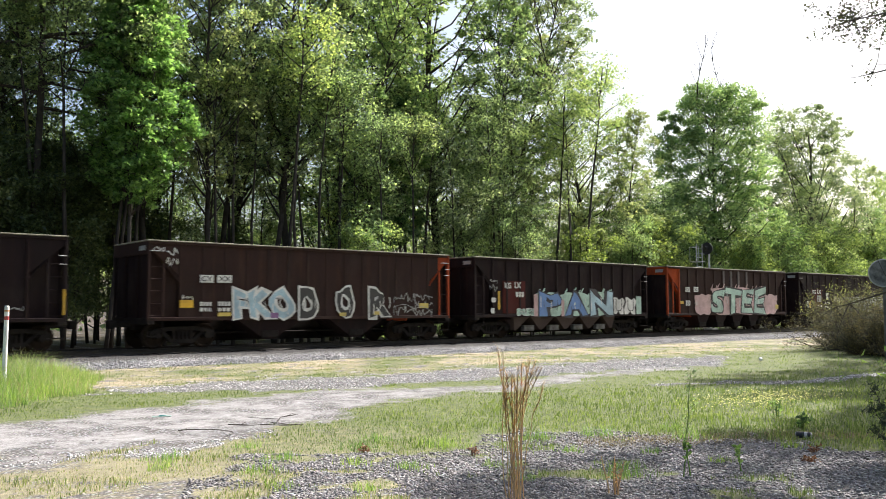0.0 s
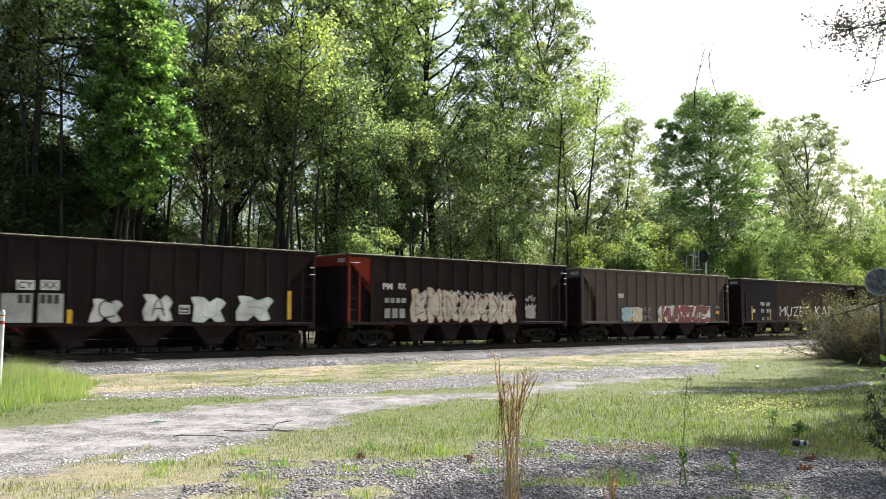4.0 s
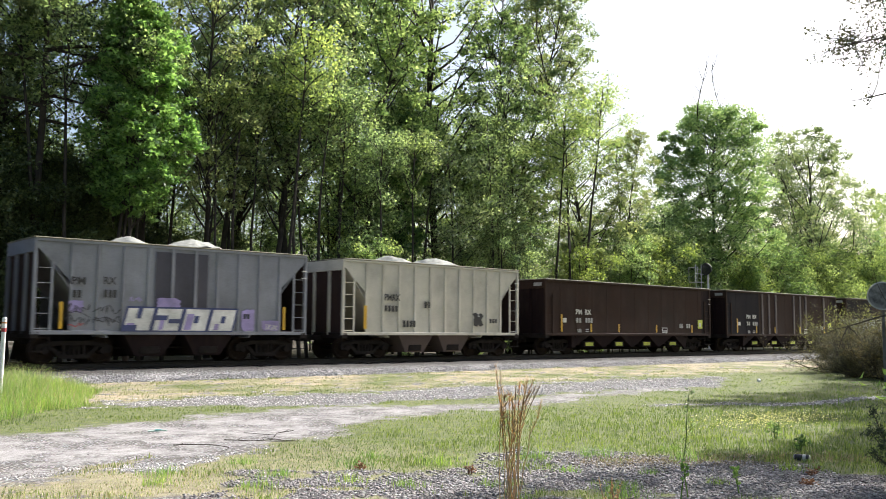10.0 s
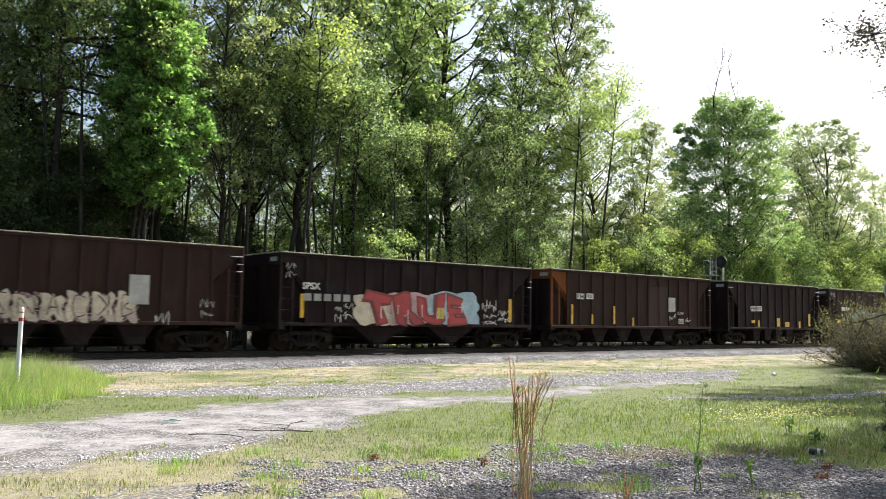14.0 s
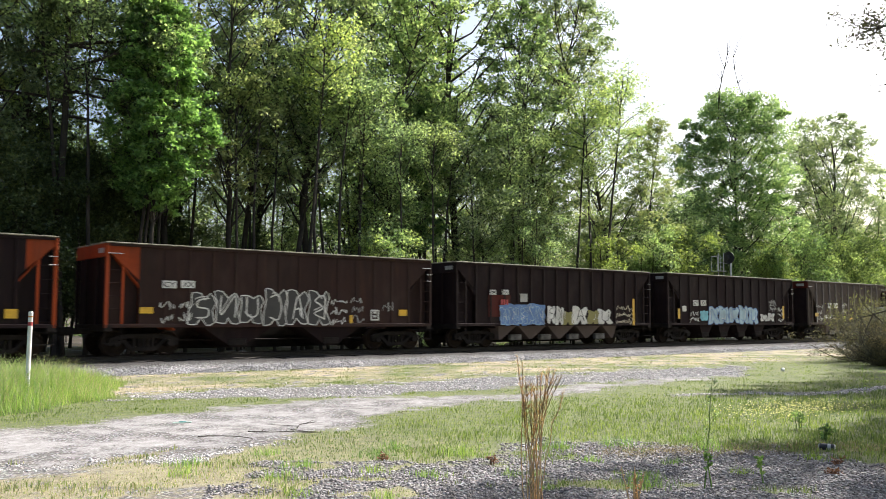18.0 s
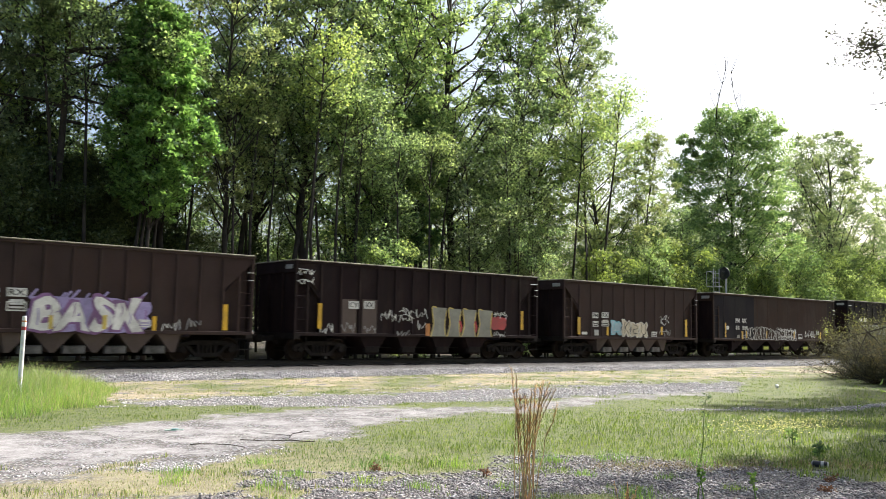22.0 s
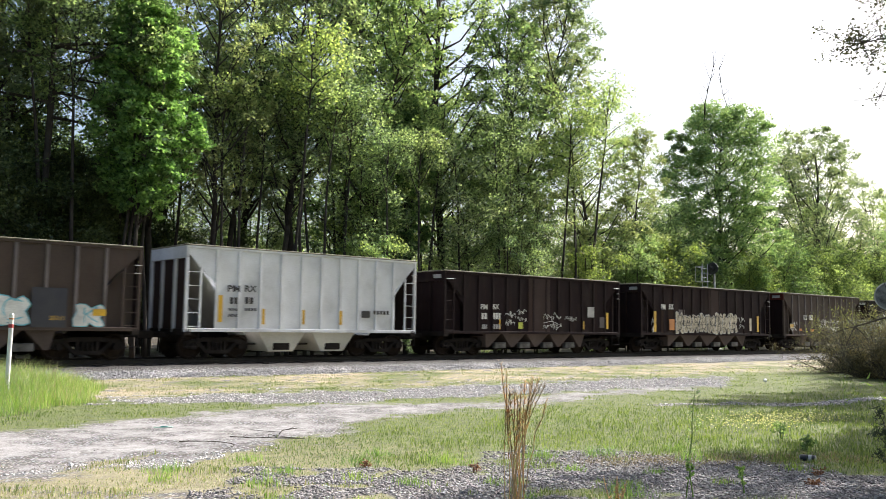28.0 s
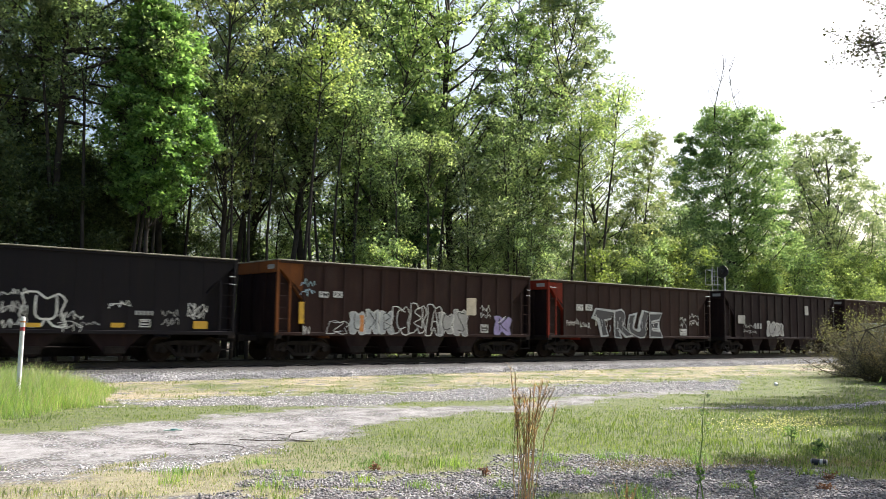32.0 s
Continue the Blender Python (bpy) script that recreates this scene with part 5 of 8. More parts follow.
def word(name, k, text, fat, x0, x1, z0, z1, material, lift, wild=0.0, label=""):
    """A painted word: each letter a part of its own."""
    v, f = word_outline(text, fat)
    v = v.copy()
    if wild:
        v[:, 1] += wild * 0.10 * np.sin(v[:, 0] * 17 + k) * (v[:, 1] - 0.3)
        v[:, 0] += wild * 0.02 * np.sin(v[:, 1] * 5 + k)
    groups = {}
    for q in f:
        groups.setdefault(int(v[q[0], 3]), []).append(q)
    for i, fs in groups.items():
        ids = sorted({j for q in fs for j in q})
        at = {j: n for n, j in enumerate(ids)}
        vs = [(x0 + v[j, 0] * (x1 - x0), FACE - 0.003 * lift - v[j, 2], z0 + v[j, 1] * (z1 - z0)) for j in ids]
        part(name, mesh_from(name, vs, [tuple(at[j] for j in q) for q in fs], [material]), None, BY_NUMBER[k], label)


def letters(k, x0, x1, z0, z1, text, ink):
    word("letter", k, text, 0.03, x0, x1, z0, z1, INK[ink], 7)


def plate(k, x0, x1, z0, z1, text):
    part("stencil_plate", flat_mesh("stencil_plate", [rect(x0, x1, z0, z1)], k, INK["white"], 6), None, BY_NUMBER[k], "white stencilled patch")
    m = 0.16 * (z1 - z0)
    word("letter", k, text, 0.015, x0 + m, x1 - m, z0 + m, z1 - m, INK["black"], 8)


def tag_word(k, x0, x1, z0, z1, text, ink):
    word("graffiti", k, text, -0.008, x0, x1, z0, z1, INK[ink], 6, 1.0, "thin " + ink + " sprayed tag")


def stroke(k, pts, w, material, lift, label):
    """One spray stroke of width w along pts: a strip that rises a hair along its way, so that it may cross itself."""
    vs, n = [], len(pts)
    for i, (x, z) in enumerate(pts):
        (ax, az), (bx, bz) = pts[max(i - 1, 0)], pts[min(i + 1, n - 1)]
        d = math.hypot(bx - ax, bz - az) or 1e-6
        ux, uz = (bx - ax) / d, (bz - az) / d
        e = (-0.3 * w if i == 0 else 0.3 * w if i == n - 1 else 0.0)
        t = 0.5 * w * (0.8 if i in (0, n - 1) else 1.0)
        y = FACE - 0.003 * lift - 0.0026 * i / n
        vs += [(x + ux * e - uz * t, y, z + uz * e + ux * t), (x + ux * e + uz * t, y, z + uz * e - ux * t)]
    part("graffiti", mesh_from("graffiti", vs, [(2 * i, 2 * i + 1, 2 * i + 3, 2 * i + 2) for i in range(n - 1)], [material]), None, BY_NUMBER[k], label)


def curve_through(pts, n=4):
    out = []
    for i in range(len(pts) - 1):
        p0, p1, p2, p3 = pts[max(i - 1, 0)], pts[i], pts[i + 1], pts[min(i + 2, len(pts) - 1)]
        for j in range(n):
            t = j / n
            out.append(tuple(0.5 * (2 * b + (c - a) * t + (2 * a - 5 * b + 4 * c - d) * t * t + (3 * b - a - 3 * c + d) * t ** 3) for a, b, c, d in zip(p0, p1, p2, p3)))
    return out + [pts[-1]]


def scribble(k, x0, x1, z0, z1, ink):
    """An unreadable spray-can scrawl."""
    r = random.Random(int(k * 1000 + x0 * 97 + z0 * 31))
    w, h = x1 - x0, z1 - z0
    n = max(1, round(h / 0.38))
    for i in range(n):
        za, zb = z0 + h * i / n, z0 + h * (i + 0.92) / n
        m = max(5, round(w / 0.075))
        pts = [(min(x1, max(x0, x0 + w * (j + r.uniform(-1.2, 1.2)) / m)), (zb if j % 2 else za) + r.uniform(-0.05, 0.5) * (za - zb if j % 2 else zb - za)) for j in range(m + 1)]
        stroke(k, curve_through(pts, 3), 0.026, INK[ink], 5, ink.replace("_", " ") + " sprayed scrawl")
    if w > 0.7:
        zs = z0 + h * r.uniform(0.2, 0.5)
        stroke(k, curve_through([(x0, zs), ((x0 + x1) / 2, zs + 0.1 * h), (x1, zs - 0.15 * h)], 4), 0.022, INK[ink], 6, ink.replace("_", " ") + " sprayed scrawl")


def cloud(k, x0, x1, z0, z1, ink, lift=1):
    """A bumpy-edged patch of spray behind letters."""
    r = random.Random(int(k * 777 + x0 * 51))
    cx, cz, n = (x0 + x1) / 2, (z0 + z1) / 2, 26
    pts = []
    for i in range(n):
        a = 6.28319 * i / n
        c, s = math.cos(a), math.sin(a)
        q = 1 / max(abs(c), abs(s)) ** 0.8
        j = 1 + 0.09 * math.sin(a * 7 + x0) + r.uniform(-0.06, 0.06)
        pts.append((cx + (x1 - x0) / 2 * max(-1, min(1, c * q * j)), cz + (z1 - z0) / 2 * max(-1.05, min(1.05, s * q * j))))
    part("graffiti", flat_mesh("graffiti", [pts], k, INK[ink], lift), None, BY_NUMBER[k], ink.replace("_", " ") + " sprayed background")


STROKES = [[(0, 0), (0, 1), (1, 0.1), (1, 1)], [(0.1, 0), (0.1, 1), (0.9, 0.8), (0.2, 0.5), (0.95, 0.25), (0.1, 0.02)], [(0.9, 0.95), (0.2, 0.85), (0.15, 0.55), (0.85, 0.45), (0.8, 0.1), (0.05, 0.05)],
           [(0.1, 0), (0.5, 1), (0.9, 0), (0.7, 0.4), (0.3, 0.4)], [(0.9, 0.9), (0.3, 1), (0.05, 0.5), (0.3, 0), (0.95, 0.1)], [(0.05, 0.95), (0.95, 0.95), (0.1, 0.05), (0.95, 0.05)],
           [(0.1, 1), (0.1, 0.2), (0.5, 0), (0.9, 0.2), (0.9, 1)], [(0.15, 0), (0.15, 1), (0.15, 0.5), (0.9, 1), (0.3, 0.5), (0.95, 0)]]


def throw_up(k, x0, x1, z0, z1, n, fill, edge, back=""):
    """Unreadable fat sprayed shapes, n side by side and pressed together, each outlined, with lines inside."""
    r = random.Random(int(k * 313 + x0 * 71 + n))
    w, h = (x1 - x0) / n, z1 - z0
    if back:
        cloud(k, x0 - 0.05, x1 + 0.05, z0, z1, back, 0)
    fat = min(0.26 * w, 0.22 * h)
    tint = edge.replace("_", " ") + " sprayed outline"
    inner = "black" if edge in ("white", "cream", "grey") and fill != "black" and fill != "none" else edge
    for i in range(n):
        lean, low, high = r.uniform(-0.12, 0.12) * w, z0 + r.uniform(0, 0.08) * h, z1 - r.uniform(0, 0.24) * h
        xa, xb, ring = x0 + (i - 0.03) * w, x0 + (i + 0.99) * w, []
        for u, v in ((0.02, 0.0), (0.0, 0.35), (0.08, 0.7), (0.02, 0.98), (0.35, 1.0), (0.55, 0.84), (0.8, 1.0), (1.0, 0.75), (0.86, 0.45), (1.0, 0.05), (0.66, 0.0), (0.5, 0.22), (0.36, 0.0)):
            ring.append((xa + (u + r.uniform(-0.05, 0.05)) * (xb - xa) + lean * (v - 0.5), low + min(1.0, max(0.0, v + r.uniform(-0.06, 0.05))) * (high - low)))
        ring = curve_through(ring + [ring[0]], 2)
        if fill != "none":
            part("graffiti", flat_mesh("graffiti", [ring[:-1]], k, INK[fill], 1.0 + 1.2 * (i % 2)), None, BY_NUMBER[k], fill.replace("_", " ") + " sprayed shape")
        stroke(k, ring, max(0.022, 0.15 * fat if fill != "none" else 0.2 * fat), INK[edge], 1.8 + 1.2 * (i % 2), tint)
        st = r.choice(STROKES)
        m = 0.22 * w
        pts = curve_through([(x0 + i * w + m + (1 - u if i % 2 else u) * (w - 2 * m), low + 0.16 * h + v * (high - low) * 0.68) for u, v in st], 4)
        stroke(k, pts, max(0.024, 0.2 * fat), INK[inner], 4.4 + 0.8 * (i % 2), "thin sprayed line")
        if fill not in ("none", "white", "cream"):
            c = r.randrange(0, max(1, len(pts) - 6))
            stroke(k, [(x - 0.35 * fat, z + 0.3 * fat) for x, z in pts[c:c + 6]], max(0.02, 0.13 * fat), INK["white"], 6.2 + 0.4 * (i % 2), "thin sprayed highlight")


def piece(k, x0, x1, z0, z1, text, fill, edge, back):
    """Block letters with an outline and a sprayed glow behind."""
    r = random.Random(int(k * 59 + x0 * 83))
    if back != "none":
        cloud(k, x0 - 0.12, x1 + 0.12, z0, z1, back, 0)
        for i in range(max(2, round((x1 - x0) / 0.5))):          # flares over the letters
            x, s = r.uniform(x0, x1), r.uniform(0.08, 0.2)
            stroke(k, curve_through([(x - s, z1 - 0.06), (x - 0.3 * s, z1 + 0.5 * s), (x + 0.2 * s, z1 + 1.1 * s)], 3), 0.07, INK[back], 0.8, back.replace("_", " ") + " sprayed flare")
    word("graffiti", k, text, 0.115, x0 - 0.05, x1 + 0.05, z0 - 0.03, z1 + 0.04, INK[edge], 2, 1.7, edge.replace("_", " ") + " letter outline")
    word("graffiti", k, text, 0.04, x0 + 0.03, x1 - 0.03, z0 + 0.04, z1 - 0.04, INK[fill], 4, 1.7, fill.replace("_", " ") + " sprayed letter")
    n = max(2, round((x1 - x0) / 0.34))
    for i in range(n):                                           # shading lines and glints inside the letters
        x, z, h = x0 + (x1 - x0) * (i + r.uniform(0.2, 0.8)) / n, z0 + (z1 - z0) * r.uniform(0.1, 0.5), (z1 - z0) * r.uniform(0.25, 0.45)
        d = r.uniform(-0.12, 0.12)
        stroke(k, curve_through([(x, z), (x + d, z + 0.5 * h), (x + 0.4 * d, z + h)], 3), r.uniform(0.02, 0.05), INK[edge if i % 2 and edge != fill else ("white" if fill != "white" else "violet")], 6, "sprayed shading line")


def block_letters(k, x0, x1, z0, z1, text, fill, back, shade):
    """Heavy slanting letters, each cut out of a pale slab on a dark slab of its own."""
    cuts = {"4": [(0.40, 0.56, 0.52, 1.0), (0.0, 0.50, 0.0, 0.26)], "Z": [(0.0, 0.48, 0.46, 0.66), (0.52, 1.0, 0.34, 0.52)], "O": [(0.43, 0.60, 0.36, 0.66)]}
    n, lean, h = len(text), 0.10, z1 - z0
    w = (x1 - x0) / n

    def slab(i, u0, u1, v0, v1, ink, lift):
        ring = [(x0 + (i + u) * w + lean * (2 * v - 1), z0 + v * h) for u, v in ((u0, v0), (u1, v0), (u1, v1), (u0, v1))]
        part("graffiti", flat_mesh("graffiti", [ring], k, INK[ink], lift), None, BY_NUMBER[k], ink.replace("_", " ") + " sprayed slab")
    for i, c in enumerate(text):
        slab(i, 0.0, 1.0, 0.0, 1.0, back, 1.5 + 0.4 * (i % 2))
        slab(i, 0.07, 0.93, 0.05, 0.93, fill, 3)
        slab(i, 0.14 + 0.1 * (i % 2), 0.40, 0.08, 0.34 + 0.2 * (i % 3), shade, 4)
        for cut in cuts[c]:
            slab(i, max(0.04, cut[0]), min(0.96, cut[1]), max(0.02, cut[2]), min(0.97, cut[3]), back, 5)


def smooth_side(k):
    """Marks that the smooth-sided cars share."""
    letters(k, -4.80, -4.36, 1.97, 2.22, "PM", "white"), letters(k, -4.12, -3.66, 1.97, 2.22, "RX", "white")
    bars(k, -4.78, -4.36, 1.57, 1.80, "silver", 2), bars(k, -4.10, -3.50, 1.57, 1.80, "silver", 3)
    bars(k, -4.67, -4.39, 1.10, 1.27, "grey", 3), bars(k, -4.09, -3.75, 1.12, 1.17, "grey", 1), bars(k, -4.09, -3.75, 1.22, 1.27, "grey", 1)
    patch(k, -5.75, -5.49, 1.57, 1.78, "white"), patch(k, -5.88, -5.78, 1.13, 1.96, "reflector")
    for x in (-3.66, -1.46, 1.74, 5.05):
        patch(k, x - 0.05, x + 0.05, 1.11, 1.53, "reflector")
    patch(k, 5.64, 6.08, 1.35, 1.84, "lime"), patch(k, 5.76, 5.92, 1.45, 1.66, "white")
    label_box(k, 2.24, 2.70, 1.09, 1.38, 1), bars(k, 3.84, 4.20, 1.36, 1.60, "grey", 2), bars(k, 4.5, 4.92, 1.36, 1.60, "grey", 2)


for k in (9, 10, 11, 16, 17, 18, 33):
    smooth_side(k)

# lettering, reflectors and graffiti, car by car: metres along the car from its middle, and above the rails
patch(0, 6.43, 6.50, 1.15, 1.95, "reflector")
scribble(0, 4.84, 5.33, 1.30, 1.43, "grey")
plate(1, -4.75, -4.25, 2.24, 2.50, "CY")
plate(1, -4.11, -3.57, 2.25, 2.51, "XX")
patch(1, -5.46, -4.98, 1.38, 1.64, "reflector")
scribble(1, -5.47, -4.99, 1.65, 1.87, "white")
bars(1, -4.73, -4.29, 1.44, 1.58, "white", 4)
bars(1, -4.73, -4.29, 1.25, 1.38, "white", 3)
bars(1, -4.07, -3.58, 1.44, 1.59, "white", 4)
bars(1, -4.07, -3.58, 1.25, 1.38, "white", 3)
piece(1, -3.53, -1.01, 0.98, 2.02, "FKO", "pale_blue", "white", "none")
patch(1, -2.03, -1.69, 1.01, 1.20, "purple")
piece(1, -0.84, -0.01, 0.98, 2.05, "D", "black", "white", "none")
piece(1, 0.81, 1.64, 0.98, 2.19, "O", "black", "white", "none")
piece(1, 2.33, 3.40, 0.98, 2.09, "R", "black", "white", "none")
scribble(1, 3.56, 4.74, 1.07, 2.02, "grey")
scribble(1, 4.60, 5.61, 1.00, 2.03, "grey")
patch(1, 4.88, 5.37, 1.36, 1.56, "yellow")
scribble(1, -6.42, -6.00, 3.19, 3.52, "white")
scribble(1, -5.95, -5.56, 2.76, 3.43, "white")
patch(1, -4.07, -3.58, 1.08, 1.21, "yellow")
patch(1, 0.96, 1.26, 1.05, 1.19, "yellow")
patch(1, 2.55, 2.86, 1.10, 1.23, "yellow")
panel(2, -4.48, -3.03, 1.12, 2.59, "red")
letters(2, -4.39, -4.00, 2.24, 2.51, "KG", "white")
letters(2, -3.76, -3.35, 2.26, 2.53, "LX", "white")
bars(2, -3.68, -3.12, 1.86, 2.10, "white", 3)
patch(2, -4.82, -4.70, 1.29, 2.11, "reflector")
patch(2, -5.23, -4.96, 1.61, 1.82, "white")
patch(2, -5.26, -5.05, 1.12, 1.36, "white")
scribble(2, -5.31, -4.86, 2.10, 2.76, "grey")
throw_up(2, -3.62, -2.42, 0.98, 1.42, 2, "mint", "white")
piece(2, -2.22, -0.50, 0.98, 2.07, "P", "blue", "navy", "mint")
piece(2, -0.43, 1.33, 0.98, 2.12, "A", "blue", "navy", "mint")
piece(2, 1.47, 3.27, 0.98, 2.16, "N", "pale_blue", "navy", "mint")
throw_up(2, 3.29, 5.23, 1.00, 2.08, 2, "white", "black")
patch(2, -2.50, -2.24, 0.97, 2.00, "pink")
patch(2, -0.61, -0.40, 0.96, 1.76, "pink")
patch(2, 5.21, 5.62, 1.04, 1.96, "mint")
plate(3, -4.73, -4.30, 2.24, 2.51, "CY")
plate(3, -3.91, -3.47, 2.26, 2.54, "XX")
patch(3, -5.24, -4.92, 1.59, 1.74, "reflector")
bars(3, -4.70, -4.26, 1.48, 1.77, "white", 3)
cloud(3, -3.82, -2.17, 0.99, 2.14, "pink")
cloud(3, 3.52, 5.27, 0.98, 2.20, "pink")
piece(3, -2.11, 3.78, 0.98, 2.55, "STEE", "mint", "black", "pink")
patch(3, 4.98, 5.35, 1.29, 1.56, "yellow")
scribble(3, -3.91, -3.55, 1.49, 1.83, "white")
panel(4, -4.76, -3.29, 1.11, 2.60, "red")
letters(4, -4.68, -4.24, 2.28, 2.55, "KG", "white")
letters(4, -4.02, -3.51, 2.30, 2.57, "LX", "white")
bars(4, -4.06, -3.43, 1.77, 2.19, "grey", 3)
bars(4, -4.00, -3.37, 1.40, 1.52, "white", 3)
patch(4, -5.15, -4.91, 1.35, 1.80, "reflector")
patch(4, -5.46, -5.17, 1.63, 1.80, "white")
patch(4, -5.46, -5.17, 1.39, 1.55, "white")
patch(4, -2.81, -2.47, 1.90, 2.37, "silver")
scribble(4, -3.04, -2.27, 1.25, 1.85, "white")
throw_up(4, -1.53, 4.06, 1.04, 2.18, 7, "cream", "white")
scribble(4, -1.39, 3.90, 1.10, 2.11, "grey")
patch(4, 4.64, 5.19, 1.35, 1.81, "cream")
plate(5, -3.58, -3.07, 2.18, 2.42, "PM")
plate(5, -2.83, -2.35, 2.20, 2.44, "RX")
label_box(5, -3.49, -2.98, 1.77, 2.03, 2)
label_box(5, -2.86, -2.32, 1.78, 2.04, 3)
patch(5, -4.45, -4.00, 1.06, 1.26, "reflector")
scribble(5, -3.53, -3.08, 1.43, 1.71, "white")
tag_word(5, -0.96, -0.23, 1.60, 2.10, "wy", "white")
patch(5, -0.95, -0.67, 1.25, 1.56, "lime")
patch(5, -2.31, -2.09, 1.17, 1.32, "white")
patch(5, -1.93, -1.71, 1.17, 1.32, "white")
patch(5, -0.31, -0.08, 1.17, 1.33, "white")
patch(5, 0.91, 1.15, 1.17, 1.33, "white")
patch(5, 1.64, 1.89, 1.17, 1.33, "white")
patch(5, -1.56, -1.12, 1.05, 1.17, "reflector")
patch(5, 0.08, 0.60, 1.05, 1.17, "reflector")
patch(5, 2.31, 2.70, 1.04, 1.17, "reflector")
patch(5, 3.88, 4.29, 1.29, 1.58, "reflector")
patch(5, -1.73, -1.39, 1.79, 2.28, "grey")
plate(6, -4.13, -3.61, 2.05, 2.35, "CY")
plate(6, -3.45, -2.90, 2.06, 2.37, "XX")
patch(6, -4.53, -3.66, 1.07, 1.95, "silver")
patch(6, -3.49, -2.76, 1.07, 1.96, "silver")
bars(6, -4.07, -3.67, 1.65, 1.91, "black", 2)
bars(6, -3.44, -2.84, 1.65, 1.92, "black", 3)
patch(6, -5.49, -5.34, 1.36, 2.22, "reflector")
patch(6, -2.64, -2.49, 1.04, 1.47, "reflector")
throw_up(6, -1.91, -0.95, 1.06, 2.05, 1, "white", "grey")
throw_up(6, -0.22, 0.74, 1.06, 2.01, 1, "white", "grey")
throw_up(6, 1.49, 2.66, 1.03, 1.99, 1, "white", "mint")
throw_up(6, 3.13, 4.53, 1.05, 2.09, 1, "white", "mint")
label_box(6, 0.98, 1.35, 1.34, 1.65, 2)
patch(6, 5.14, 5.30, 1.16, 2.21, "reflector")
letters(7, -4.74, -4.25, 2.36, 2.62, "PM", "white")
letters(7, -3.94, -3.56, 2.38, 2.63, "RX", "white")
bars(7, -4.63, -3.49, 1.83, 2.03, "grey", 4)
bars(7, -4.64, -3.50, 1.21, 1.60, "grey", 3)
throw_up(7, -3.28, 2.91, 0.99, 2.58, 7, "cream", "maroon")
scribble(7, -3.09, 2.68, 1.08, 2.44, "white")
scribble(7, 3.42, 4.16, 1.15, 2.37, "white")
patch(7, 3.50, 4.07, 1.21, 1.79, "silver")
plate(8, -3.82, -3.39, 2.27, 2.48, "XX")
cloud(8, -3.54, -2.65, 1.05, 1.79, "pale_blue")
cloud(8, -2.65, -1.77, 1.03, 1.80, "cream")
scribble(8, -1.78, -1.03, 1.07, 1.82, "grey")
patch(8, -2.94, -2.53, 1.10, 1.23, "yellow")
cloud(8, -0.41, 1.46, 0.99, 1.90, "white")
cloud(8, 1.15, 3.16, 0.99, 1.93, "white")
cloud(8, 2.83, 4.66, 0.98, 1.96, "white")
piece(8, -0.18, 4.55, 1.01, 1.84, "HAZUZ", "maroon", "maroon", "none")
patch(8, -0.27, -0.01, 1.17, 1.31, "reflector")
patch(8, 5.20, 5.55, 1.46, 1.65, "reflector")
label_box(8, 3.74, 4.13, 1.18, 1.43, 2)
scribble(8, 5.20, 5.59, 1.69, 1.99, "white")
tag_word(9, -2.53, 1.27, 1.34, 1.97, "MUZET", "white")
tag_word(9, 2.20, 5.25, 1.32, 2.05, "KAIK", "white")
patch(9, 1.46, 1.61, 1.60, 1.72, "white")
plate(12, -2.48, -2.00, 2.02, 2.30, "PM")
plate(12, -1.78, -1.28, 2.03, 2.32, "RX")
patch(12, -4.21, -3.76, 1.43, 1.69, "reflector")
throw_up(12, -1.65, -0.66, 1.01, 1.34, 1, "teal", "teal")
throw_up(12, -0.91, 4.12, 1.01, 2.18, 5, "yellow", "cream")
patch(12, 3.60, 4.05, 1.74, 2.23, "white")
patch(12, 4.01, 4.47, 1.37, 1.69, "orange")
patch(12, 4.69, 5.34, 3.25, 3.49, "pink")
plate(13, -4.74, -4.24, 2.23, 2.49, "CY")
plate(13, -4.06, -3.59, 2.24, 2.51, "XX")
patch(13, -5.35, -4.99, 1.39, 1.61, "reflector")
scribble(13, -4.80, -4.26, 1.08, 1.87, "white")
scribble(13, -4.14, -3.54, 1.31, 1.92, "white")
throw_up(13, -3.34, -2.66, 1.06, 1.99, 1, "white", "violet")
throw_up(13, -2.48, -1.83, 1.06, 2.55, 1, "violet", "blue")
throw_up(13, -1.61, -1.00, 1.28, 2.49, 1, "violet", "white")
patch(13, -4.00, -3.57, 1.12, 1.31, "reflector")
patch(13, -1.61, -1.14, 1.12, 1.32, "reflector")
scribble(13, -0.61, 0.14, 1.23, 1.95, "grey")
throw_up(13, 1.65, 3.06, 1.07, 1.82, 2, "white", "violet")
scribble(13, 3.42, 4.02, 1.09, 1.80, "grey")
scribble(13, 4.12, 4.62, 1.70, 2.48, "grey")
patch(13, 4.91, 5.30, 1.55, 1.75, "reflector")
scribble(13, 4.88, 5.34, 1.14, 2.16, "white")
letters(14, -3.70, -3.27, 2.50, 2.74, "PM", "black")
letters(14, -2.71, -2.31, 2.54, 2.78, "RX", "black")
bars(14, -3.65, -3.35, 2.09, 2.33, "black", 2)
bars(14, -2.69, -2.25, 2.12, 2.37, "black", 3)
panel(14, -1.01, 0.84, 1.18, 3.69, "darkgrey")
block_letters(14, -2.02, 1.92, 1.04, 1.86, "4ZOO", "white", "deep_blue", "violet")
cloud(14, -3.75, -3.30, 1.62, 2.00, "violet")
scribble(14, -3.83, -3.10, 1.25, 1.95, "black")
scribble(14, -3.70, -3.30, 1.12, 1.40, "red")
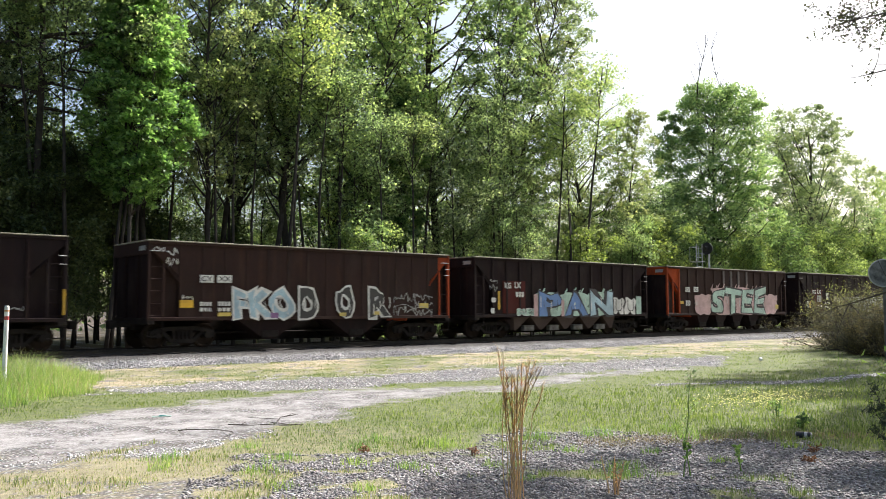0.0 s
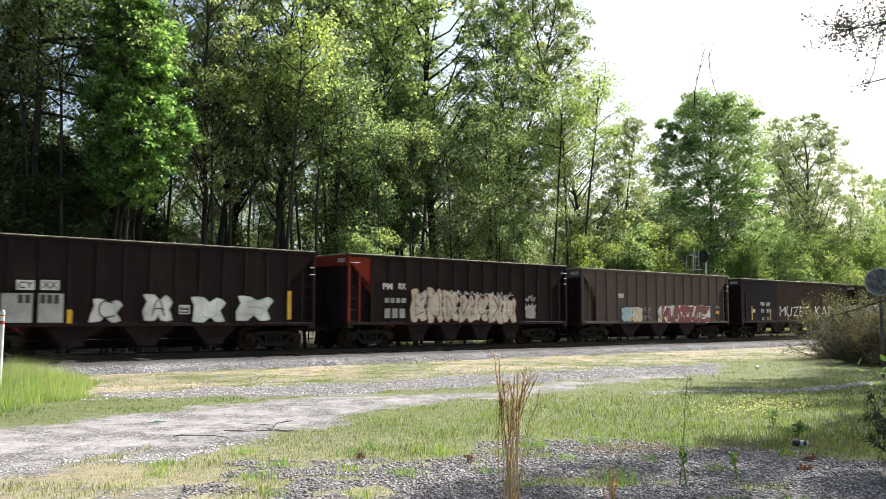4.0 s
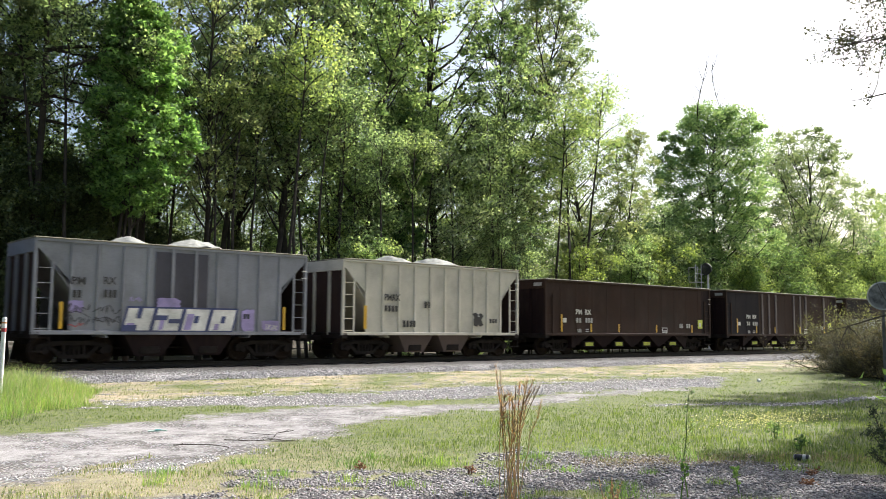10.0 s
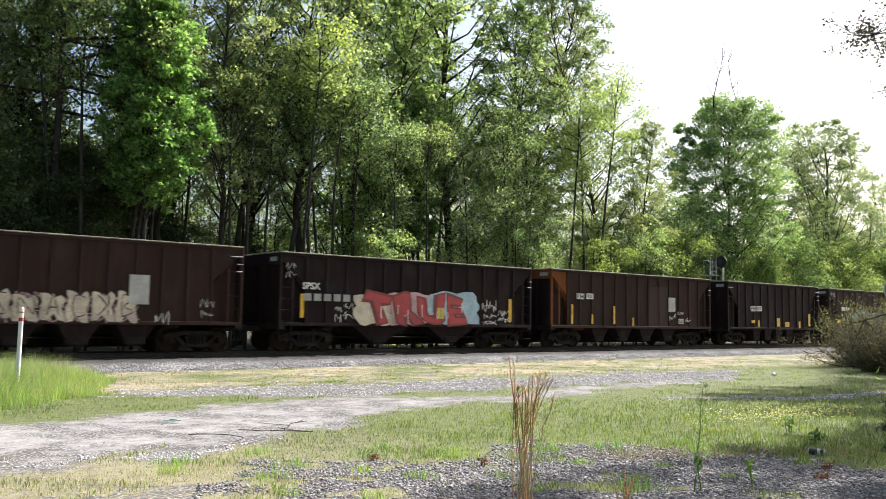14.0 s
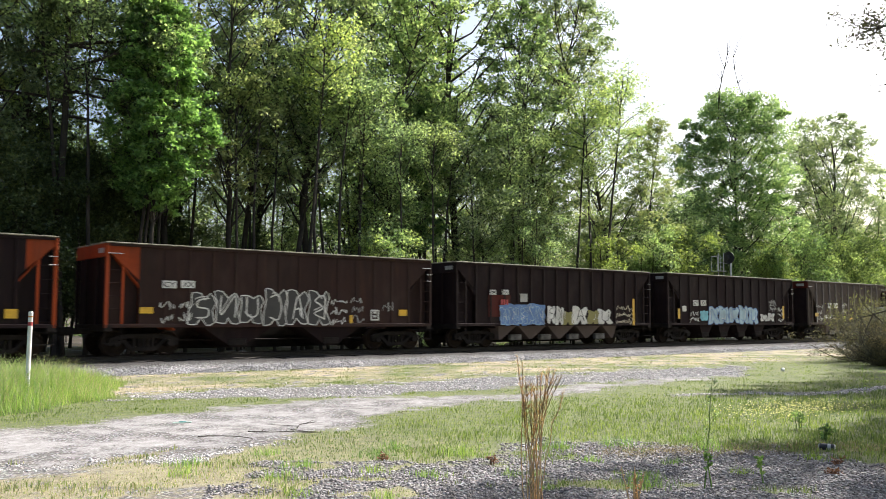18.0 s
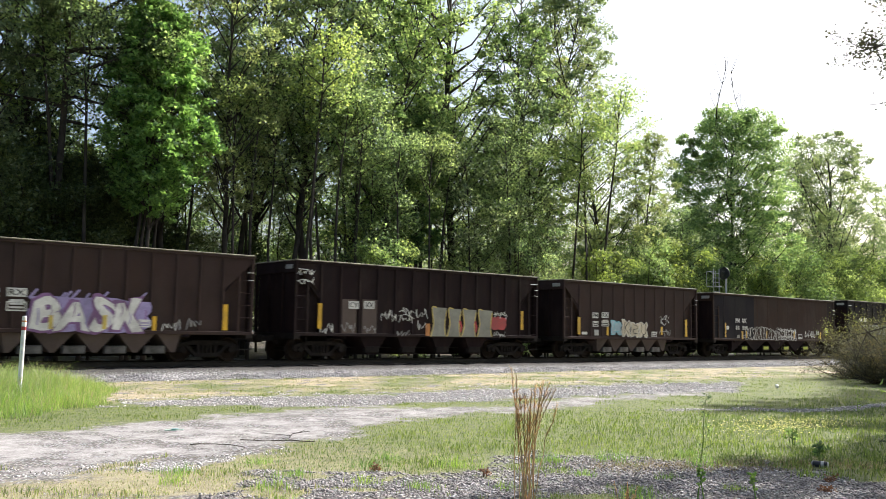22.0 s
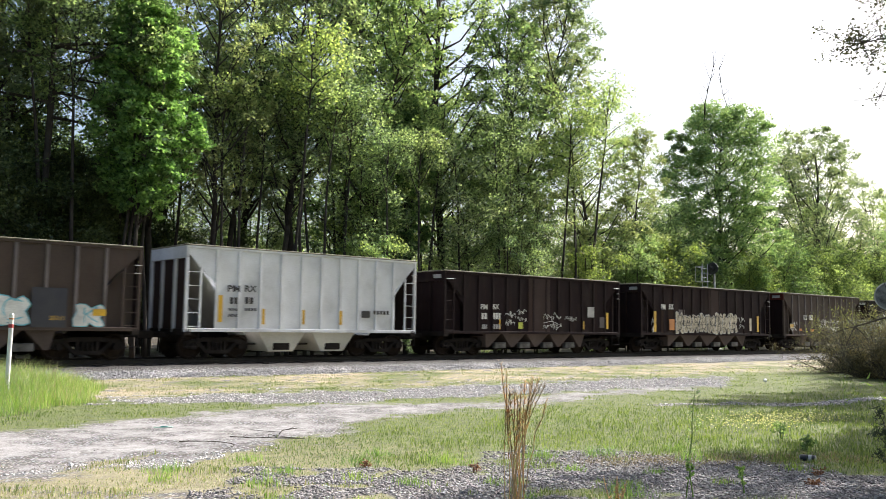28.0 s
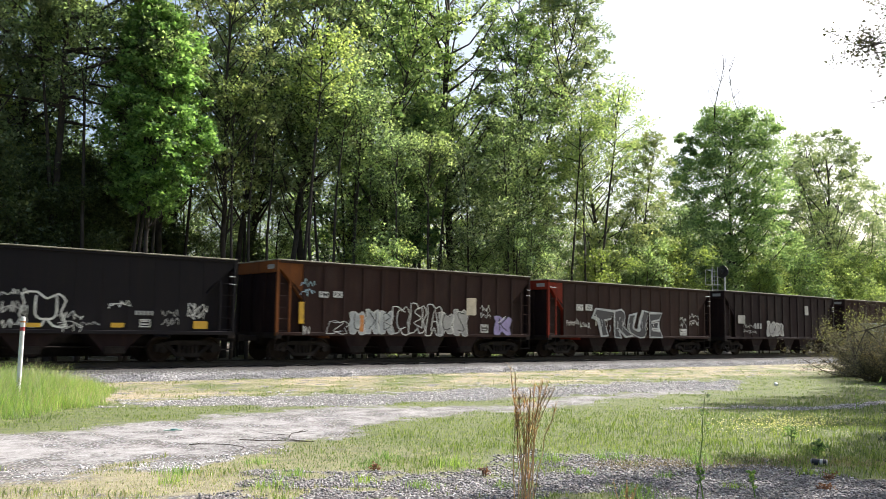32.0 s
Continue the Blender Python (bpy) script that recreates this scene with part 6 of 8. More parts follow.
scribble(14, -3.01, -2.13, 1.22, 1.90, "black")
scribble(14, -1.90, -1.45, 1.98, 2.20, "violet")
cloud(14, -0.95, -0.12, 1.80, 2.16, "violet")
scribble(14, -0.95, -0.20, 1.95, 2.26, "violet")
cloud(14, 2.15, 2.66, 1.08, 1.84, "violet")
bars(14, 2.22, 2.48, 1.50, 1.68, "black", 2)
cloud(14, 2.95, 3.66, 1.10, 1.46, "violet")
throw_up(14, 3.10, 3.60, 1.10, 1.36, 2, "white", "violet")
patch(14, -4.02, -3.92, 1.12, 1.95, "reflector")
patch(14, 3.80, 3.90, 1.12, 1.95, "reflector")
letters(15, -2.84, -2.04, 2.33, 2.59, "PMRX", "black")
bars(15, -2.83, -2.12, 1.89, 2.13, "black", 4)
bars(15, -1.89, -1.18, 1.27, 1.54, "black", 4)
bars(15, -0.76, -0.41, 2.07, 2.34, "black", 2)
throw_up(15, 2.02, 2.58, 1.30, 1.94, 1, "black", "black")
bars(15, 2.97, 3.47, 1.48, 1.67, "black", 3)
patch(15, -3.84, -3.69, 1.19, 2.10, "reflector")
plate(19, -4.92, -4.47, 2.31, 2.60, "PM")
plate(19, -4.27, -3.83, 2.32, 2.61, "RX")
scribble(19, -5.05, -4.40, 0.98, 1.86, "white")
scribble(19, -4.29, -3.76, 0.98, 1.83, "white")
scribble(19, -3.60, -2.88, 0.98, 1.71, "white")
throw_up(19, -2.58, 2.72, 0.98, 2.06, 7, "cream", "black")
scribble(19, -2.28, 2.72, 0.98, 1.94, "pink")
patch(19, 2.37, 3.02, 1.60, 2.56, "silver")
scribble(19, 3.27, 3.72, 0.98, 1.48, "white")
scribble(19, 4.79, 5.29, 1.11, 1.89, "grey")
patch(19, -5.61, -5.25, 2.07, 2.55, "grey")
letters(20, -5.54, -4.78, 2.30, 2.56, "SPSX", "white")
bars(20, -5.47, -3.32, 1.88, 2.15, "grey", 5)
patch(20, -5.62, -5.46, 1.25, 2.13, "reflector")
panel(20, -4.60, -3.88, 2.20, 2.61, "navy")
cloud(20, -3.28, -1.27, 0.99, 2.21, "cream")
cloud(20, -1.69, 0.64, 1.01, 2.32, "pink")
cloud(20, 0.38, 3.26, 1.04, 2.41, "pale_blue")
piece(20, -2.70, 2.39, 1.02, 2.22, "TRUE", "red", "maroon", "none")
scribble(20, -4.13, -3.82, 1.08, 1.78, "white")
scribble(20, -3.70, -3.28, 1.20, 1.88, "white")
scribble(20, 3.44, 4.30, 1.62, 2.18, "white")
scribble(20, 3.46, 4.28, 0.98, 1.58, "white")
scribble(20, 4.37, 5.11, 1.13, 1.74, "white")
patch(20, 5.01, 5.21, 1.20, 2.20, "reflector")
patch(20, 0.91, 1.27, 1.28, 1.74, "yellow")
scribble(20, -6.25, -5.83, 2.68, 3.32, "grey")
plate(21, -4.76, -4.22, 2.33, 2.60, "PM")
plate(21, -4.05, -3.55, 2.35, 2.62, "RX")
patch(21, -5.14, -5.01, 1.15, 2.07, "reflector")
patch(21, -3.68, -3.55, 1.16, 1.61, "reflector")
patch(21, -2.03, -1.89, 1.16, 2.04, "reflector")
patch(21, -0.53, -0.39, 1.08, 1.49, "reflector")
panel(21, 0.82, 2.53, 1.03, 3.13, "greybrown")
patch(21, 2.54, 3.14, 1.84, 2.60, "silver")
scribble(21, 2.59, 3.18, 1.37, 1.79, "white")
scribble(21, 3.39, 3.88, 1.68, 1.99, "white")
label_box(21, 3.40, 3.88, 1.22, 1.48, 2)
scribble(21, 4.07, 4.53, 1.23, 1.56, "white")
plate(22, -2.92, -2.37, 2.01, 2.32, "PM")
plate(22, -2.27, -1.71, 2.03, 2.34, "RX")
patch(22, -2.83, -2.46, 1.31, 1.48, "reflector")
patch(22, -2.14, -1.95, 1.09, 1.48, "reflector")
patch(22, 0.03, 0.38, 1.13, 1.63, "reflector")
patch(22, 0.99, 1.50, 1.11, 1.41, "reflector")
patch(22, 2.65, 2.86, 1.06, 1.46, "reflector")
patch(22, 3.85, 4.11, 1.17, 1.94, "reflector")
plate(23, -4.83, -4.31, 2.26, 2.49, "CY")
plate(23, -4.19, -3.68, 2.28, 2.52, "XX")
patch(23, -5.50, -5.05, 1.39, 1.64, "reflector")
scribble(23, -4.84, -4.36, 1.41, 1.97, "grey")
scribble(23, -4.16, -3.51, 1.01, 1.82, "white")
piece(23, -3.48, 0.79, 0.98, 2.17, "BALSE", "sky", "navy", "sky")
piece(23, 0.96, 5.46, 0.98, 2.26, "JELOUS", "mist", "black", "none")
patch(23, -3.26, -2.81, 1.18, 1.33, "yellow")
patch(23, -1.20, -0.67, 1.19, 1.33, "yellow")
patch(23, 4.91, 5.26, 1.42, 1.85, "reflector")
label_box(23, 3.55, 3.86, 1.15, 1.40, 2)
scribble(23, -6.40, -5.73, 3.05, 3.51, "grey")
plate(24, -4.71, -4.33, 2.40, 2.66, "PM")
plate(24, -4.13, -3.73, 2.42, 2.68, "RX")
patch(24, -5.49, -5.16, 1.36, 1.60, "reflector")
scribble(24, -5.54, -4.98, 1.17, 1.79, "white")
scribble(24, -4.89, -4.25, 1.41, 1.87, "white")
patch(24, -3.87, -3.64, 1.43, 1.59, "white")
cloud(24, -3.29, -2.20, 0.99, 1.60, "teal")
piece(24, -3.08, 2.15, 1.01, 2.36, "MERZ", "teal", "black", "teal")
patch(24, 2.56, 3.19, 1.86, 2.61, "silver")
patch(24, 4.90, 5.25, 1.23, 1.51, "reflector")
patch(24, 0.75, 1.30, 1.08, 1.28, "yellow")
patch(24, -3.21, -2.81, 1.07, 1.24, "yellow")
patch(24, 3.40, 3.82, 1.26, 1.49, "white")
plate(25, -4.75, -4.27, 2.24, 2.49, "CY")
plate(25, -4.11, -3.63, 2.26, 2.51, "XX")
patch(25, -5.48, -5.04, 1.40, 1.61, "reflector")
scribble(25, -4.82, -4.31, 1.08, 1.85, "white")
scribble(25, -4.18, -3.67, 1.08, 1.86, "white")
throw_up(25, -3.78, 1.71, 0.98, 2.32, 6, "black", "white")
scribble(25, 1.74, 2.43, 0.98, 2.09, "white")
scribble(25, 2.61, 3.22, 1.07, 2.11, "grey")
patch(25, 4.90, 5.30, 1.37, 1.61, "reflector")
label_box(25, 3.54, 3.93, 1.18, 1.60, 2)
scribble(25, 4.10, 4.61, 1.49, 1.96, "grey")
patch(25, 2.57, 2.72, 1.07, 1.38, "reflector")
plate(26, -4.68, -4.30, 2.31, 2.52, "PM")
panel(26, -4.72, -3.40, 1.35, 2.30, "red")
plate(26, -3.93, -3.54, 2.33, 2.54, "RX")
bars(26, -4.01, -3.54, 1.88, 2.11, "red", 3)
patch(26, -2.83, -2.38, 2.02, 2.39, "silver")
cloud(26, -4.08, -2.75, 0.98, 1.92, "blue")
cloud(26, -2.94, -1.22, 0.98, 1.95, "blue")
throw_up(26, -4.03, -1.26, 0.98, 1.94, 5, "blue", "pale_blue")
throw_up(26, -1.08, 0.02, 0.98, 2.03, 2, "white", "grey")
throw_up(26, -0.11, 0.72, 0.98, 1.81, 1, "olive", "olive")
throw_up(26, 0.60, 1.72, 0.98, 1.88, 1, "white", "grey")
throw_up(26, 1.70, 2.52, 0.98, 1.84, 1, "olive", "olive")
throw_up(26, 2.46, 3.47, 0.98, 1.85, 1, "white", "grey")
scribble(26, 3.75, 5.15, 0.98, 1.97, "cream")
patch(26, 5.06, 5.22, 0.95, 2.28, "reflector")
plate(27, -4.13, -3.63, 2.00, 2.29, "CY")
plate(27, -3.43, -2.92, 2.01, 2.30, "XX")
patch(27, -5.52, -5.33, 1.29, 1.83, "reflector")
patch(27, -5.12, -4.75, 1.68, 1.98, "white")
scribble(27, -4.45, -3.62, 1.08, 1.73, "white")
cloud(27, -3.49, -2.72, 1.19, 1.74, "sky")
throw_up(27, -2.66, 2.30, 0.98, 2.19, 5, "pale_blue", "blue")
throw_up(27, 2.59, 4.13, 1.12, 1.69, 2, "white", "black")
scribble(27, 3.54, 4.32, 1.69, 2.49, "white")
scribble(27, 4.51, 5.16, 1.07, 2.08, "white")
patch(27, 5.03, 5.21, 1.32, 2.08, "reflector")
plate(28, -2.87, -2.39, 2.00, 2.32, "PM")
plate(28, -2.09, -1.59, 2.02, 2.35, "RX")
patch(28, -4.55, -4.14, 1.46, 1.70, "reflector")
scribble(28, -4.39, -3.53, 1.12, 2.30, "white")
scribble(28, -3.36, -1.89, 1.27, 1.67, "white")
scribble(28, -1.03, -0.37, 1.57, 2.41, "white")
patch(28, -0.83, -0.56, 1.15, 1.50, "lime")
tag_word(28, 1.95, 3.05, 1.62, 2.24, "H2O", "white")
patch(28, 3.70, 4.09, 1.44, 1.69, "reflector")
patch(28, -1.94, -1.49, 1.24, 1.36, "reflector")
patch(28, 0.02, 0.50, 1.26, 1.39, "reflector")
patch(28, 2.11, 2.62, 1.22, 1.35, "reflector")
label_box(28, 1.14, 1.56, 1.12, 1.38, 2)
patch(28, 3.17, 3.56, 1.18, 1.52, "silver")
plate(29, -4.48, -4.08, 2.32, 2.59, "PM")
plate(29, -3.88, -3.50, 2.35, 2.62, "RX")
scribble(29, -3.19, -2.48, 2.13, 2.77, "white")
scribble(29, -2.36, -1.58, 1.98, 2.75, "white")
scribble(29, -1.53, -0.69, 2.01, 2.66, "white")
scribble(29, -4.66, -4.02, 1.21, 1.99, "white")
scribble(29, -3.95, -3.36, 1.39, 1.84, "white")
throw_up(29, -2.96, 0.02, 0.98, 1.96, 4, "none", "white")
throw_up(29, 0.19, 3.26, 0.98, 2.00, 4, "none", "white")
patch(29, 2.80, 3.44, 1.94, 2.55, "cream")
scribble(29, 3.64, 4.20, 2.07, 2.63, "white")
scribble(29, 4.33, 4.96, 2.20, 2.66, "white")
patch(29, -5.25, -4.83, 1.36, 1.59, "reflector")
patch(29, -2.97, -2.45, 1.05, 1.20, "reflector")
patch(29, -1.19, -0.78, 1.07, 1.22, "reflector")
patch(29, 1.09, 1.54, 1.08, 1.22, "reflector")
patch(29, 2.80, 3.21, 1.09, 1.21, "reflector")
patch(29, 5.10, 5.50, 1.45, 1.69, "reflector")
label_box(29, 3.68, 4.18, 1.10, 1.41, 2)
plate(30, -3.43, -2.92, 1.99, 2.24, "PM")
plate(30, -2.71, -2.16, 2.01, 2.27, "RX")
label_box(30, -3.42, -2.91, 1.57, 1.85, 2)
label_box(30, -2.70, -2.15, 1.58, 1.87, 3)
patch(30, -4.36, -4.22, 1.09, 1.94, "reflector")
patch(30, -3.47, -3.00, 1.11, 1.50, "silver")
piece(30, -1.99, 1.55, 0.98, 2.06, "BASK", "white", "purple", "violet")
patch(30, -1.50, -1.37, 1.07, 1.48, "yellow")
patch(30, 0.10, 0.24, 1.09, 1.52, "yellow")
patch(30, 1.70, 1.83, 1.06, 1.52, "reflector")
patch(30, 4.16, 4.34, 1.10, 1.99, "reflector")
scribble(30, 2.03, 2.64, 1.02, 1.45, "white")
scribble(30, 2.86, 3.36, 1.10, 1.54, "grey")
label_box(30, 1.24, 1.64, 1.16, 1.41, 2)
plate(31, -4.00, -3.54, 2.00, 2.29, "CY")
plate(31, -3.30, -2.80, 2.02, 2.32, "XX")
panel(31, -4.35, -3.62, 0.98, 2.36, "taupe")
panel(31, -3.34, -2.57, 1.00, 2.38, "taupe")
scribble(31, -4.30, -3.66, 1.06, 1.62, "grey")
scribble(31, -3.30, -2.70, 1.08, 1.40, "grey")
patch(31, -5.36, -5.19, 1.21, 2.16, "reflector")
scribble(31, -2.47, -1.74, 1.51, 2.07, "white")
scribble(31, -1.59, -0.84, 1.49, 2.14, "white")
scribble(31, -0.72, -0.13, 1.24, 2.12, "white")
for i, (x, w, z) in enumerate(((0.10, 0.78, 2.16), (0.98, 0.70, 2.13), (1.78, 0.76, 2.12), (2.66, 0.82, 2.12))):
    part("graffiti", flat_mesh("graffiti", [[(x - 0.08, 0.98), (x + w, 0.98), (x + w - 0.06, 1.45), (x + w + 0.02, z), (x, z + 0.03), (x + 0.08, 1.5)]], 31, INK["dull"], 1.5), None, BY_NUMBER[31], "dull silver sprayed letter")
    stroke(31, curve_through([(x - 0.04, 0.98), (x + 0.10, 1.5), (x + 0.01, z), (x + 0.25, z + 0.01)], 4), 0.05, INK["yellow"], 3, "yellow sprayed outline")
    stroke(31, curve_through([(x + w - 0.02, 1.0), (x + w - 0.10, 1.42), (x + w, z - 0.1)], 4), 0.045, INK["yellow"], 4, "yellow sprayed outline")
    if i in (1, 2):
        stroke(31, curve_through([(x + w - 0.02, 1.2), (x + w + 0.02, 1.4), (x + w - 0.06, 1.62)], 3), 0.11, INK["red"], 5, "red sprayed fill")
patch(31, -0.22, 0.0, 1.0, 1.5, "orange")
scribble(31, 3.55, 4.25, 0.98, 1.28, "silver")
cloud(31, 3.41, 4.34, 1.30, 1.87, "red")
scribble(31, 3.57, 4.36, 1.78, 2.16, "white")
patch(31, 5.23, 5.38, 1.32, 2.17, "reflector")
scribble(31, -6.28, -5.57, 2.83, 3.43, "white")
scribble(31, -5.29, -4.68, 1.01, 1.46, "white")
scribble(31, -1.65, -1.04, 0.98, 1.23, "grey")
plate(32, -3.36, -2.94, 1.96, 2.23, "PM")
plate(32, -2.68, -2.16, 1.99, 2.26, "RX")
label_box(32, -3.34, -2.92, 1.55, 1.81, 2)
label_box(32, -2.68, -2.14, 1.57, 1.84, 3)
patch(32, -4.43, -4.23, 1.16, 1.98, "reflector")
patch(32, -2.29, -2.15, 1.13, 1.55, "reflector")
patch(32, 2.07, 2.21, 1.20, 1.62, "reflector")
patch(32, 4.20, 4.39, 1.13, 2.04, "reflector")
throw_up(32, -1.97, -1.11, 1.13, 1.98, 1, "pale_blue", "sky")
throw_up(32, -1.10, 0.97, 1.03, 1.97, 3, "cream", "white")
scribble(32, 2.05, 2.76, 1.69, 2.30, "white")
scribble(32, 1.95, 2.90, 1.15, 1.61, "grey")
label_box(32, 1.27, 1.72, 1.11, 1.36, 2)
patch(32, -3.22, -2.90, 1.12, 1.40, "silver")
patch(32, -4.14, -3.75, 1.16, 1.29, "white")
throw_up(33, -3.77, 1.99, 0.98, 1.79, 10, "none", "white")
scribble(33, 0.00, 1.98, 1.03, 1.76, "white")
scribble(33, 3.00, 4.32, 1.16, 1.68, "white")
patch(33, -4.18, -4.02, 1.05, 1.49, "reflector")
letters(34, -4.85, -4.42, 2.32, 2.59, "PM", "white")
letters(34, -4.17, -3.69, 2.34, 2.61, "RX", "white")
bars(34, -4.84, -3.68, 1.97, 2.15, "grey", 4)
patch(34, -5.50, -5.11, 1.40, 1.62, "reflector")
throw_up(34, -4.72, -3.24, 0.98, 1.60, 2, "grey", "white")
throw_up(34, -3.33, 0.07, 0.99, 2.16, 4, "cream", "grey")
throw_up(34, -0.11, 4.74, 1.02, 2.17, 7, "grey", "white")
scribble(34, 0.06, 4.55, 1.10, 2.09, "white")
patch(34, 4.74, 5.21, 1.18, 1.51, "reflector")
patch(34, 4.80, 5.30, 1.24, 1.48, "reflector")
scribble(34, 2.52, 2.82, 1.70, 2.28, "cream")
patch(34, -0.02, 0.39, 1.11, 1.26, "yellow")
letters(35, -4.66, -4.22, 2.29, 2.60, "PM", "white")
letters(35, -3.99, -3.53, 2.31, 2.62, "RX", "white")
bars(35, -4.60, -3.54, 1.89, 2.14, "grey", 4)
throw_up(35, -3.92, -2.45, 0.98, 1.97, 2, "pink", "white")
throw_up(35, -2.40, 3.54, 0.98, 2.11, 7, "yellow", "green")
scribble(35, -2.40, 3.53, 1.00, 2.00, "yellow")
scribble(35, 3.53, 4.02, 1.14, 1.73, "grey")
scribble(35, 4.17, 4.74, 1.62, 2.22, "white")
label_box(35, 3.53, 3.95, 1.19, 1.61, 2)
scribble(35, -5.37, -5.01, 2.16, 2.67, "white")
patch(35, 4.27, 4.74, 1.43, 1.62, "reflector")
plate(36, -4.65, -4.17, 2.24, 2.58, "PM")
plate(36, -3.97, -3.49, 2.25, 2.60, "RX")
panel(36, -4.53, -3.21, 1.41, 2.17, "red")
patch(36, -5.19, -4.96, 1.32, 1.83, "reflector")
patch(36, -2.71, -2.38, 1.96, 2.42, "silver")
cloud(36, -2.30, -0.58, 1.00, 1.90, "white")
throw_up(36, -2.29, 2.40, 1.01, 2.12, 5, "cream", "grey")
patch(36, 2.90, 3.23, 1.41, 1.78, "reflector")
scribble(36, 3.73, 5.14, 1.12, 1.92, "white")
scribble(36, 1.94, 2.90, 1.83, 2.26, "grey")
patch(37, -4.30, -3.73, 1.72, 2.01, "reflector")
bars(37, -3.48, -2.31, 2.12, 2.44, "grey", 3)
bars(37, -3.50, -2.33, 1.71, 1.96, "grey", 3)
scribble(37, -0.09, 1.16, 1.52, 2.35, "white")
patch(37, -4.04, -3.17, 1.19, 1.32, "reflector")
letters(38, -2.82, -2.01, 1.99, 2.22, "PMRX", "white")
bars(38, -2.80, -1.99, 1.57, 1.84, "white", 5)
patch(38, -2.82, -1.93, 1.10, 1.42, "black")
patch(38, -2.62, -2.19, 1.37, 1.48, "reflector")
patch(38, -4.17, -3.74, 1.50, 1.68, "reflector")
scribble(38, -4.18, -3.25, 1.15, 1.86, "grey")
panel(38, -1.69, -1.21, 1.83, 2.30, "silver")
throw_up(38, -0.72, 0.20, 1.01, 2.23, 1, "white", "sky")
throw_up(38, 1.23, 2.31, 1.07, 2.16, 1, "white", "sky")
throw_up(38, 3.57, 4.49, 1.05, 1.88, 1, "white", "sky")
patch(38, 0.37, 1.07, 1.02, 2.28, "navy")
patch(38, 2.27, 3.30, 1.04, 2.25, "navy")
patch(38, -0.64, -0.12, 1.20, 1.35, "reflector")
patch(38, 2.81, 3.25, 1.26, 1.40, "reflector")
patch(38, 4.09, 4.50, 1.42, 1.63, "reflector")
label_box(38, 1.52, 1.85, 1.11, 1.38, 2)
letters(39, -3.44, -2.96, 2.34, 2.57, "PM", "black")
letters(39, -2.78, -2.32, 2.36, 2.59, "RX", "black")
bars(39, -3.34, -3.00, 1.92, 2.15, "black", 2)
bars(39, -2.76, -2.39, 1.94, 2.17, "black", 2)
bars(39, -3.39, -3.02, 1.68, 1.77, "black", 4)
bars(39, -2.75, -2.28, 1.69, 1.79, "black", 4)
bars(39, -3.38, -3.01, 1.47, 1.57, "black", 4)
patch(39, 2.24, 2.66, 1.53, 1.80, "black")
bars(39, 2.81, 3.61, 1.67, 1.82, "black", 5)
patch(39, -2.07, -1.96, 1.22, 1.78, "reflector")
patch(39, -0.41, -0.30, 1.24, 1.78, "reflector")
patch(39, 1.23, 1.35, 1.24, 1.78, "reflector")
patch(39, -3.77, -3.61, 1.28, 2.21, "reflector")
letters(40, -3.78, -3.38, 2.01, 2.24, "PM", "white")
letters(40, -3.05, -2.69, 2.03, 2.26, "RX", "white")
bars(40, -3.73, -3.37, 1.58, 1.85, "white", 2)
bars(40, -3.03, -2.55, 1.59, 1.87, "white", 3)
bars(40, -3.69, -3.38, 1.16, 1.35, "grey", 3)
bars(40, -3.01, -2.56, 1.17, 1.36, "grey", 3)
scribble(40, -2.26, -1.63, 1.27, 2.04, "white")
scribble(40, -1.52, -0.92, 1.50, 2.13, "white")
patch(40, -1.45, -1.17, 1.18, 1.47, "lime")
panel(40, -0.76, 0.69, 0.98, 3.53, "greybrown")
scribble(40, 0.19, 1.46, 1.13, 1.99, "white")
scribble(40, 1.67, 2.56, 1.56, 1.84, "grey")
patch(40, 3.34, 3.83, 1.78, 2.29, "silver")
patch(40, 4.76, 4.92, 1.22, 2.04, "reflector")
patch(40, 3.00, 3.09, 1.20, 1.58, "reflector")
patch(40, -2.66, -2.58, 1.15, 1.59, "reflector")
panel(40, 4.30, 4.77, 1.28, 1.80, "silver")
letters(41, -4.75, -4.37, 2.31, 2.59, "PM", "white")
letters(41, -4.04, -3.63, 2.33, 2.61, "RX", "white")
panel(41, -4.71, -4.43, 1.05, 2.27, "redbrown")
panel(41, -4.05, -3.49, 0.98, 2.29, "redbrown")
patch(41, -4.02, -3.55, 1.21, 1.81, "orange")
throw_up(41, -3.43, 2.72, 1.01, 2.34, 8, "cream", "white")
scribble(41, -3.24, 2.55, 1.08, 2.22, "black")
scribble(41, 2.88, 3.47, 1.34, 2.07, "white")
patch(41, -5.38, -5.18, 1.11, 2.20, "reflector")
patch(41, 4.88, 5.10, 1.18, 2.11, "reflector")
patch(41, 4.03, 4.28, 1.23, 1.97, "cream")
panel(41, -0.20, 0.92, 1.20, 3.53, "greybrown")
scribble(41, -5.61, -5.25, 1.05, 1.99, "white")
panel(41, -3.10, -2.54, 1.83, 2.34, "silver")
plate(42, -2.83, -2.37, 2.00, 2.28, "PM")
plate(42, -2.12, -1.60, 2.02, 2.30, "RX")
patch(42, -4.56, -4.13, 1.44, 1.69, "reflector")
scribble(42, -4.61, -3.73, 1.21, 1.89, "white")
patch(42, -0.79, -0.49, 1.14, 1.45, "lime")
patch(42, -1.94, -1.53, 1.23, 1.39, "orange")
scribble(42, -0.81, 0.77, 1.35, 2.12, "white")
scribble(42, 0.88, 2.86, 1.30, 2.12, "white")
patch(42, 3.25, 3.71, 1.72, 2.21, "silver")
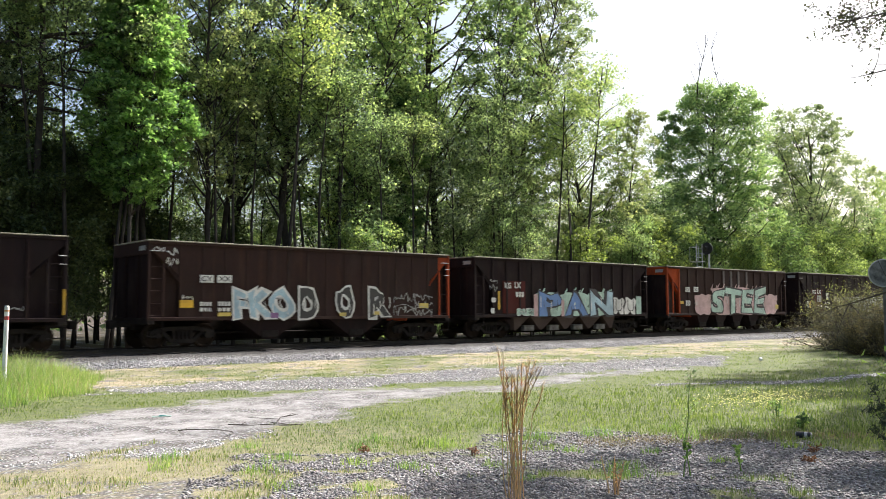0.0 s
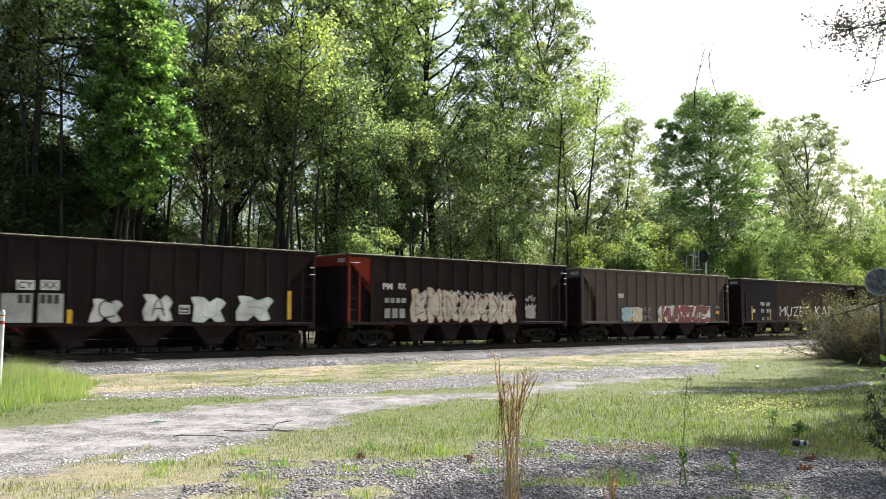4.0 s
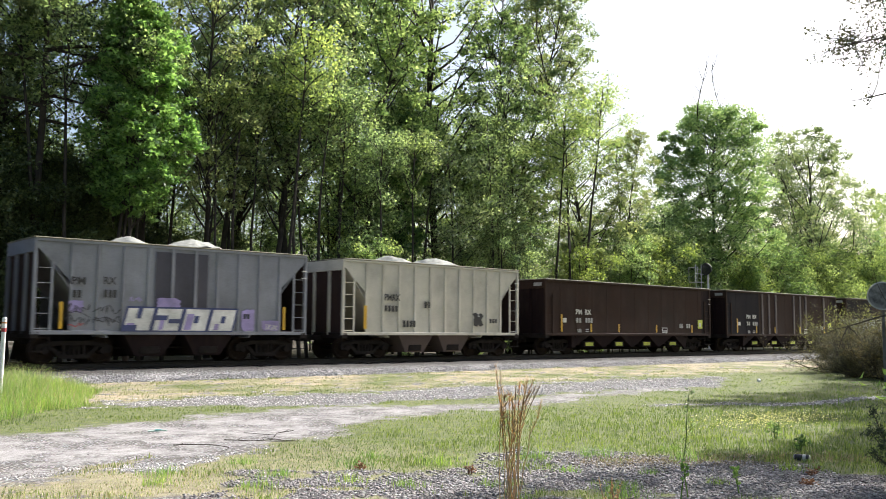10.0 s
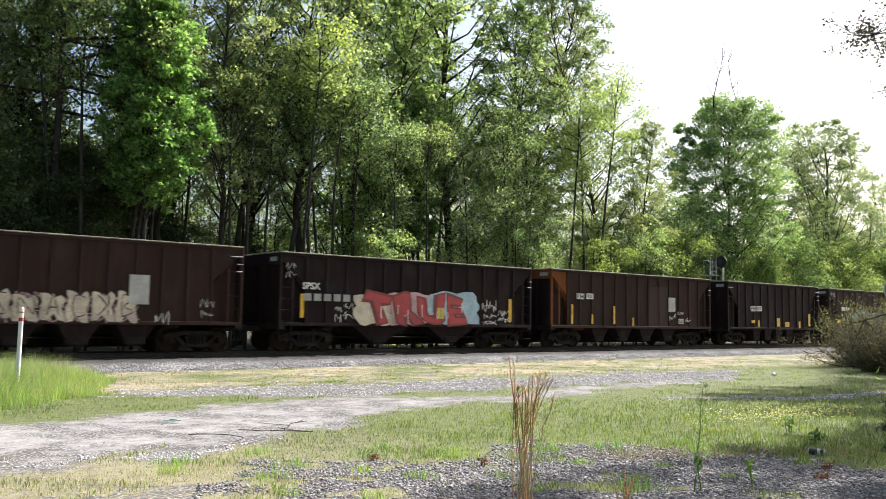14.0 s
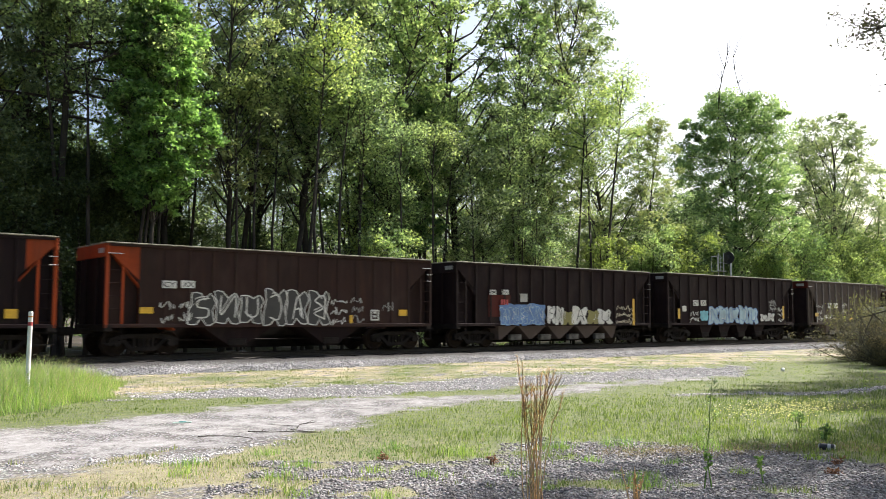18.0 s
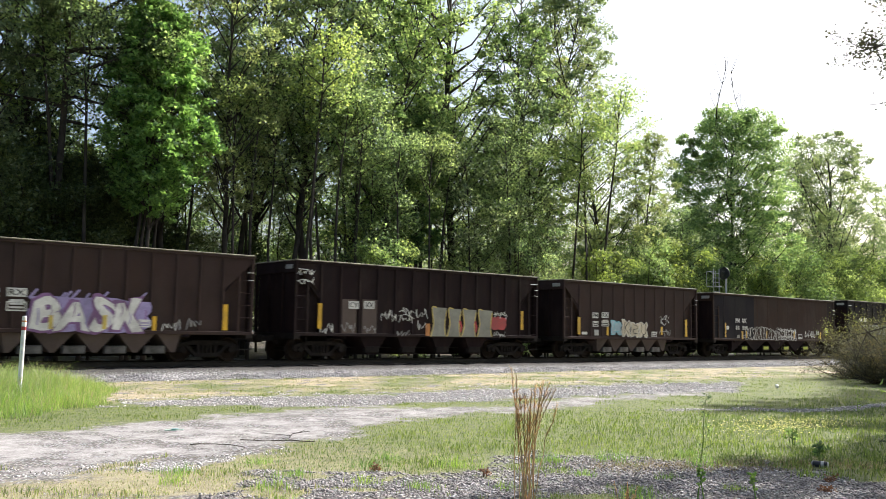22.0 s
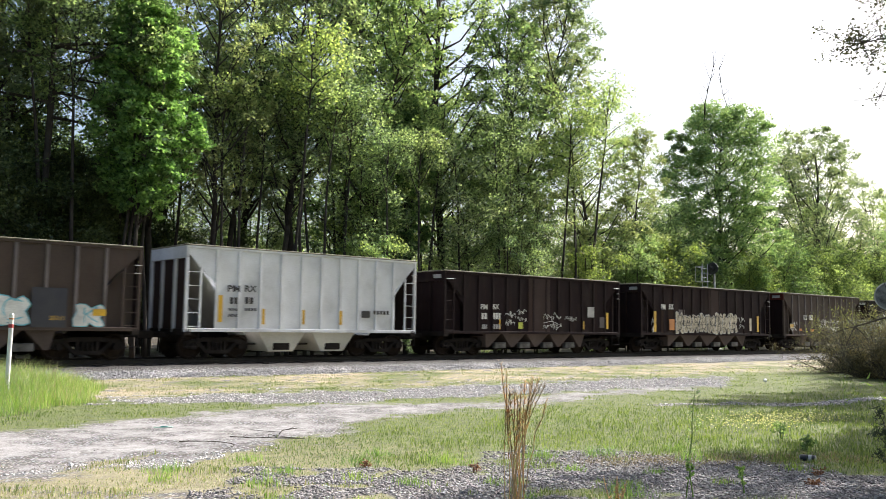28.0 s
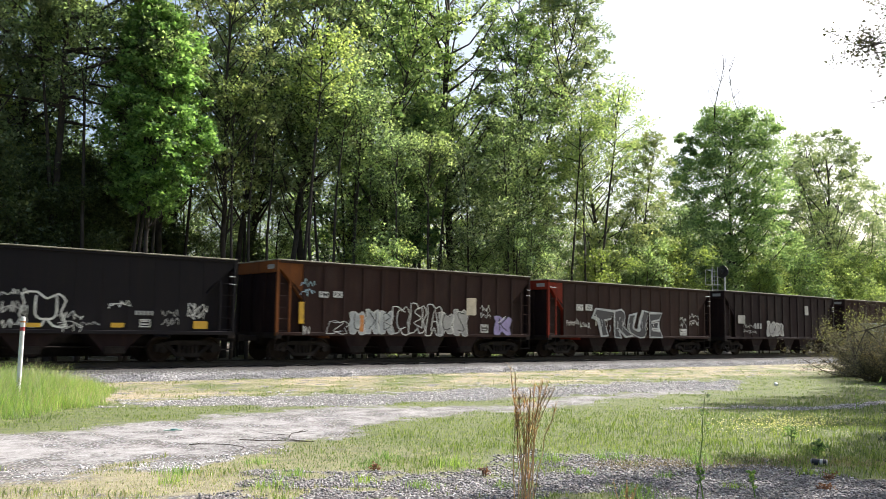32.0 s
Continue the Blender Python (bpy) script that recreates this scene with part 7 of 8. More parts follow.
patch(42, 3.71, 4.15, 1.43, 1.66, "reflector")
label_box(42, 1.10, 1.51, 1.13, 1.43, 2)
patch(42, -3.41, -3.07, 1.28, 1.42, "orange")
letters(43, -3.69, -3.30, 2.34, 2.58, "PM", "white")
letters(43, -3.14, -2.74, 2.37, 2.61, "RX", "white")
bars(43, -3.85, -3.31, 1.93, 2.17, "white", 3)
bars(43, -3.04, -2.49, 1.96, 2.20, "white", 3)
patch(43, -4.87, -4.43, 1.14, 1.37, "reflector")
cloud(43, -3.15, -2.33, 1.08, 2.20, "mint")
cloud(43, -2.55, 0.08, 1.00, 2.25, "maroon")
cloud(43, -0.36, 2.65, 1.02, 2.33, "maroon")
piece(43, -2.47, 2.65, 1.01, 2.33, "LOVER", "maroon", "cream", "none")
cloud(43, 2.44, 3.47, 1.03, 2.20, "mint")
scribble(43, -4.89, -4.16, 1.37, 2.09, "grey")
scribble(43, -4.05, -3.32, 1.10, 1.86, "grey")
scribble(43, 3.68, 4.33, 1.18, 2.07, "grey")
scribble(43, 4.67, 5.32, 1.49, 3.23, "grey")
patch(43, 4.75, 5.28, 1.09, 1.33, "reflector")
patch(43, 2.02, 2.50, 1.06, 1.31, "orange")
patch(43, -1.26, -0.96, 1.18, 1.31, "yellow")
letters(44, -3.47, -3.00, 2.34, 2.59, "PM", "white")
letters(44, -2.86, -2.35, 2.36, 2.61, "RX", "white")
bars(44, -3.61, -3.02, 1.91, 2.18, "white", 3)
bars(44, -2.85, -2.19, 1.93, 2.20, "white", 3)
patch(44, -4.61, -4.21, 1.12, 1.34, "reflector")
scribble(44, -5.52, -4.81, 1.98, 3.11, "white")
patch(44, -1.82, -1.45, 1.16, 1.28, "reflector")
patch(44, 2.34, 2.69, 1.15, 1.30, "reflector")
patch(44, 5.08, 5.54, 1.14, 1.40, "reflector")
scribble(44, 4.89, 5.46, 1.45, 2.02, "white")
scribble(44, -0.91, -0.16, 1.10, 2.38, "white")
throw_up(44, -0.28, 1.03, 1.15, 2.49, 1, "none", "white")
scribble(44, 0.74, 1.47, 1.01, 1.67, "white")
scribble(44, 1.42, 1.96, 1.13, 1.40, "grey")
scribble(44, 2.22, 2.95, 1.76, 2.06, "white")
bars(44, 3.09, 3.72, 1.56, 1.70, "grey", 5)
label_box(44, 3.25, 3.61, 1.17, 1.43, 2)
scribble(44, 3.98, 4.56, 1.22, 1.84, "grey")
scribble(44, 4.87, 5.54, 1.54, 2.02, "white")
patch(44, -0.18, 0.25, 1.13, 1.26, "reflector")
patch(44, 2.34, 2.75, 1.16, 1.30, "reflector")
patch(44, 5.12, 5.58, 1.14, 1.38, "reflector")
plate(45, -4.72, -4.31, 2.37, 2.59, "PM")
plate(45, -4.10, -3.68, 2.39, 2.62, "RX")
scribble(45, -5.52, -4.90, 2.39, 3.09, "pale_blue")
patch(45, -5.56, -5.35, 1.38, 2.18, "reflector")
throw_up(45, -4.30, -3.40, 0.98, 1.60, 1, "none", "white")
throw_up(45, -3.30, -1.20, 0.98, 2.10, 3, "mist", "white")
throw_up(45, -1.30, 1.30, 0.98, 2.30, 3, "none", "white")
throw_up(45, 1.10, 2.70, 0.98, 2.20, 2, "grey", "white")
patch(45, -2.87, -2.68, 1.11, 1.74, "orange")
patch(45, 2.61, 3.15, 1.86, 2.60, "cream")
scribble(45, 3.40, 4.01, 1.76, 2.35, "white")
label_box(45, 3.41, 3.86, 1.13, 1.48, 2)
throw_up(45, 4.23, 5.30, 1.00, 2.14, 1, "violet", "navy")
scribble(45, -5.42, -5.09, 0.99, 1.35, "white")
plate(46, -4.63, -4.16, 2.24, 2.53, "CY")
plate(46, -3.97, -3.49, 2.26, 2.55, "XX")
scribble(46, -5.31, -4.47, 1.49, 1.87, "white")
scribble(46, -4.40, -3.61, 1.37, 1.76, "white")
piece(46, -3.37, 1.96, 0.98, 2.23, "TRUE", "navy", "mist", "none")
scribble(46, 3.64, 4.26, 1.17, 2.19, "white")
scribble(46, 4.53, 5.38, 1.62, 2.36, "white")
label_box(46, 3.63, 4.26, 1.11, 1.46, 2)
patch(47, -5.09, -4.36, 1.84, 2.32, "silver")
scribble(47, -4.53, -3.10, 1.22, 1.86, "grey")
throw_up(47, -1.98, -0.02, 1.08, 2.07, 2, "grey", "white")
patch(47, 2.57, 3.02, 2.48, 3.06, "silver")
bars(47, -3.37, -2.49, 1.55, 1.87, "grey", 3)
cloud(11, 4.34, 4.90, 1.73, 2.32, "violet")
bars(11, 4.36, 4.89, 1.64, 1.75, "navy", 4)

# ---------------------------------------------------------------- grass, stones and small plants
def strewn(seed, n, near, far, a0=17.0, a1=82.0):
    """Points on the ground, thinning out with their distance from the clearing's near edge."""
    rng = np.random.RandomState(seed)
    r, a = near * (far / near) ** rng.rand(n), np.radians(rng.uniform(a0, a1, n))
    return rng, r * np.cos(a), r * np.sin(a), r


def ground_z(x, y):
    return 0.035 * wobble(x, y, 0.7) + 0.015 * wobble(x, y, 2.9, 2.0)


def blades(name, rng, x, y, h, w, material, label, lean=0.45):
    n = len(x)
    a, b = rng.uniform(0, 6.2832, n), rng.uniform(0, 6.2832, n)
    base = np.stack([x, y, ground_z(x, y) - 0.01], 1)
    side = np.stack([np.cos(a) * w / 2, np.sin(a) * w / 2, np.zeros(n)], 1)
    l = h * lean * rng.uniform(0.2, 1.0, n)
    mid = base + np.stack([np.cos(b) * l * 0.3, np.sin(b) * l * 0.3, h * 0.6], 1)
    tip = base + np.stack([np.cos(b) * l, np.sin(b) * l, h], 1)
    v = np.stack([base - side, base + side, mid + side * 0.7, mid - side * 0.7, tip], 1).reshape(-1, 3)
    i = np.arange(n)[:, None] * 5
    me = bpy.data.meshes.new(name)
    me.vertices.add(5 * n), me.loops.add(7 * n), me.polygons.add(2 * n)
    me.vertices.foreach_set("co", v.astype(np.float32).ravel())
    me.loops.foreach_set("vertex_index", (i + [0, 1, 2, 3, 3, 2, 4]).ravel().astype(np.int32))
    starts = (np.arange(n)[:, None] * 7 + [0, 4]).ravel().astype(np.int32)
    me.polygons.foreach_set("loop_start", starts)
    me.materials.append(material)
    me.update()
    return tagged(new(name, me), label, "grass", kind="stuff")


rng, gx, gy, gr = strewn(21, 230000, 5.6, 46)
gg, gs, _ = cover(gx, gy)
tufty = wobble(gx, gy, 3.1, 4.0)
keep = (gg + 0.25 * tufty > 0.52) & (gy < 26.6) & (rng.rand(len(gx)) < 0.35 + 0.65 * gg)
gx, gy, gr, gs, tufty = gx[keep], gy[keep], gr[keep], gs[keep], tufty[keep]
dry = rng.rand(len(gx)) < 0.75 * gs
gh = (0.026 + 0.048 * np.clip(tufty, 0, 1) + 0.035 * smooth(gx - 9.0, 3.0) * smooth(11.5 - gy, 2.0)) * rng.uniform(0.5, 1.5, len(gx))
gw = 0.0035 + 0.0005 * gr
blades("meadow_grass", rng, gx[~dry], gy[~dry], gh[~dry], gw[~dry], M_GRASS, "short yellow-green spring grass on stony ground")
blades("dry_grass", rng, gx[dry], gy[dry], gh[dry] * 1.1, gw[dry], M_STRAW, "straw-coloured dry grass among the green")

TALLG = [(-6, 16.3), (2.0, 16.6), (4.4, 17.2), (6.4, 19.6), (7.6, 21.8), (8.2, 24.0), (6, 25.6), (-6, 25.6)]
rng = np.random.RandomState(5)
tx, ty = rng.uniform(-2, 9, 60000), rng.uniform(16, 26, 60000)
td = edge_distance(TALLG, tx, ty) + 0.4 * wobble(tx, ty, 2.3)
k = td > 0
tx, ty, td = tx[k], ty[k], td[k]
k = rng.rand(len(tx)) < 0.2
blades("dry_grass", rng, tx[k], ty[k], np.clip(0.2 + 0.36 * td[k], 0, 0.72) * rng.uniform(0.7, 1.25, k.sum()), np.full(k.sum(), 0.008), M_STRAW, "pale dry seed stalks in the tall grass", 0.6)
blades("tall_grass", rng, tx, ty, np.clip(0.16 + 0.30 * td, 0, 0.60) * (1 + 0.22 * wobble(tx, ty, 3.7, 2.0)) * rng.uniform(0.4, 1.35, len(tx)), np.full(len(tx), 0.0085), M_GRASS_TALL, "tall lush bright green grass beside the road", 1.1)
# brown thatch where the meadow meets the stones, and dark twigs swept to the road's edge
rng = np.random.RandomState(61)
q = rng.rand(3600)
hx, hy = 9.0 + 3.4 * q + rng.normal(0, 0.22, 3600), 7.7 - 2.2 * q + rng.normal(0, 0.28, 3600)
blades("dead_thatch", rng, hx, hy, rng.uniform(0.02, 0.07, 3600), np.full(3600, 0.008), leafy("thatch", (0.12, 0.095, 0.075), (0.30, 0.25, 0.20), 0.2), "flattened grey-brown dead grass along the gravel", 2.2)
q = rng.rand(700)
hx, hy = np.where(q < 0.6, 2.8 + 4.2 * q, 5.0 + 5.0 * q) + rng.normal(0, 0.1, 700), np.where(q < 0.6, 10.9 + 0.4 * q, 10.6 + 2.6 * q) + rng.normal(0, 0.07, 700)
blades("twig_debris", rng, hx, hy, rng.uniform(0.005, 0.03, 700), np.full(700, 0.012), leafy("dead_twigs", (0.03, 0.024, 0.02), (0.09, 0.07, 0.055), 0.1), "dark twigs and leaf bits swept along the road", 5.0)
# single tufts on the stones
for i, (x, y, s) in enumerate([(6.4, 9.2, 1.0), (7.3, 8.6, 1.3), (5.2, 9.0, 0.9), (6.0, 7.6, 0.8), (8.4, 7.4, 0.8), (4.6, 8.4, 0.9), (9.0, 6.6, 0.7), (7.9, 6.2, 0.9), (3.9, 9.4, 0.8), (10.2, 6.9, 1.1), (7.6, 5.9, 1.0), (5.0, 7.0, 0.7), (9.6, 7.9, 1.2), (5.7, 8.2, 0.8), (6.9, 7.2, 0.7), (4.2, 9.9, 0.9), (7.0, 9.6, 0.9), (8.8, 8.3, 1.0), (10.9, 7.6, 1.0), (8.9, 5.6, 0.6), (6.6, 6.4, 0.6), (10.6, 5.6, 0.7), (5.4, 10.2, 0.8), (4.4, 7.7, 0.7)]):
    r2 = np.random.RandomState(100 + i)
    n = int(120 * s)
    q = r2.normal(0, 0.12 * s, (n, 2))
    ob = blades("grass_tuft", r2, x + q[:, 0], y + q[:, 1], 0.12 * s * r2.uniform(0.4, 1.4, n), np.full(n, 0.007), M_GRASS_TALL, "small green grass tuft growing between the stones", 0.7)
    tagged(ob, category="grass tuft", kind="stuff")


def stones(name, seed, x, y, z, size, material, label, flat=0.55):
    """Angular broken stones, each an uneven eight-faced chip lying flat."""
    rng, n = np.random.RandomState(seed), len(x)
    tips = np.array([(1, 0, 0), (-1, 0, 0), (0, 1, 0), (0, -1, 0), (0, 0, 1), (0, 0, -1)], float)
    v = (tips[None] + rng.normal(0, 0.25, (n, 6, 3))) * rng.uniform(0.75, 1.45, (n, 6, 1)) * rng.uniform(0.5, 1.0, (n, 1, 3))
    q = np.linalg.qr(rng.normal(0, 1, (n, 3, 3)))[0]
    v = np.einsum("nij,nkj->nki", q, v) * (size * 0.5)[:, None, None]
    v[:, :, 2] *= flat
    v += np.stack([x, y, z + size * 0.1], 1)[:, None]
    tri = np.array([(0, 2, 4), (2, 1, 4), (1, 3, 4), (3, 0, 4), (2, 0, 5), (1, 2, 5), (3, 1, 5), (0, 3, 5)])
    me = bpy.data.meshes.new(name)
    me.vertices.add(6 * n), me.loops.add(24 * n), me.polygons.add(8 * n)
    me.vertices.foreach_set("co", v.astype(np.float32).ravel())
    me.loops.foreach_set("vertex_index", (np.arange(n)[:, None, None] * 6 + tri).ravel().astype(np.int32))
    me.polygons.foreach_set("loop_start", (np.arange(8 * n) * 3).astype(np.int32))
    me.materials.append(material)
    me.update()
    return tagged(new(name, me), label, "gravel", kind="stuff")


def stone_mix(name, tones):
    m, nt, s = nodes_of(name)
    geo = nt.nodes.new("ShaderNodeNewGeometry")
    c = ramp(nt, geo.outputs["Random Per Island"], [(i / (len(tones) - 1), t) for i, t in enumerate(tones)])
    c = mixed(nt, 0.4, c, ramp(nt, noise_tex(nt, coords(nt), 30.0), [(0.3, (0.55,) * 3), (0.7, (1.0,) * 3)]), "MULTIPLY")
    nt.links.new(c, s.inputs["Base Color"])
    s.inputs["Roughness"].default_value = 0.9
    return m


M_GRAVEL = stone_mix("gravel_stones", [(0.10, 0.09, 0.088), (0.28, 0.264, 0.26), (0.165, 0.149, 0.146), (0.42, 0.402, 0.394), (0.22, 0.199, 0.195)])
M_BALLAST = stone_mix("ballast_stones", [(0.14, 0.14, 0.145), (0.40, 0.40, 0.41), (0.26, 0.26, 0.27), (0.50, 0.50, 0.50)])
M_PALE = stone_mix("pale_gravel_stones", [(0.30, 0.285, 0.28), (0.60, 0.585, 0.57), (0.42, 0.40, 0.39), (0.70, 0.68, 0.665)])
rng, sx, sy, sr = strewn(31, 80000, 5.4, 14, 16, 78)
sg, _, sroad = cover(sx, sy)
k = (sg < 0.55) & (edge_distance(GRAVEL, sx, sy) > -0.8) & (sroad < 0.4)
stones("gravel", 32, sx[k], sy[k], ground_z(sx[k], sy[k]), (0.016 + 0.0016 * sr[k]) * rng.uniform(0.45, 1.8, k.sum()), M_GRAVEL, "loose angular grey and pinkish gravel stones")
rng, sx, sy, sr = strewn(33, 60000, 11, 34, 18, 80)
sg, _, sroad = cover(sx, sy)
k = (sg < 0.5) & (sroad < 0.5) & (sy > 9.5) & (sy < 21)
stones("gravel", 34, sx[k], sy[k], ground_z(sx[k], sy[k]), (0.02 + 0.0018 * sr[k]) * rng.uniform(0.6, 1.4, k.sum()), M_PALE, "grey gravel spread beside the dirt road")
rng = np.random.RandomState(35)
bx = 6 + 62 * rng.rand(9000) ** 1.4
by = rng.uniform(26.35, 27.35, 9000)
stones("ballast_stones", 36, bx, by, np.interp(by, [26.3, 27.2, 27.75, 28.1], [-0.04, 0.14, 0.29, 0.32]), rng.uniform(0.05, 0.105, 9000), M_BALLAST, "crushed grey ballast stones on the shoulder of the track")
rng, sx, sy, sr = strewn(37, 3000, 10, 22, 40, 82)
_, _, sroad = cover(sx, sy)
k = sroad > 0.6
stones("road_pebbles", 38, sx[k], sy[k], ground_z(sx[k], sy[k]) - 0.005, rng.uniform(0.012, 0.035, k.sum()) * (1 + 0.5 * (rng.rand(k.sum()) > 0.97)), M_GRAVEL, "small pebbles pressed into the packed dirt road")


# ---------------------------------------------------------------- single things on the clearing
def reed_clump():
    """Dry broomsedge: thin stems in a bunch, feathery at the tips."""
    rng = np.random.RandomState(4)
    ob = new("dry_reed")
    ob.location = (5.86, 5.83, 0)
    for i in range(20):
        a, h = rng.uniform(0, 6.28), rng.uniform(1.0, 1.45)
        b = Vector((rng.normal(0, 0.055), rng.normal(0, 0.055), 0))
        out = Vector((rng.normal(0, 0.10), rng.normal(0, 0.10), 1)).normalized()
        pts = [b + out * (h * f) + Vector((math.cos(a) + 0.5, math.sin(a) - 0.5, 0)) * (0.15 * f ** 3) + Vector(rng.normal(0, 0.008, 3)) for f in np.linspace(0, 1, 8)]
        bm = bmesh.new()
        draw_path(bm, pts, 0.005, 0.0024, 4)
        part("stem", bm, M_REED, ob)
        bm = bmesh.new()
        for j in range(190):
            f = 0.58 + 0.42 * rng.rand() ** 0.7
            q = f * 7
            k = min(6, int(q))
            p = pts[k].lerp(pts[k + 1], q - k)
            d = Vector((rng.normal(0, 0.35), rng.normal(0, 0.35), 1)).normalized() * rng.uniform(0.03, 0.085)
            s = d.orthogonal().normalized() * 0.009
            bm.faces.new([bm.verts.new(p - s), bm.verts.new(p + s), bm.verts.new(p + d)])
        part("plume", bm, M_REED, ob, "feathery rust-brown seed head")
    tagged(ob, "tall dry rust-brown reed grass clump on the gravel", "reed")


reed_clump()


def weed(name, x, y, h, leaves, material, label, seed, spread=0.12, low=0.0, leaf=0.05, stems=1):
    rng = np.random.RandomState(seed)
    ob = new(name)
    ob.location = (x, y, -0.01)
    pos = []
    for s in range(stems):
        bm = bmesh.new()
        pts = limb_path(rng, (rng.normal(0, 0.03), rng.normal(0, 0.03), 0), (rng.normal(0, 0.12), rng.normal(0, 0.12), 1), h * rng.uniform(0.7, 1.0) if s else h, 6, 0.2, 0.15)
        draw_path(bm, pts, 0.0085, 0.004, 4)
        for _ in range(leaves):
            q = (low + (1 - low) * rng.rand()) * 6
            k = min(5, int(q))
            c = pts[k].lerp(pts[k + 1], q - k)
            a = rng.uniform(0, 6.28)
            tip = c + Vector((math.cos(a), math.sin(a), rng.uniform(0.1, 0.8))) * spread * rng.uniform(0.4, 1.0) * (1.2 - q / 8)
            tube(bm, c, tip, 0.0022, 0.0012, 3)
            pos += [c.lerp(tip, f) for f in (0.5, 0.75, 1.0)]
        part("stem", bm, material, ob)
    pos = np.array([tuple(p) for p in pos])
    part("foliage", leaf_mesh("weed_leaves", pos, leaf * rng.uniform(0.6, 1.3, len(pos)), rng, material), None, ob)
    return tagged(ob, label, "weed")


weed("tall_weed", 10.3, 7.0, 0.98, 30, M_LEAF, "thin tall green weed with small leaves on gravel", 3, 0.20, 0.0, 0.045)
weed("broadleaf_weed", 12.4, 6.4, 0.22, 9, M_LEAF_FRESH, "leafy bright green weed at the gravel's edge", 5, 0.14, 0.1, 0.08, 3)
weed("broadleaf_weed", 13.3, 7.3, 0.32, 7, M_LEAF_FRESH, "dark green leafy weed in the grass", 6, 0.14, 0.1, 0.06, 4)
weed("small_weed", 7.9, 5.35, 0.42, 10, M_GRASS_TALL, "small upright green weed between the stones", 7, 0.06, 0.55, 0.06, 2)
weed("small_weed", 8.6, 5.1, 0.30, 10, M_GRASS_TALL, "small upright green weed between the stones", 8, 0.06, 0.4, 0.06, 2)
weed("dry_stalks", 6.75, 5.35, 0.36, 6, M_REED, "short bunch of dry brown stalks on gravel", 9, 0.03, 0.3, 0.03, 6)
weed("small_weed", 20.5, 9.6, 0.75, 10, M_GRASS_TALL, "thin green weed standing in the meadow", 10, 0.12, 0.0, 0.05, 1)
M_RED_WEED = leafy("red_weed_leaves", (0.10, 0.045, 0.035), (0.26, 0.13, 0.09), 0.3)
for i, (x, y) in enumerate([(9.6, 4.9), (10.4, 5.2), (7.2, 7.9), (6.3, 8.9)]):
    weed("red_weed", x, y, 0.10, 7, M_RED_WEED, "low reddish-brown weed on the gravel", 20 + i, 0.10, 0.0, 0.04, 3)


def flowers():
    rng = np.random.RandomState(9)
    n = 1300
    x, y = 14.6 + rng.normal(0, 0.9, n), 8.2 + rng.normal(0, 0.42, n)
    m = leafy("pale_yellow_petals", (0.50, 0.46, 0.16), (0.72, 0.66, 0.32), 0.3)
    me = leaf_mesh("meadow_flowers", np.stack([x, y, rng.uniform(0.12, 0.28, n)], 1), rng.uniform(0.018, 0.034, n), rng, m, 2.0, 0.9)
    tagged(new("meadow_flowers", me), "small pale yellow flowers in the grass", "flowers", kind="stuff")


flowers()


def marker_post():
    ob = new("marker_post")
    ob.location = (4.98, 20.4, 0)
    part("post", tube(bmesh.new(), (0, 0, -0.1), (0.02, 0, 1.86), 0.048, 0.048, 12), M_WHITE, ob)
    part("cap", tube(bmesh.new(), (0.02, 0, 1.86), (0.02, 0, 1.89), 0.05, 0.035, 12), M_WHITE, ob)
    part("band", tube(bmesh.new(), (0.017, 0, 1.58), (0.018, 0, 1.66), 0.051, 0.051, 12), INK["red"], ob, "faded red band")
    part("band", tube(bmesh.new(), (0.019, 0, 1.76), (0.0195, 0, 1.79), 0.051, 0.051, 12), INK["orange"], ob, "orange reflective band")
    tagged(ob, "slim white marker post with red band in tall grass", "marker post")


marker_post()


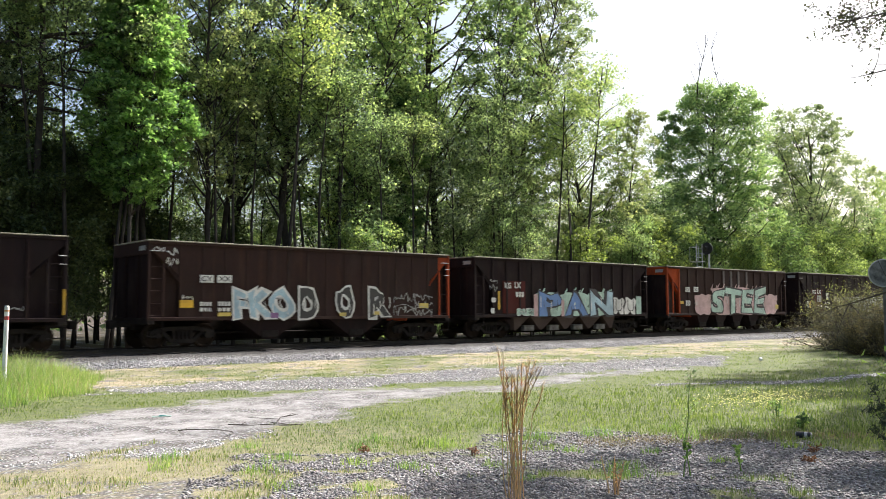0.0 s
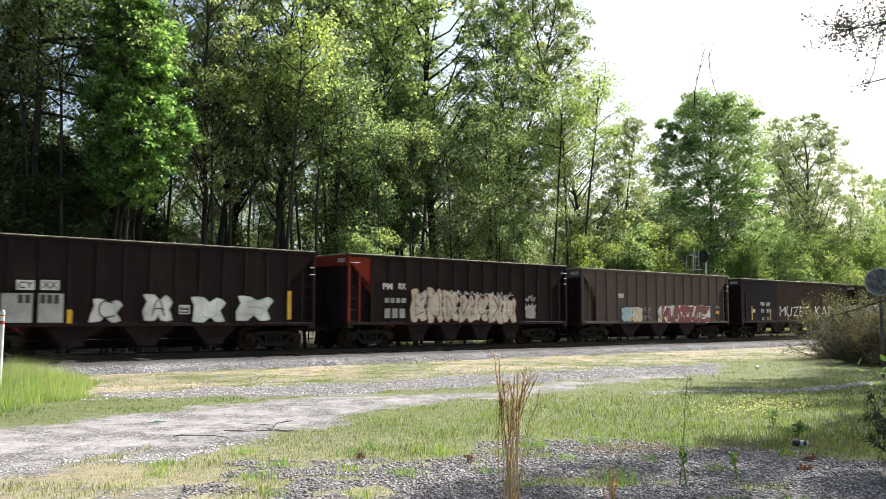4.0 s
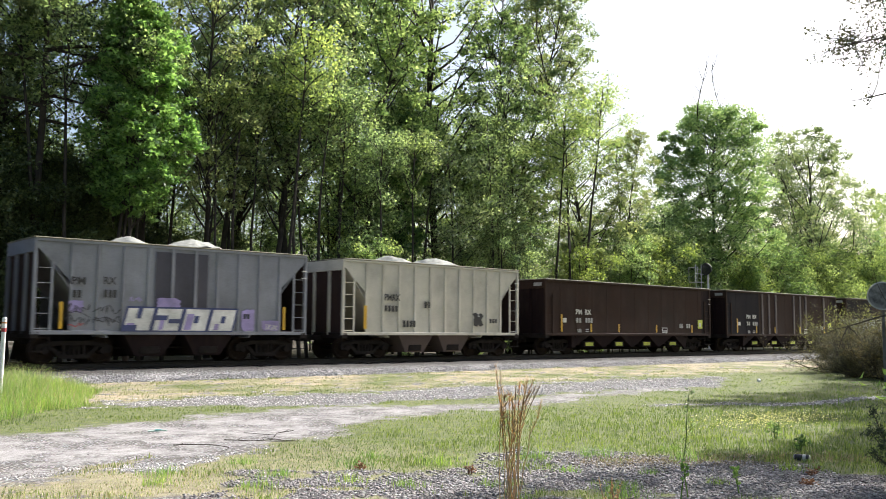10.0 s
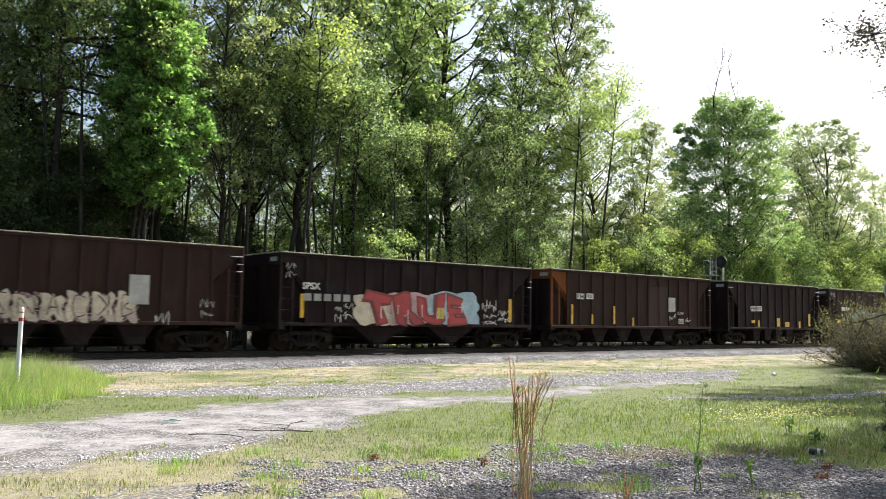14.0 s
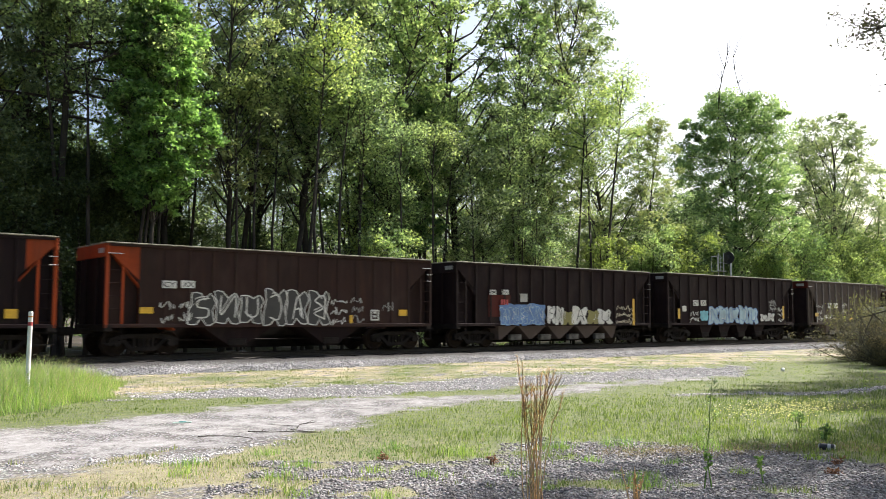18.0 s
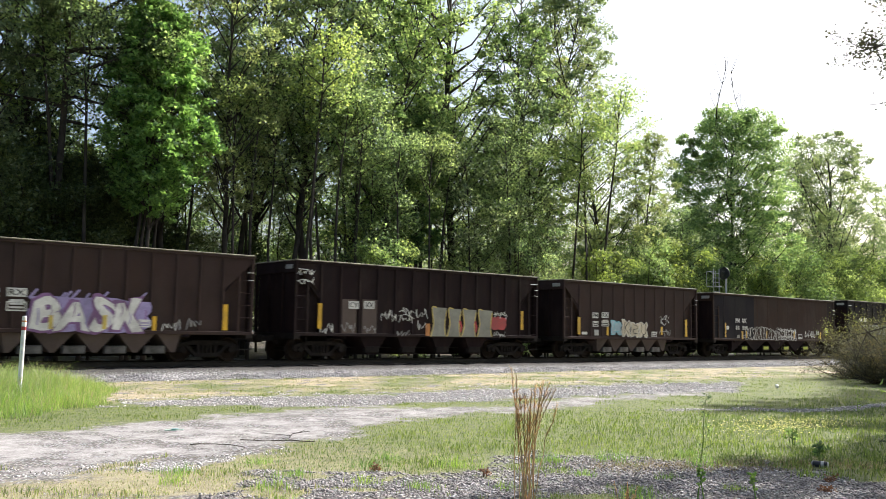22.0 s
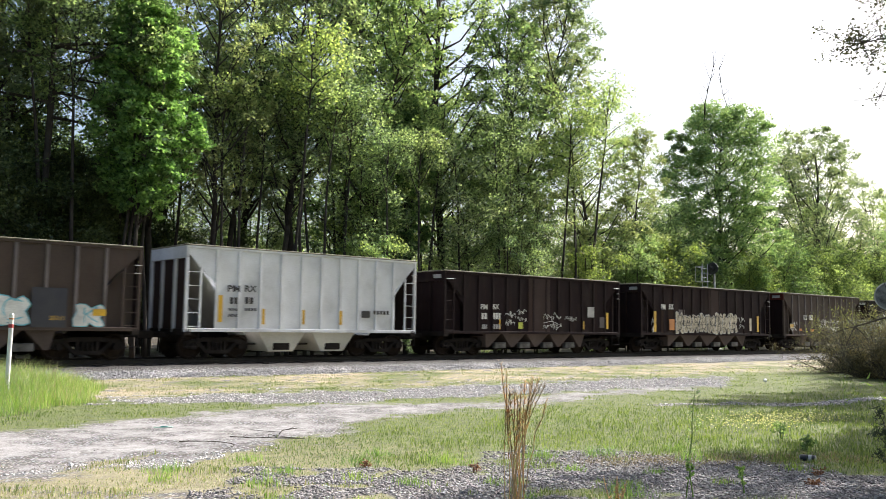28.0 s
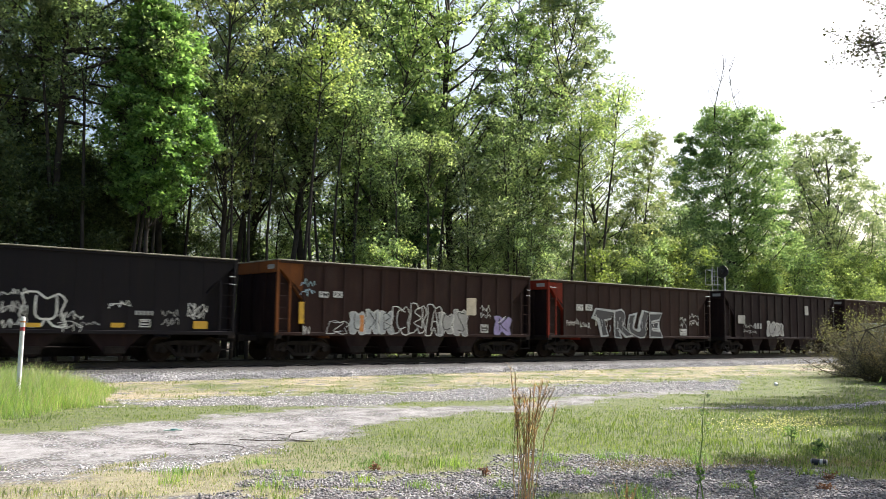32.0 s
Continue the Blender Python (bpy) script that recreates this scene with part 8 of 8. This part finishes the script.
def litter():
    ob = new("drink_can")
    ob.location, ob.rotation_euler, ob.scale = (11.4, 5.86, 0.055), (0, 0, radians(110)), (1.0, 1.0, 1.0)
    part("body", tube(bmesh.new(), (-0.09, 0, 0), (0.09, 0, 0), 0.045, 0.045, 14), INK["navy"], ob)
    part("end", tube(bmesh.new(), (0.09, 0, 0), (0.105, 0, 0), 0.043, 0.034, 14), M_GALV, ob)
    part("end", tube(bmesh.new(), (-0.105, 0, 0), (-0.09, 0, 0), 0.034, 0.043, 14), M_GALV, ob)
    part("label_band", tube(bmesh.new(), (-0.05, 0, 0), (-0.01, 0, 0), 0.0456, 0.0456, 14), INK["white"], ob, "pale band")
    tagged(ob, "crumpled dark blue drink can lying on gravel", "can")
    cup = new("paper_cup")
    cup.location, cup.rotation_euler = (27.2, 15.4, 0.08), (0, radians(80), radians(40))
    part("body", tube(bmesh.new(), (0, 0, -0.07), (0, 0, 0.07), 0.045, 0.06, 12), M_WHITE, cup)
    part("rim", tube(bmesh.new(), (0, 0, 0.07), (0, 0, 0.078), 0.064, 0.064, 12), M_WHITE, cup)
    tagged(cup, "small white paper cup lying in the grass", "cup")
    scrap = new("plastic_scrap")
    scrap.location, scrap.rotation_euler, scrap.scale = (5.83, 14.0, 0.022), (0, 0, radians(-35)), (0.75, 0.75, 0.75)
    part("sheet", boxes((-0.20, 0.05, -0.05, 0.05, -0.008, 0.010), (0.03, 0.2, -0.035, 0.06, 0.0, 0.022), bevel=0.004), INK["mint"], scrap)
    part("fold", boxes((-0.06, 0.09, -0.02, 0.03, 0.012, 0.035), bevel=0.006), INK["teal"], scrap, "darker folded edge")
    tagged(scrap, "flattened pale teal plastic scrap on the road", "scrap")
    rng = np.random.RandomState(2)
    for x, y, a, n in ((5.35, 12.25, -8, 8), (7.0, 12.25, 10, 4), (6.2, 12.35, -30, 3), (6.55, 12.0, 40, 3)):
        bm = bmesh.new()
        pts = limb_path(rng, (0, 0, 0.03), (math.cos(radians(a)), math.sin(radians(a)), 0.0), n * 0.24, n, 0.0, 0.9)
        draw_path(bm, [Vector((p.x, p.y, 0.02)) for p in pts], 0.009, 0.003, 6)
        me = bpy.data.meshes.new("fallen_branch")
        bm.to_mesh(me), bm.free()
        me.materials.append(M_BARK)
        o = new("fallen_branch", me)
        o.location = (x, y, 0)
        for i in (1, 2, 3):
            q = pts[i]
            part("twig", tube(bmesh.new(), (q.x, q.y, 0.02), (q.x + rng.normal(0, 0.2), q.y + rng.normal(0, 0.2), 0.05), 0.006, 0.003, 4), M_BARK, o)
        tagged(o, "thin dark fallen branch lying on the dirt road", "branch", "branches on the road")


litter()


# ---------------------------------------------------------------- shrubs at the right, signal and sign by the track
def make_shrub(seed, stems, reach, per, leaf, material, low=0.15):
    """Many stems from one root, arching outwards, with small leaves in clumps: (wood, leaves)."""
    rng, bm, pos = np.random.RandomState(seed), bmesh.new(), []
    for _ in range(stems):
        a, up = rng.uniform(0, 6.283), rng.uniform(0.15, 1.9)
        pts = limb_path(rng, (rng.normal(0, 0.25), rng.normal(0, 0.25), 0), (math.cos(a), math.sin(a), up), reach * rng.uniform(0.55, 1.1), 6, 0.03, 0.3)
        draw_path(bm, pts, 0.03, 0.006, 4)
        for i in range(1, 7):
            for _ in range(4):
                tw = limb_path(rng, pts[i], rng.normal(0, 1, 3), rng.uniform(0.25, 0.8), 3, 0.02, 0.4)
                draw_path(bm, tw, 0.008, 0.003, 3)
                for c in tw[1:]:
                    if c.z > low:
                        pos.append(np.array(c) + rng.normal(0, 0.13, (per, 3)))
    pos = np.concatenate(pos)
    pos[:, 2] = np.abs(pos[:, 2])
    crown = leaf_mesh("shrub_leaves", pos, leaf * rng.uniform(0.6, 1.3, len(pos)), rng, material)
    me = bpy.data.meshes.new("shrub_stems")
    bm.to_mesh(me), bm.free()
    me.materials.append(M_BARK)
    return me, crown


SHRUB = make_shrub(81, 44, 3.3, 6, 0.07, M_LEAF_SHRUB)
OLIVE = make_shrub(82, 30, 3.3, 5, 0.075, M_LEAF_OLIVE)
plant(OLIVE, 41.0, 17.8, 60, 1.1, "tall sprawling shrub with yellow-green young leaves", "shrub", name="shrub", wide=0.85)
plant(SHRUB, 34.2, 15.2, 0, 0.85, "sprawling twiggy shrub with small brownish-green leaves", "shrub", name="shrub", wide=0.85)
plant(SHRUB, 38.5, 14.8, 120, 1.05, "sprawling twiggy shrub with small brownish-green leaves", "shrub", name="shrub", wide=1.1)
plant(SHRUB, 37.0, 16.9, 210, 0.85, "low twiggy shrub with small brownish-green leaves", "shrub", name="shrub", wide=1.1)
plant(SHRUB, 33.6, 14.0, 300, 0.8, "sprawling twiggy shrub with small brownish-green leaves", "shrub", name="shrub")
SAPLING = make_tree(83, 1.6, 0.8, 0.42, 9, 9, 0.11, M_GRASS_TALL, 0.22, 0.014, 10, name="sapling", far=False)
plant(SAPLING, 9.15, 3.22, 30, 0.95, "small sapling with large bright green leaves", "sapling", name="sapling")


def juniper():
    rng, bm, pos = np.random.RandomState(12), bmesh.new(), []
    for _ in range(46):
        a, up = rng.uniform(0, 6.283), rng.uniform(0.5, 2.6)
        pts = limb_path(rng, (0, 0, 0.02), (math.cos(a), math.sin(a), up), rng.uniform(0.6, 1.15), 5, 0.06, 0.2)
        draw_path(bm, pts, 0.008, 0.003, 4)
        for i in range(1, 6):
            q = rng.normal(0, 1, (70, 3))
            pos.append(np.array(pts[i]) + q / np.linalg.norm(q, axis=1)[:, None] * (rng.rand(70) * 0.10)[:, None])
    pos = np.concatenate(pos)
    me = bpy.data.meshes.new("juniper_stems")
    bm.to_mesh(me), bm.free()
    me.materials.append(M_BARK)
    plant((me, leaf_mesh("juniper_needles", pos, 0.06 * rng.uniform(0.6, 1.4, len(pos)), rng, M_NEEDLE, 0.3, 0.13)), 10.05, 3.76, 0, 1.05, "dense dark green juniper bush", "juniper", name="juniper")


juniper()


def overhang():
    """A tree to the right whose long low branch hangs into the view."""
    rng = np.random.RandomState(14)
    trunk, crown = make_tree(87, 12.5, 7.0, 2.6, 10, 22, 0.15, M_LEAF, 0.6, 0.2, far=False)
    ob = plant((trunk, crown), 13.3, 1.45, 0, 1.0, "leafy tree with a long branch hanging low", "tree")
    pos = []
    for z, tip in ((4.6, (-2.3, 3.38, 5.40)), (5.2, (-2.1, 3.13, 6.02)), (4.2, (-2.2, 3.25, 4.78)), (2.3, (-2.3, 3.5, 1.86))):
        bm, a, b = bmesh.new(), Vector((0, 0, z)), Vector(tip)
        pts = [a.lerp(b, f) + Vector((0, 0, 0.5 * math.sin(f * 3.1))) + Vector(rng.normal(0, 0.05, 3)) for f in np.linspace(0, 1, 9)]
        draw_path(bm, pts, 0.05, 0.008, 5)
        for i in range(3, 9):
            for _ in range(11 if z > 4.3 else 5):
                tw = limb_path(rng, pts[i], (rng.normal(-0.2, 0.7), rng.normal(0.1, 0.7), rng.normal(0, 0.5)), rng.uniform(0.25, 0.7), 3, 0.0, 0.4)
                draw_path(bm, tw, 0.008, 0.003, 3)
                if i > 4 or rng.rand() < 0.5:
                    pos += [np.array(q) + rng.normal(0, 0.055, 3) for q in tw[1:] for _ in range(26 if z > 4.3 else 3 if z > 4 else 0)]
        part("branch", bm, M_BARK, ob)
    pos = np.array(pos)
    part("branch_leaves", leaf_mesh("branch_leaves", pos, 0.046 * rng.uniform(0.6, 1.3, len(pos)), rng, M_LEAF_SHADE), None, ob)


overhang()


M_ALU = grainy("aluminium_paint", (0.42, 0.43, 0.43), (0.62, 0.63, 0.63), 4.0, 0.5)


def railway_signal():
    ob = new("railway_signal")
    ob.location = (52.9, 33.6, 0)
    part("mast", tube(bmesh.new(), (0, 0, 0), (0, 0, 5.7), 0.07, 0.06, 10), M_ALU, ob)
    part("base", boxes((-0.35, 0.35, -0.35, 0.35, -0.1, 0.5), bevel=0.03), M_STONE, ob, "concrete base")
    part("target", tube(bmesh.new(), (-0.26, 0, 5.98), (-0.22, 0, 5.98), 0.42, 0.42, 20), INK["black"], ob, "round black backing disc")
    part("lamp_housing", boxes((-0.20, 0.22, -0.17, 0.17, 5.80, 6.18), bevel=0.03), INK["black"], ob)
    part("hood", tube(bmesh.new(), (-0.26, 0, 5.99), (-0.56, 0, 5.96), 0.15, 0.16, 12), INK["black"], ob)
    part("finial", tube(bmesh.new(), (0, 0, 5.7), (0, 0, 5.84), 0.05, 0.015, 8), M_ALU, ob)
    for u, w in ((-0.36, 0.31), (-0.64, 0.55)):
        part("ladder_rail", tube(bmesh.new(), (u, w, 0.4), (u, w, 6.3), 0.028, 0.028, 6), M_ALU, ob)
    for i in range(18):
        part("ladder_rung", tube(bmesh.new(), (-0.36, 0.31, 0.7 + i * 0.31), (-0.64, 0.55, 0.7 + i * 0.31), 0.016, 0.016, 5), M_ALU, ob)
    for z in (2.4, 4.6, 5.6):
        part("bracket", tube(bmesh.new(), (-0.42, 0.36, z), (0, 0, z), 0.02, 0.02, 5), M_ALU, ob)
    part("platform", boxes((-0.95, -0.2, 0.2, 0.9, 5.05, 5.09)), M_ALU, ob)
    for x, y in ((-0.95, 0.2), (-0.95, 0.9), (-0.2, 0.9)):
        part("railing_post", tube(bmesh.new(), (x, y, 5.09), (x, y, 6.1), 0.018, 0.018, 5), M_ALU, ob)
    part("railing", boxes((-0.96, -0.94, 0.2, 0.9, 6.08, 6.11), (-0.95, -0.2, 0.89, 0.91, 6.08, 6.11)), M_ALU, ob)
    tagged(ob, "railway signal mast with black target and galvanised ladder", "railway signal")


railway_signal()


M_SIGN = grainy("dull_sign_metal", (0.05, 0.05, 0.05), (0.26, 0.26, 0.26), 5.0, 0.7, 0.2, 18.0)


def torus_rim(r, z, n=32):
    bm = bmesh.new()
    draw_path(bm, [Vector((0.046, r * math.cos(6.28319 * i / n), z + r * math.sin(6.28319 * i / n))) for i in range(n + 1)], 0.022, 0.022, 5)
    return bm


def crossing_sign():
    ob = new("round_sign")
    ob.location, ob.rotation_euler = (26.6, 11.05, 0), (0, 0, radians(205))
    part("post", boxes((-0.03, 0.03, -0.04, 0.04, -0.1, 3.0)), M_GALV_DIRTY, ob)
    part("disc", tube(bmesh.new(), (0.035, 0, 2.82), (0.045, 0, 2.82), 0.40, 0.40, 32), M_SIGN, ob, "plain grey metal back of the disc")
    part("rim", torus_rim(0.40, 2.82), M_GALV, ob, "thin pale metal rim")
    part("bracket", boxes((0.028, 0.036, -0.3, 0.3, 2.58, 2.63), (0.028, 0.036, -0.3, 0.3, 2.82, 2.87)), M_GALV, ob)
    tagged(ob, "grey back of a round metal sign on a post", "road sign")


crossing_sign()


def cabinet():
    ob = new("signal_cabinet")
    ob.location, ob.rotation_euler = (51.0, 22.3, 0), (0, 0, radians(-8))
    part("body", boxes((-0.9, 0.9, -0.7, 0.7, 0.25, 2.35), bevel=0.03), M_GALV, ob)
    part("roof", boxes((-1.0, 1.0, -0.8, 0.8, 2.35, 2.45), bevel=0.02), M_GALV, ob)
    part("plinth", boxes((-0.95, 0.95, -0.75, 0.75, -0.1, 0.25), bevel=0.02), M_STONE, ob, "concrete plinth")
    part("door", boxes((-0.8, -0.02, -0.725, -0.70, 0.4, 2.2), bevel=0.006), M_GALV, ob)
    part("door", boxes((0.02, 0.8, -0.725, -0.70, 0.4, 2.2), bevel=0.006), M_GALV, ob)
    part("handle", boxes((-0.10, -0.07, -0.76, -0.725, 1.2, 1.4)), M_STEEL_DARK, ob)
    part("sign_lettering", boxes((-0.25, -0.13, -0.745, -0.726, 1.72, 1.84), (-0.08, 0.04, -0.745, -0.726, 1.72, 1.84), (0.09, 0.21, -0.745, -0.726, 1.72, 1.84)), INK["white"], ob, "white painted bars")
    tagged(ob, "silver-grey metal railway equipment cabinet on concrete plinth", "equipment cabinet")


cabinet()


def motions():
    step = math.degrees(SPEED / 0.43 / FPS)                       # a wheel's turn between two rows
    for car, x in TRAIN:
        walk(car, [(t, pose(x - SPEED * t, TRACK_Y, RAIL_Z)) for t in (0.0, 8.0, 16.0, 24.0, 32.0)])
        # the wheels roll while their car passes the clearing
        a, b = max(0, round((x - 100) / SPEED * FPS)), min(32 * FPS, round((x + 8) / SPEED * FPS))
        for wheel, wx, side in WHEELS[car.name]:
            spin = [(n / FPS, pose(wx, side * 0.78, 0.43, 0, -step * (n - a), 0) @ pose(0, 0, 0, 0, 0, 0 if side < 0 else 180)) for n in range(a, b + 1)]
            walk(wheel, ([(0.0, spin[0][1])] if a > 0 else []) + spin + ([(32.0, spin[-1][1])] if b < 32 * FPS else []))


motions()
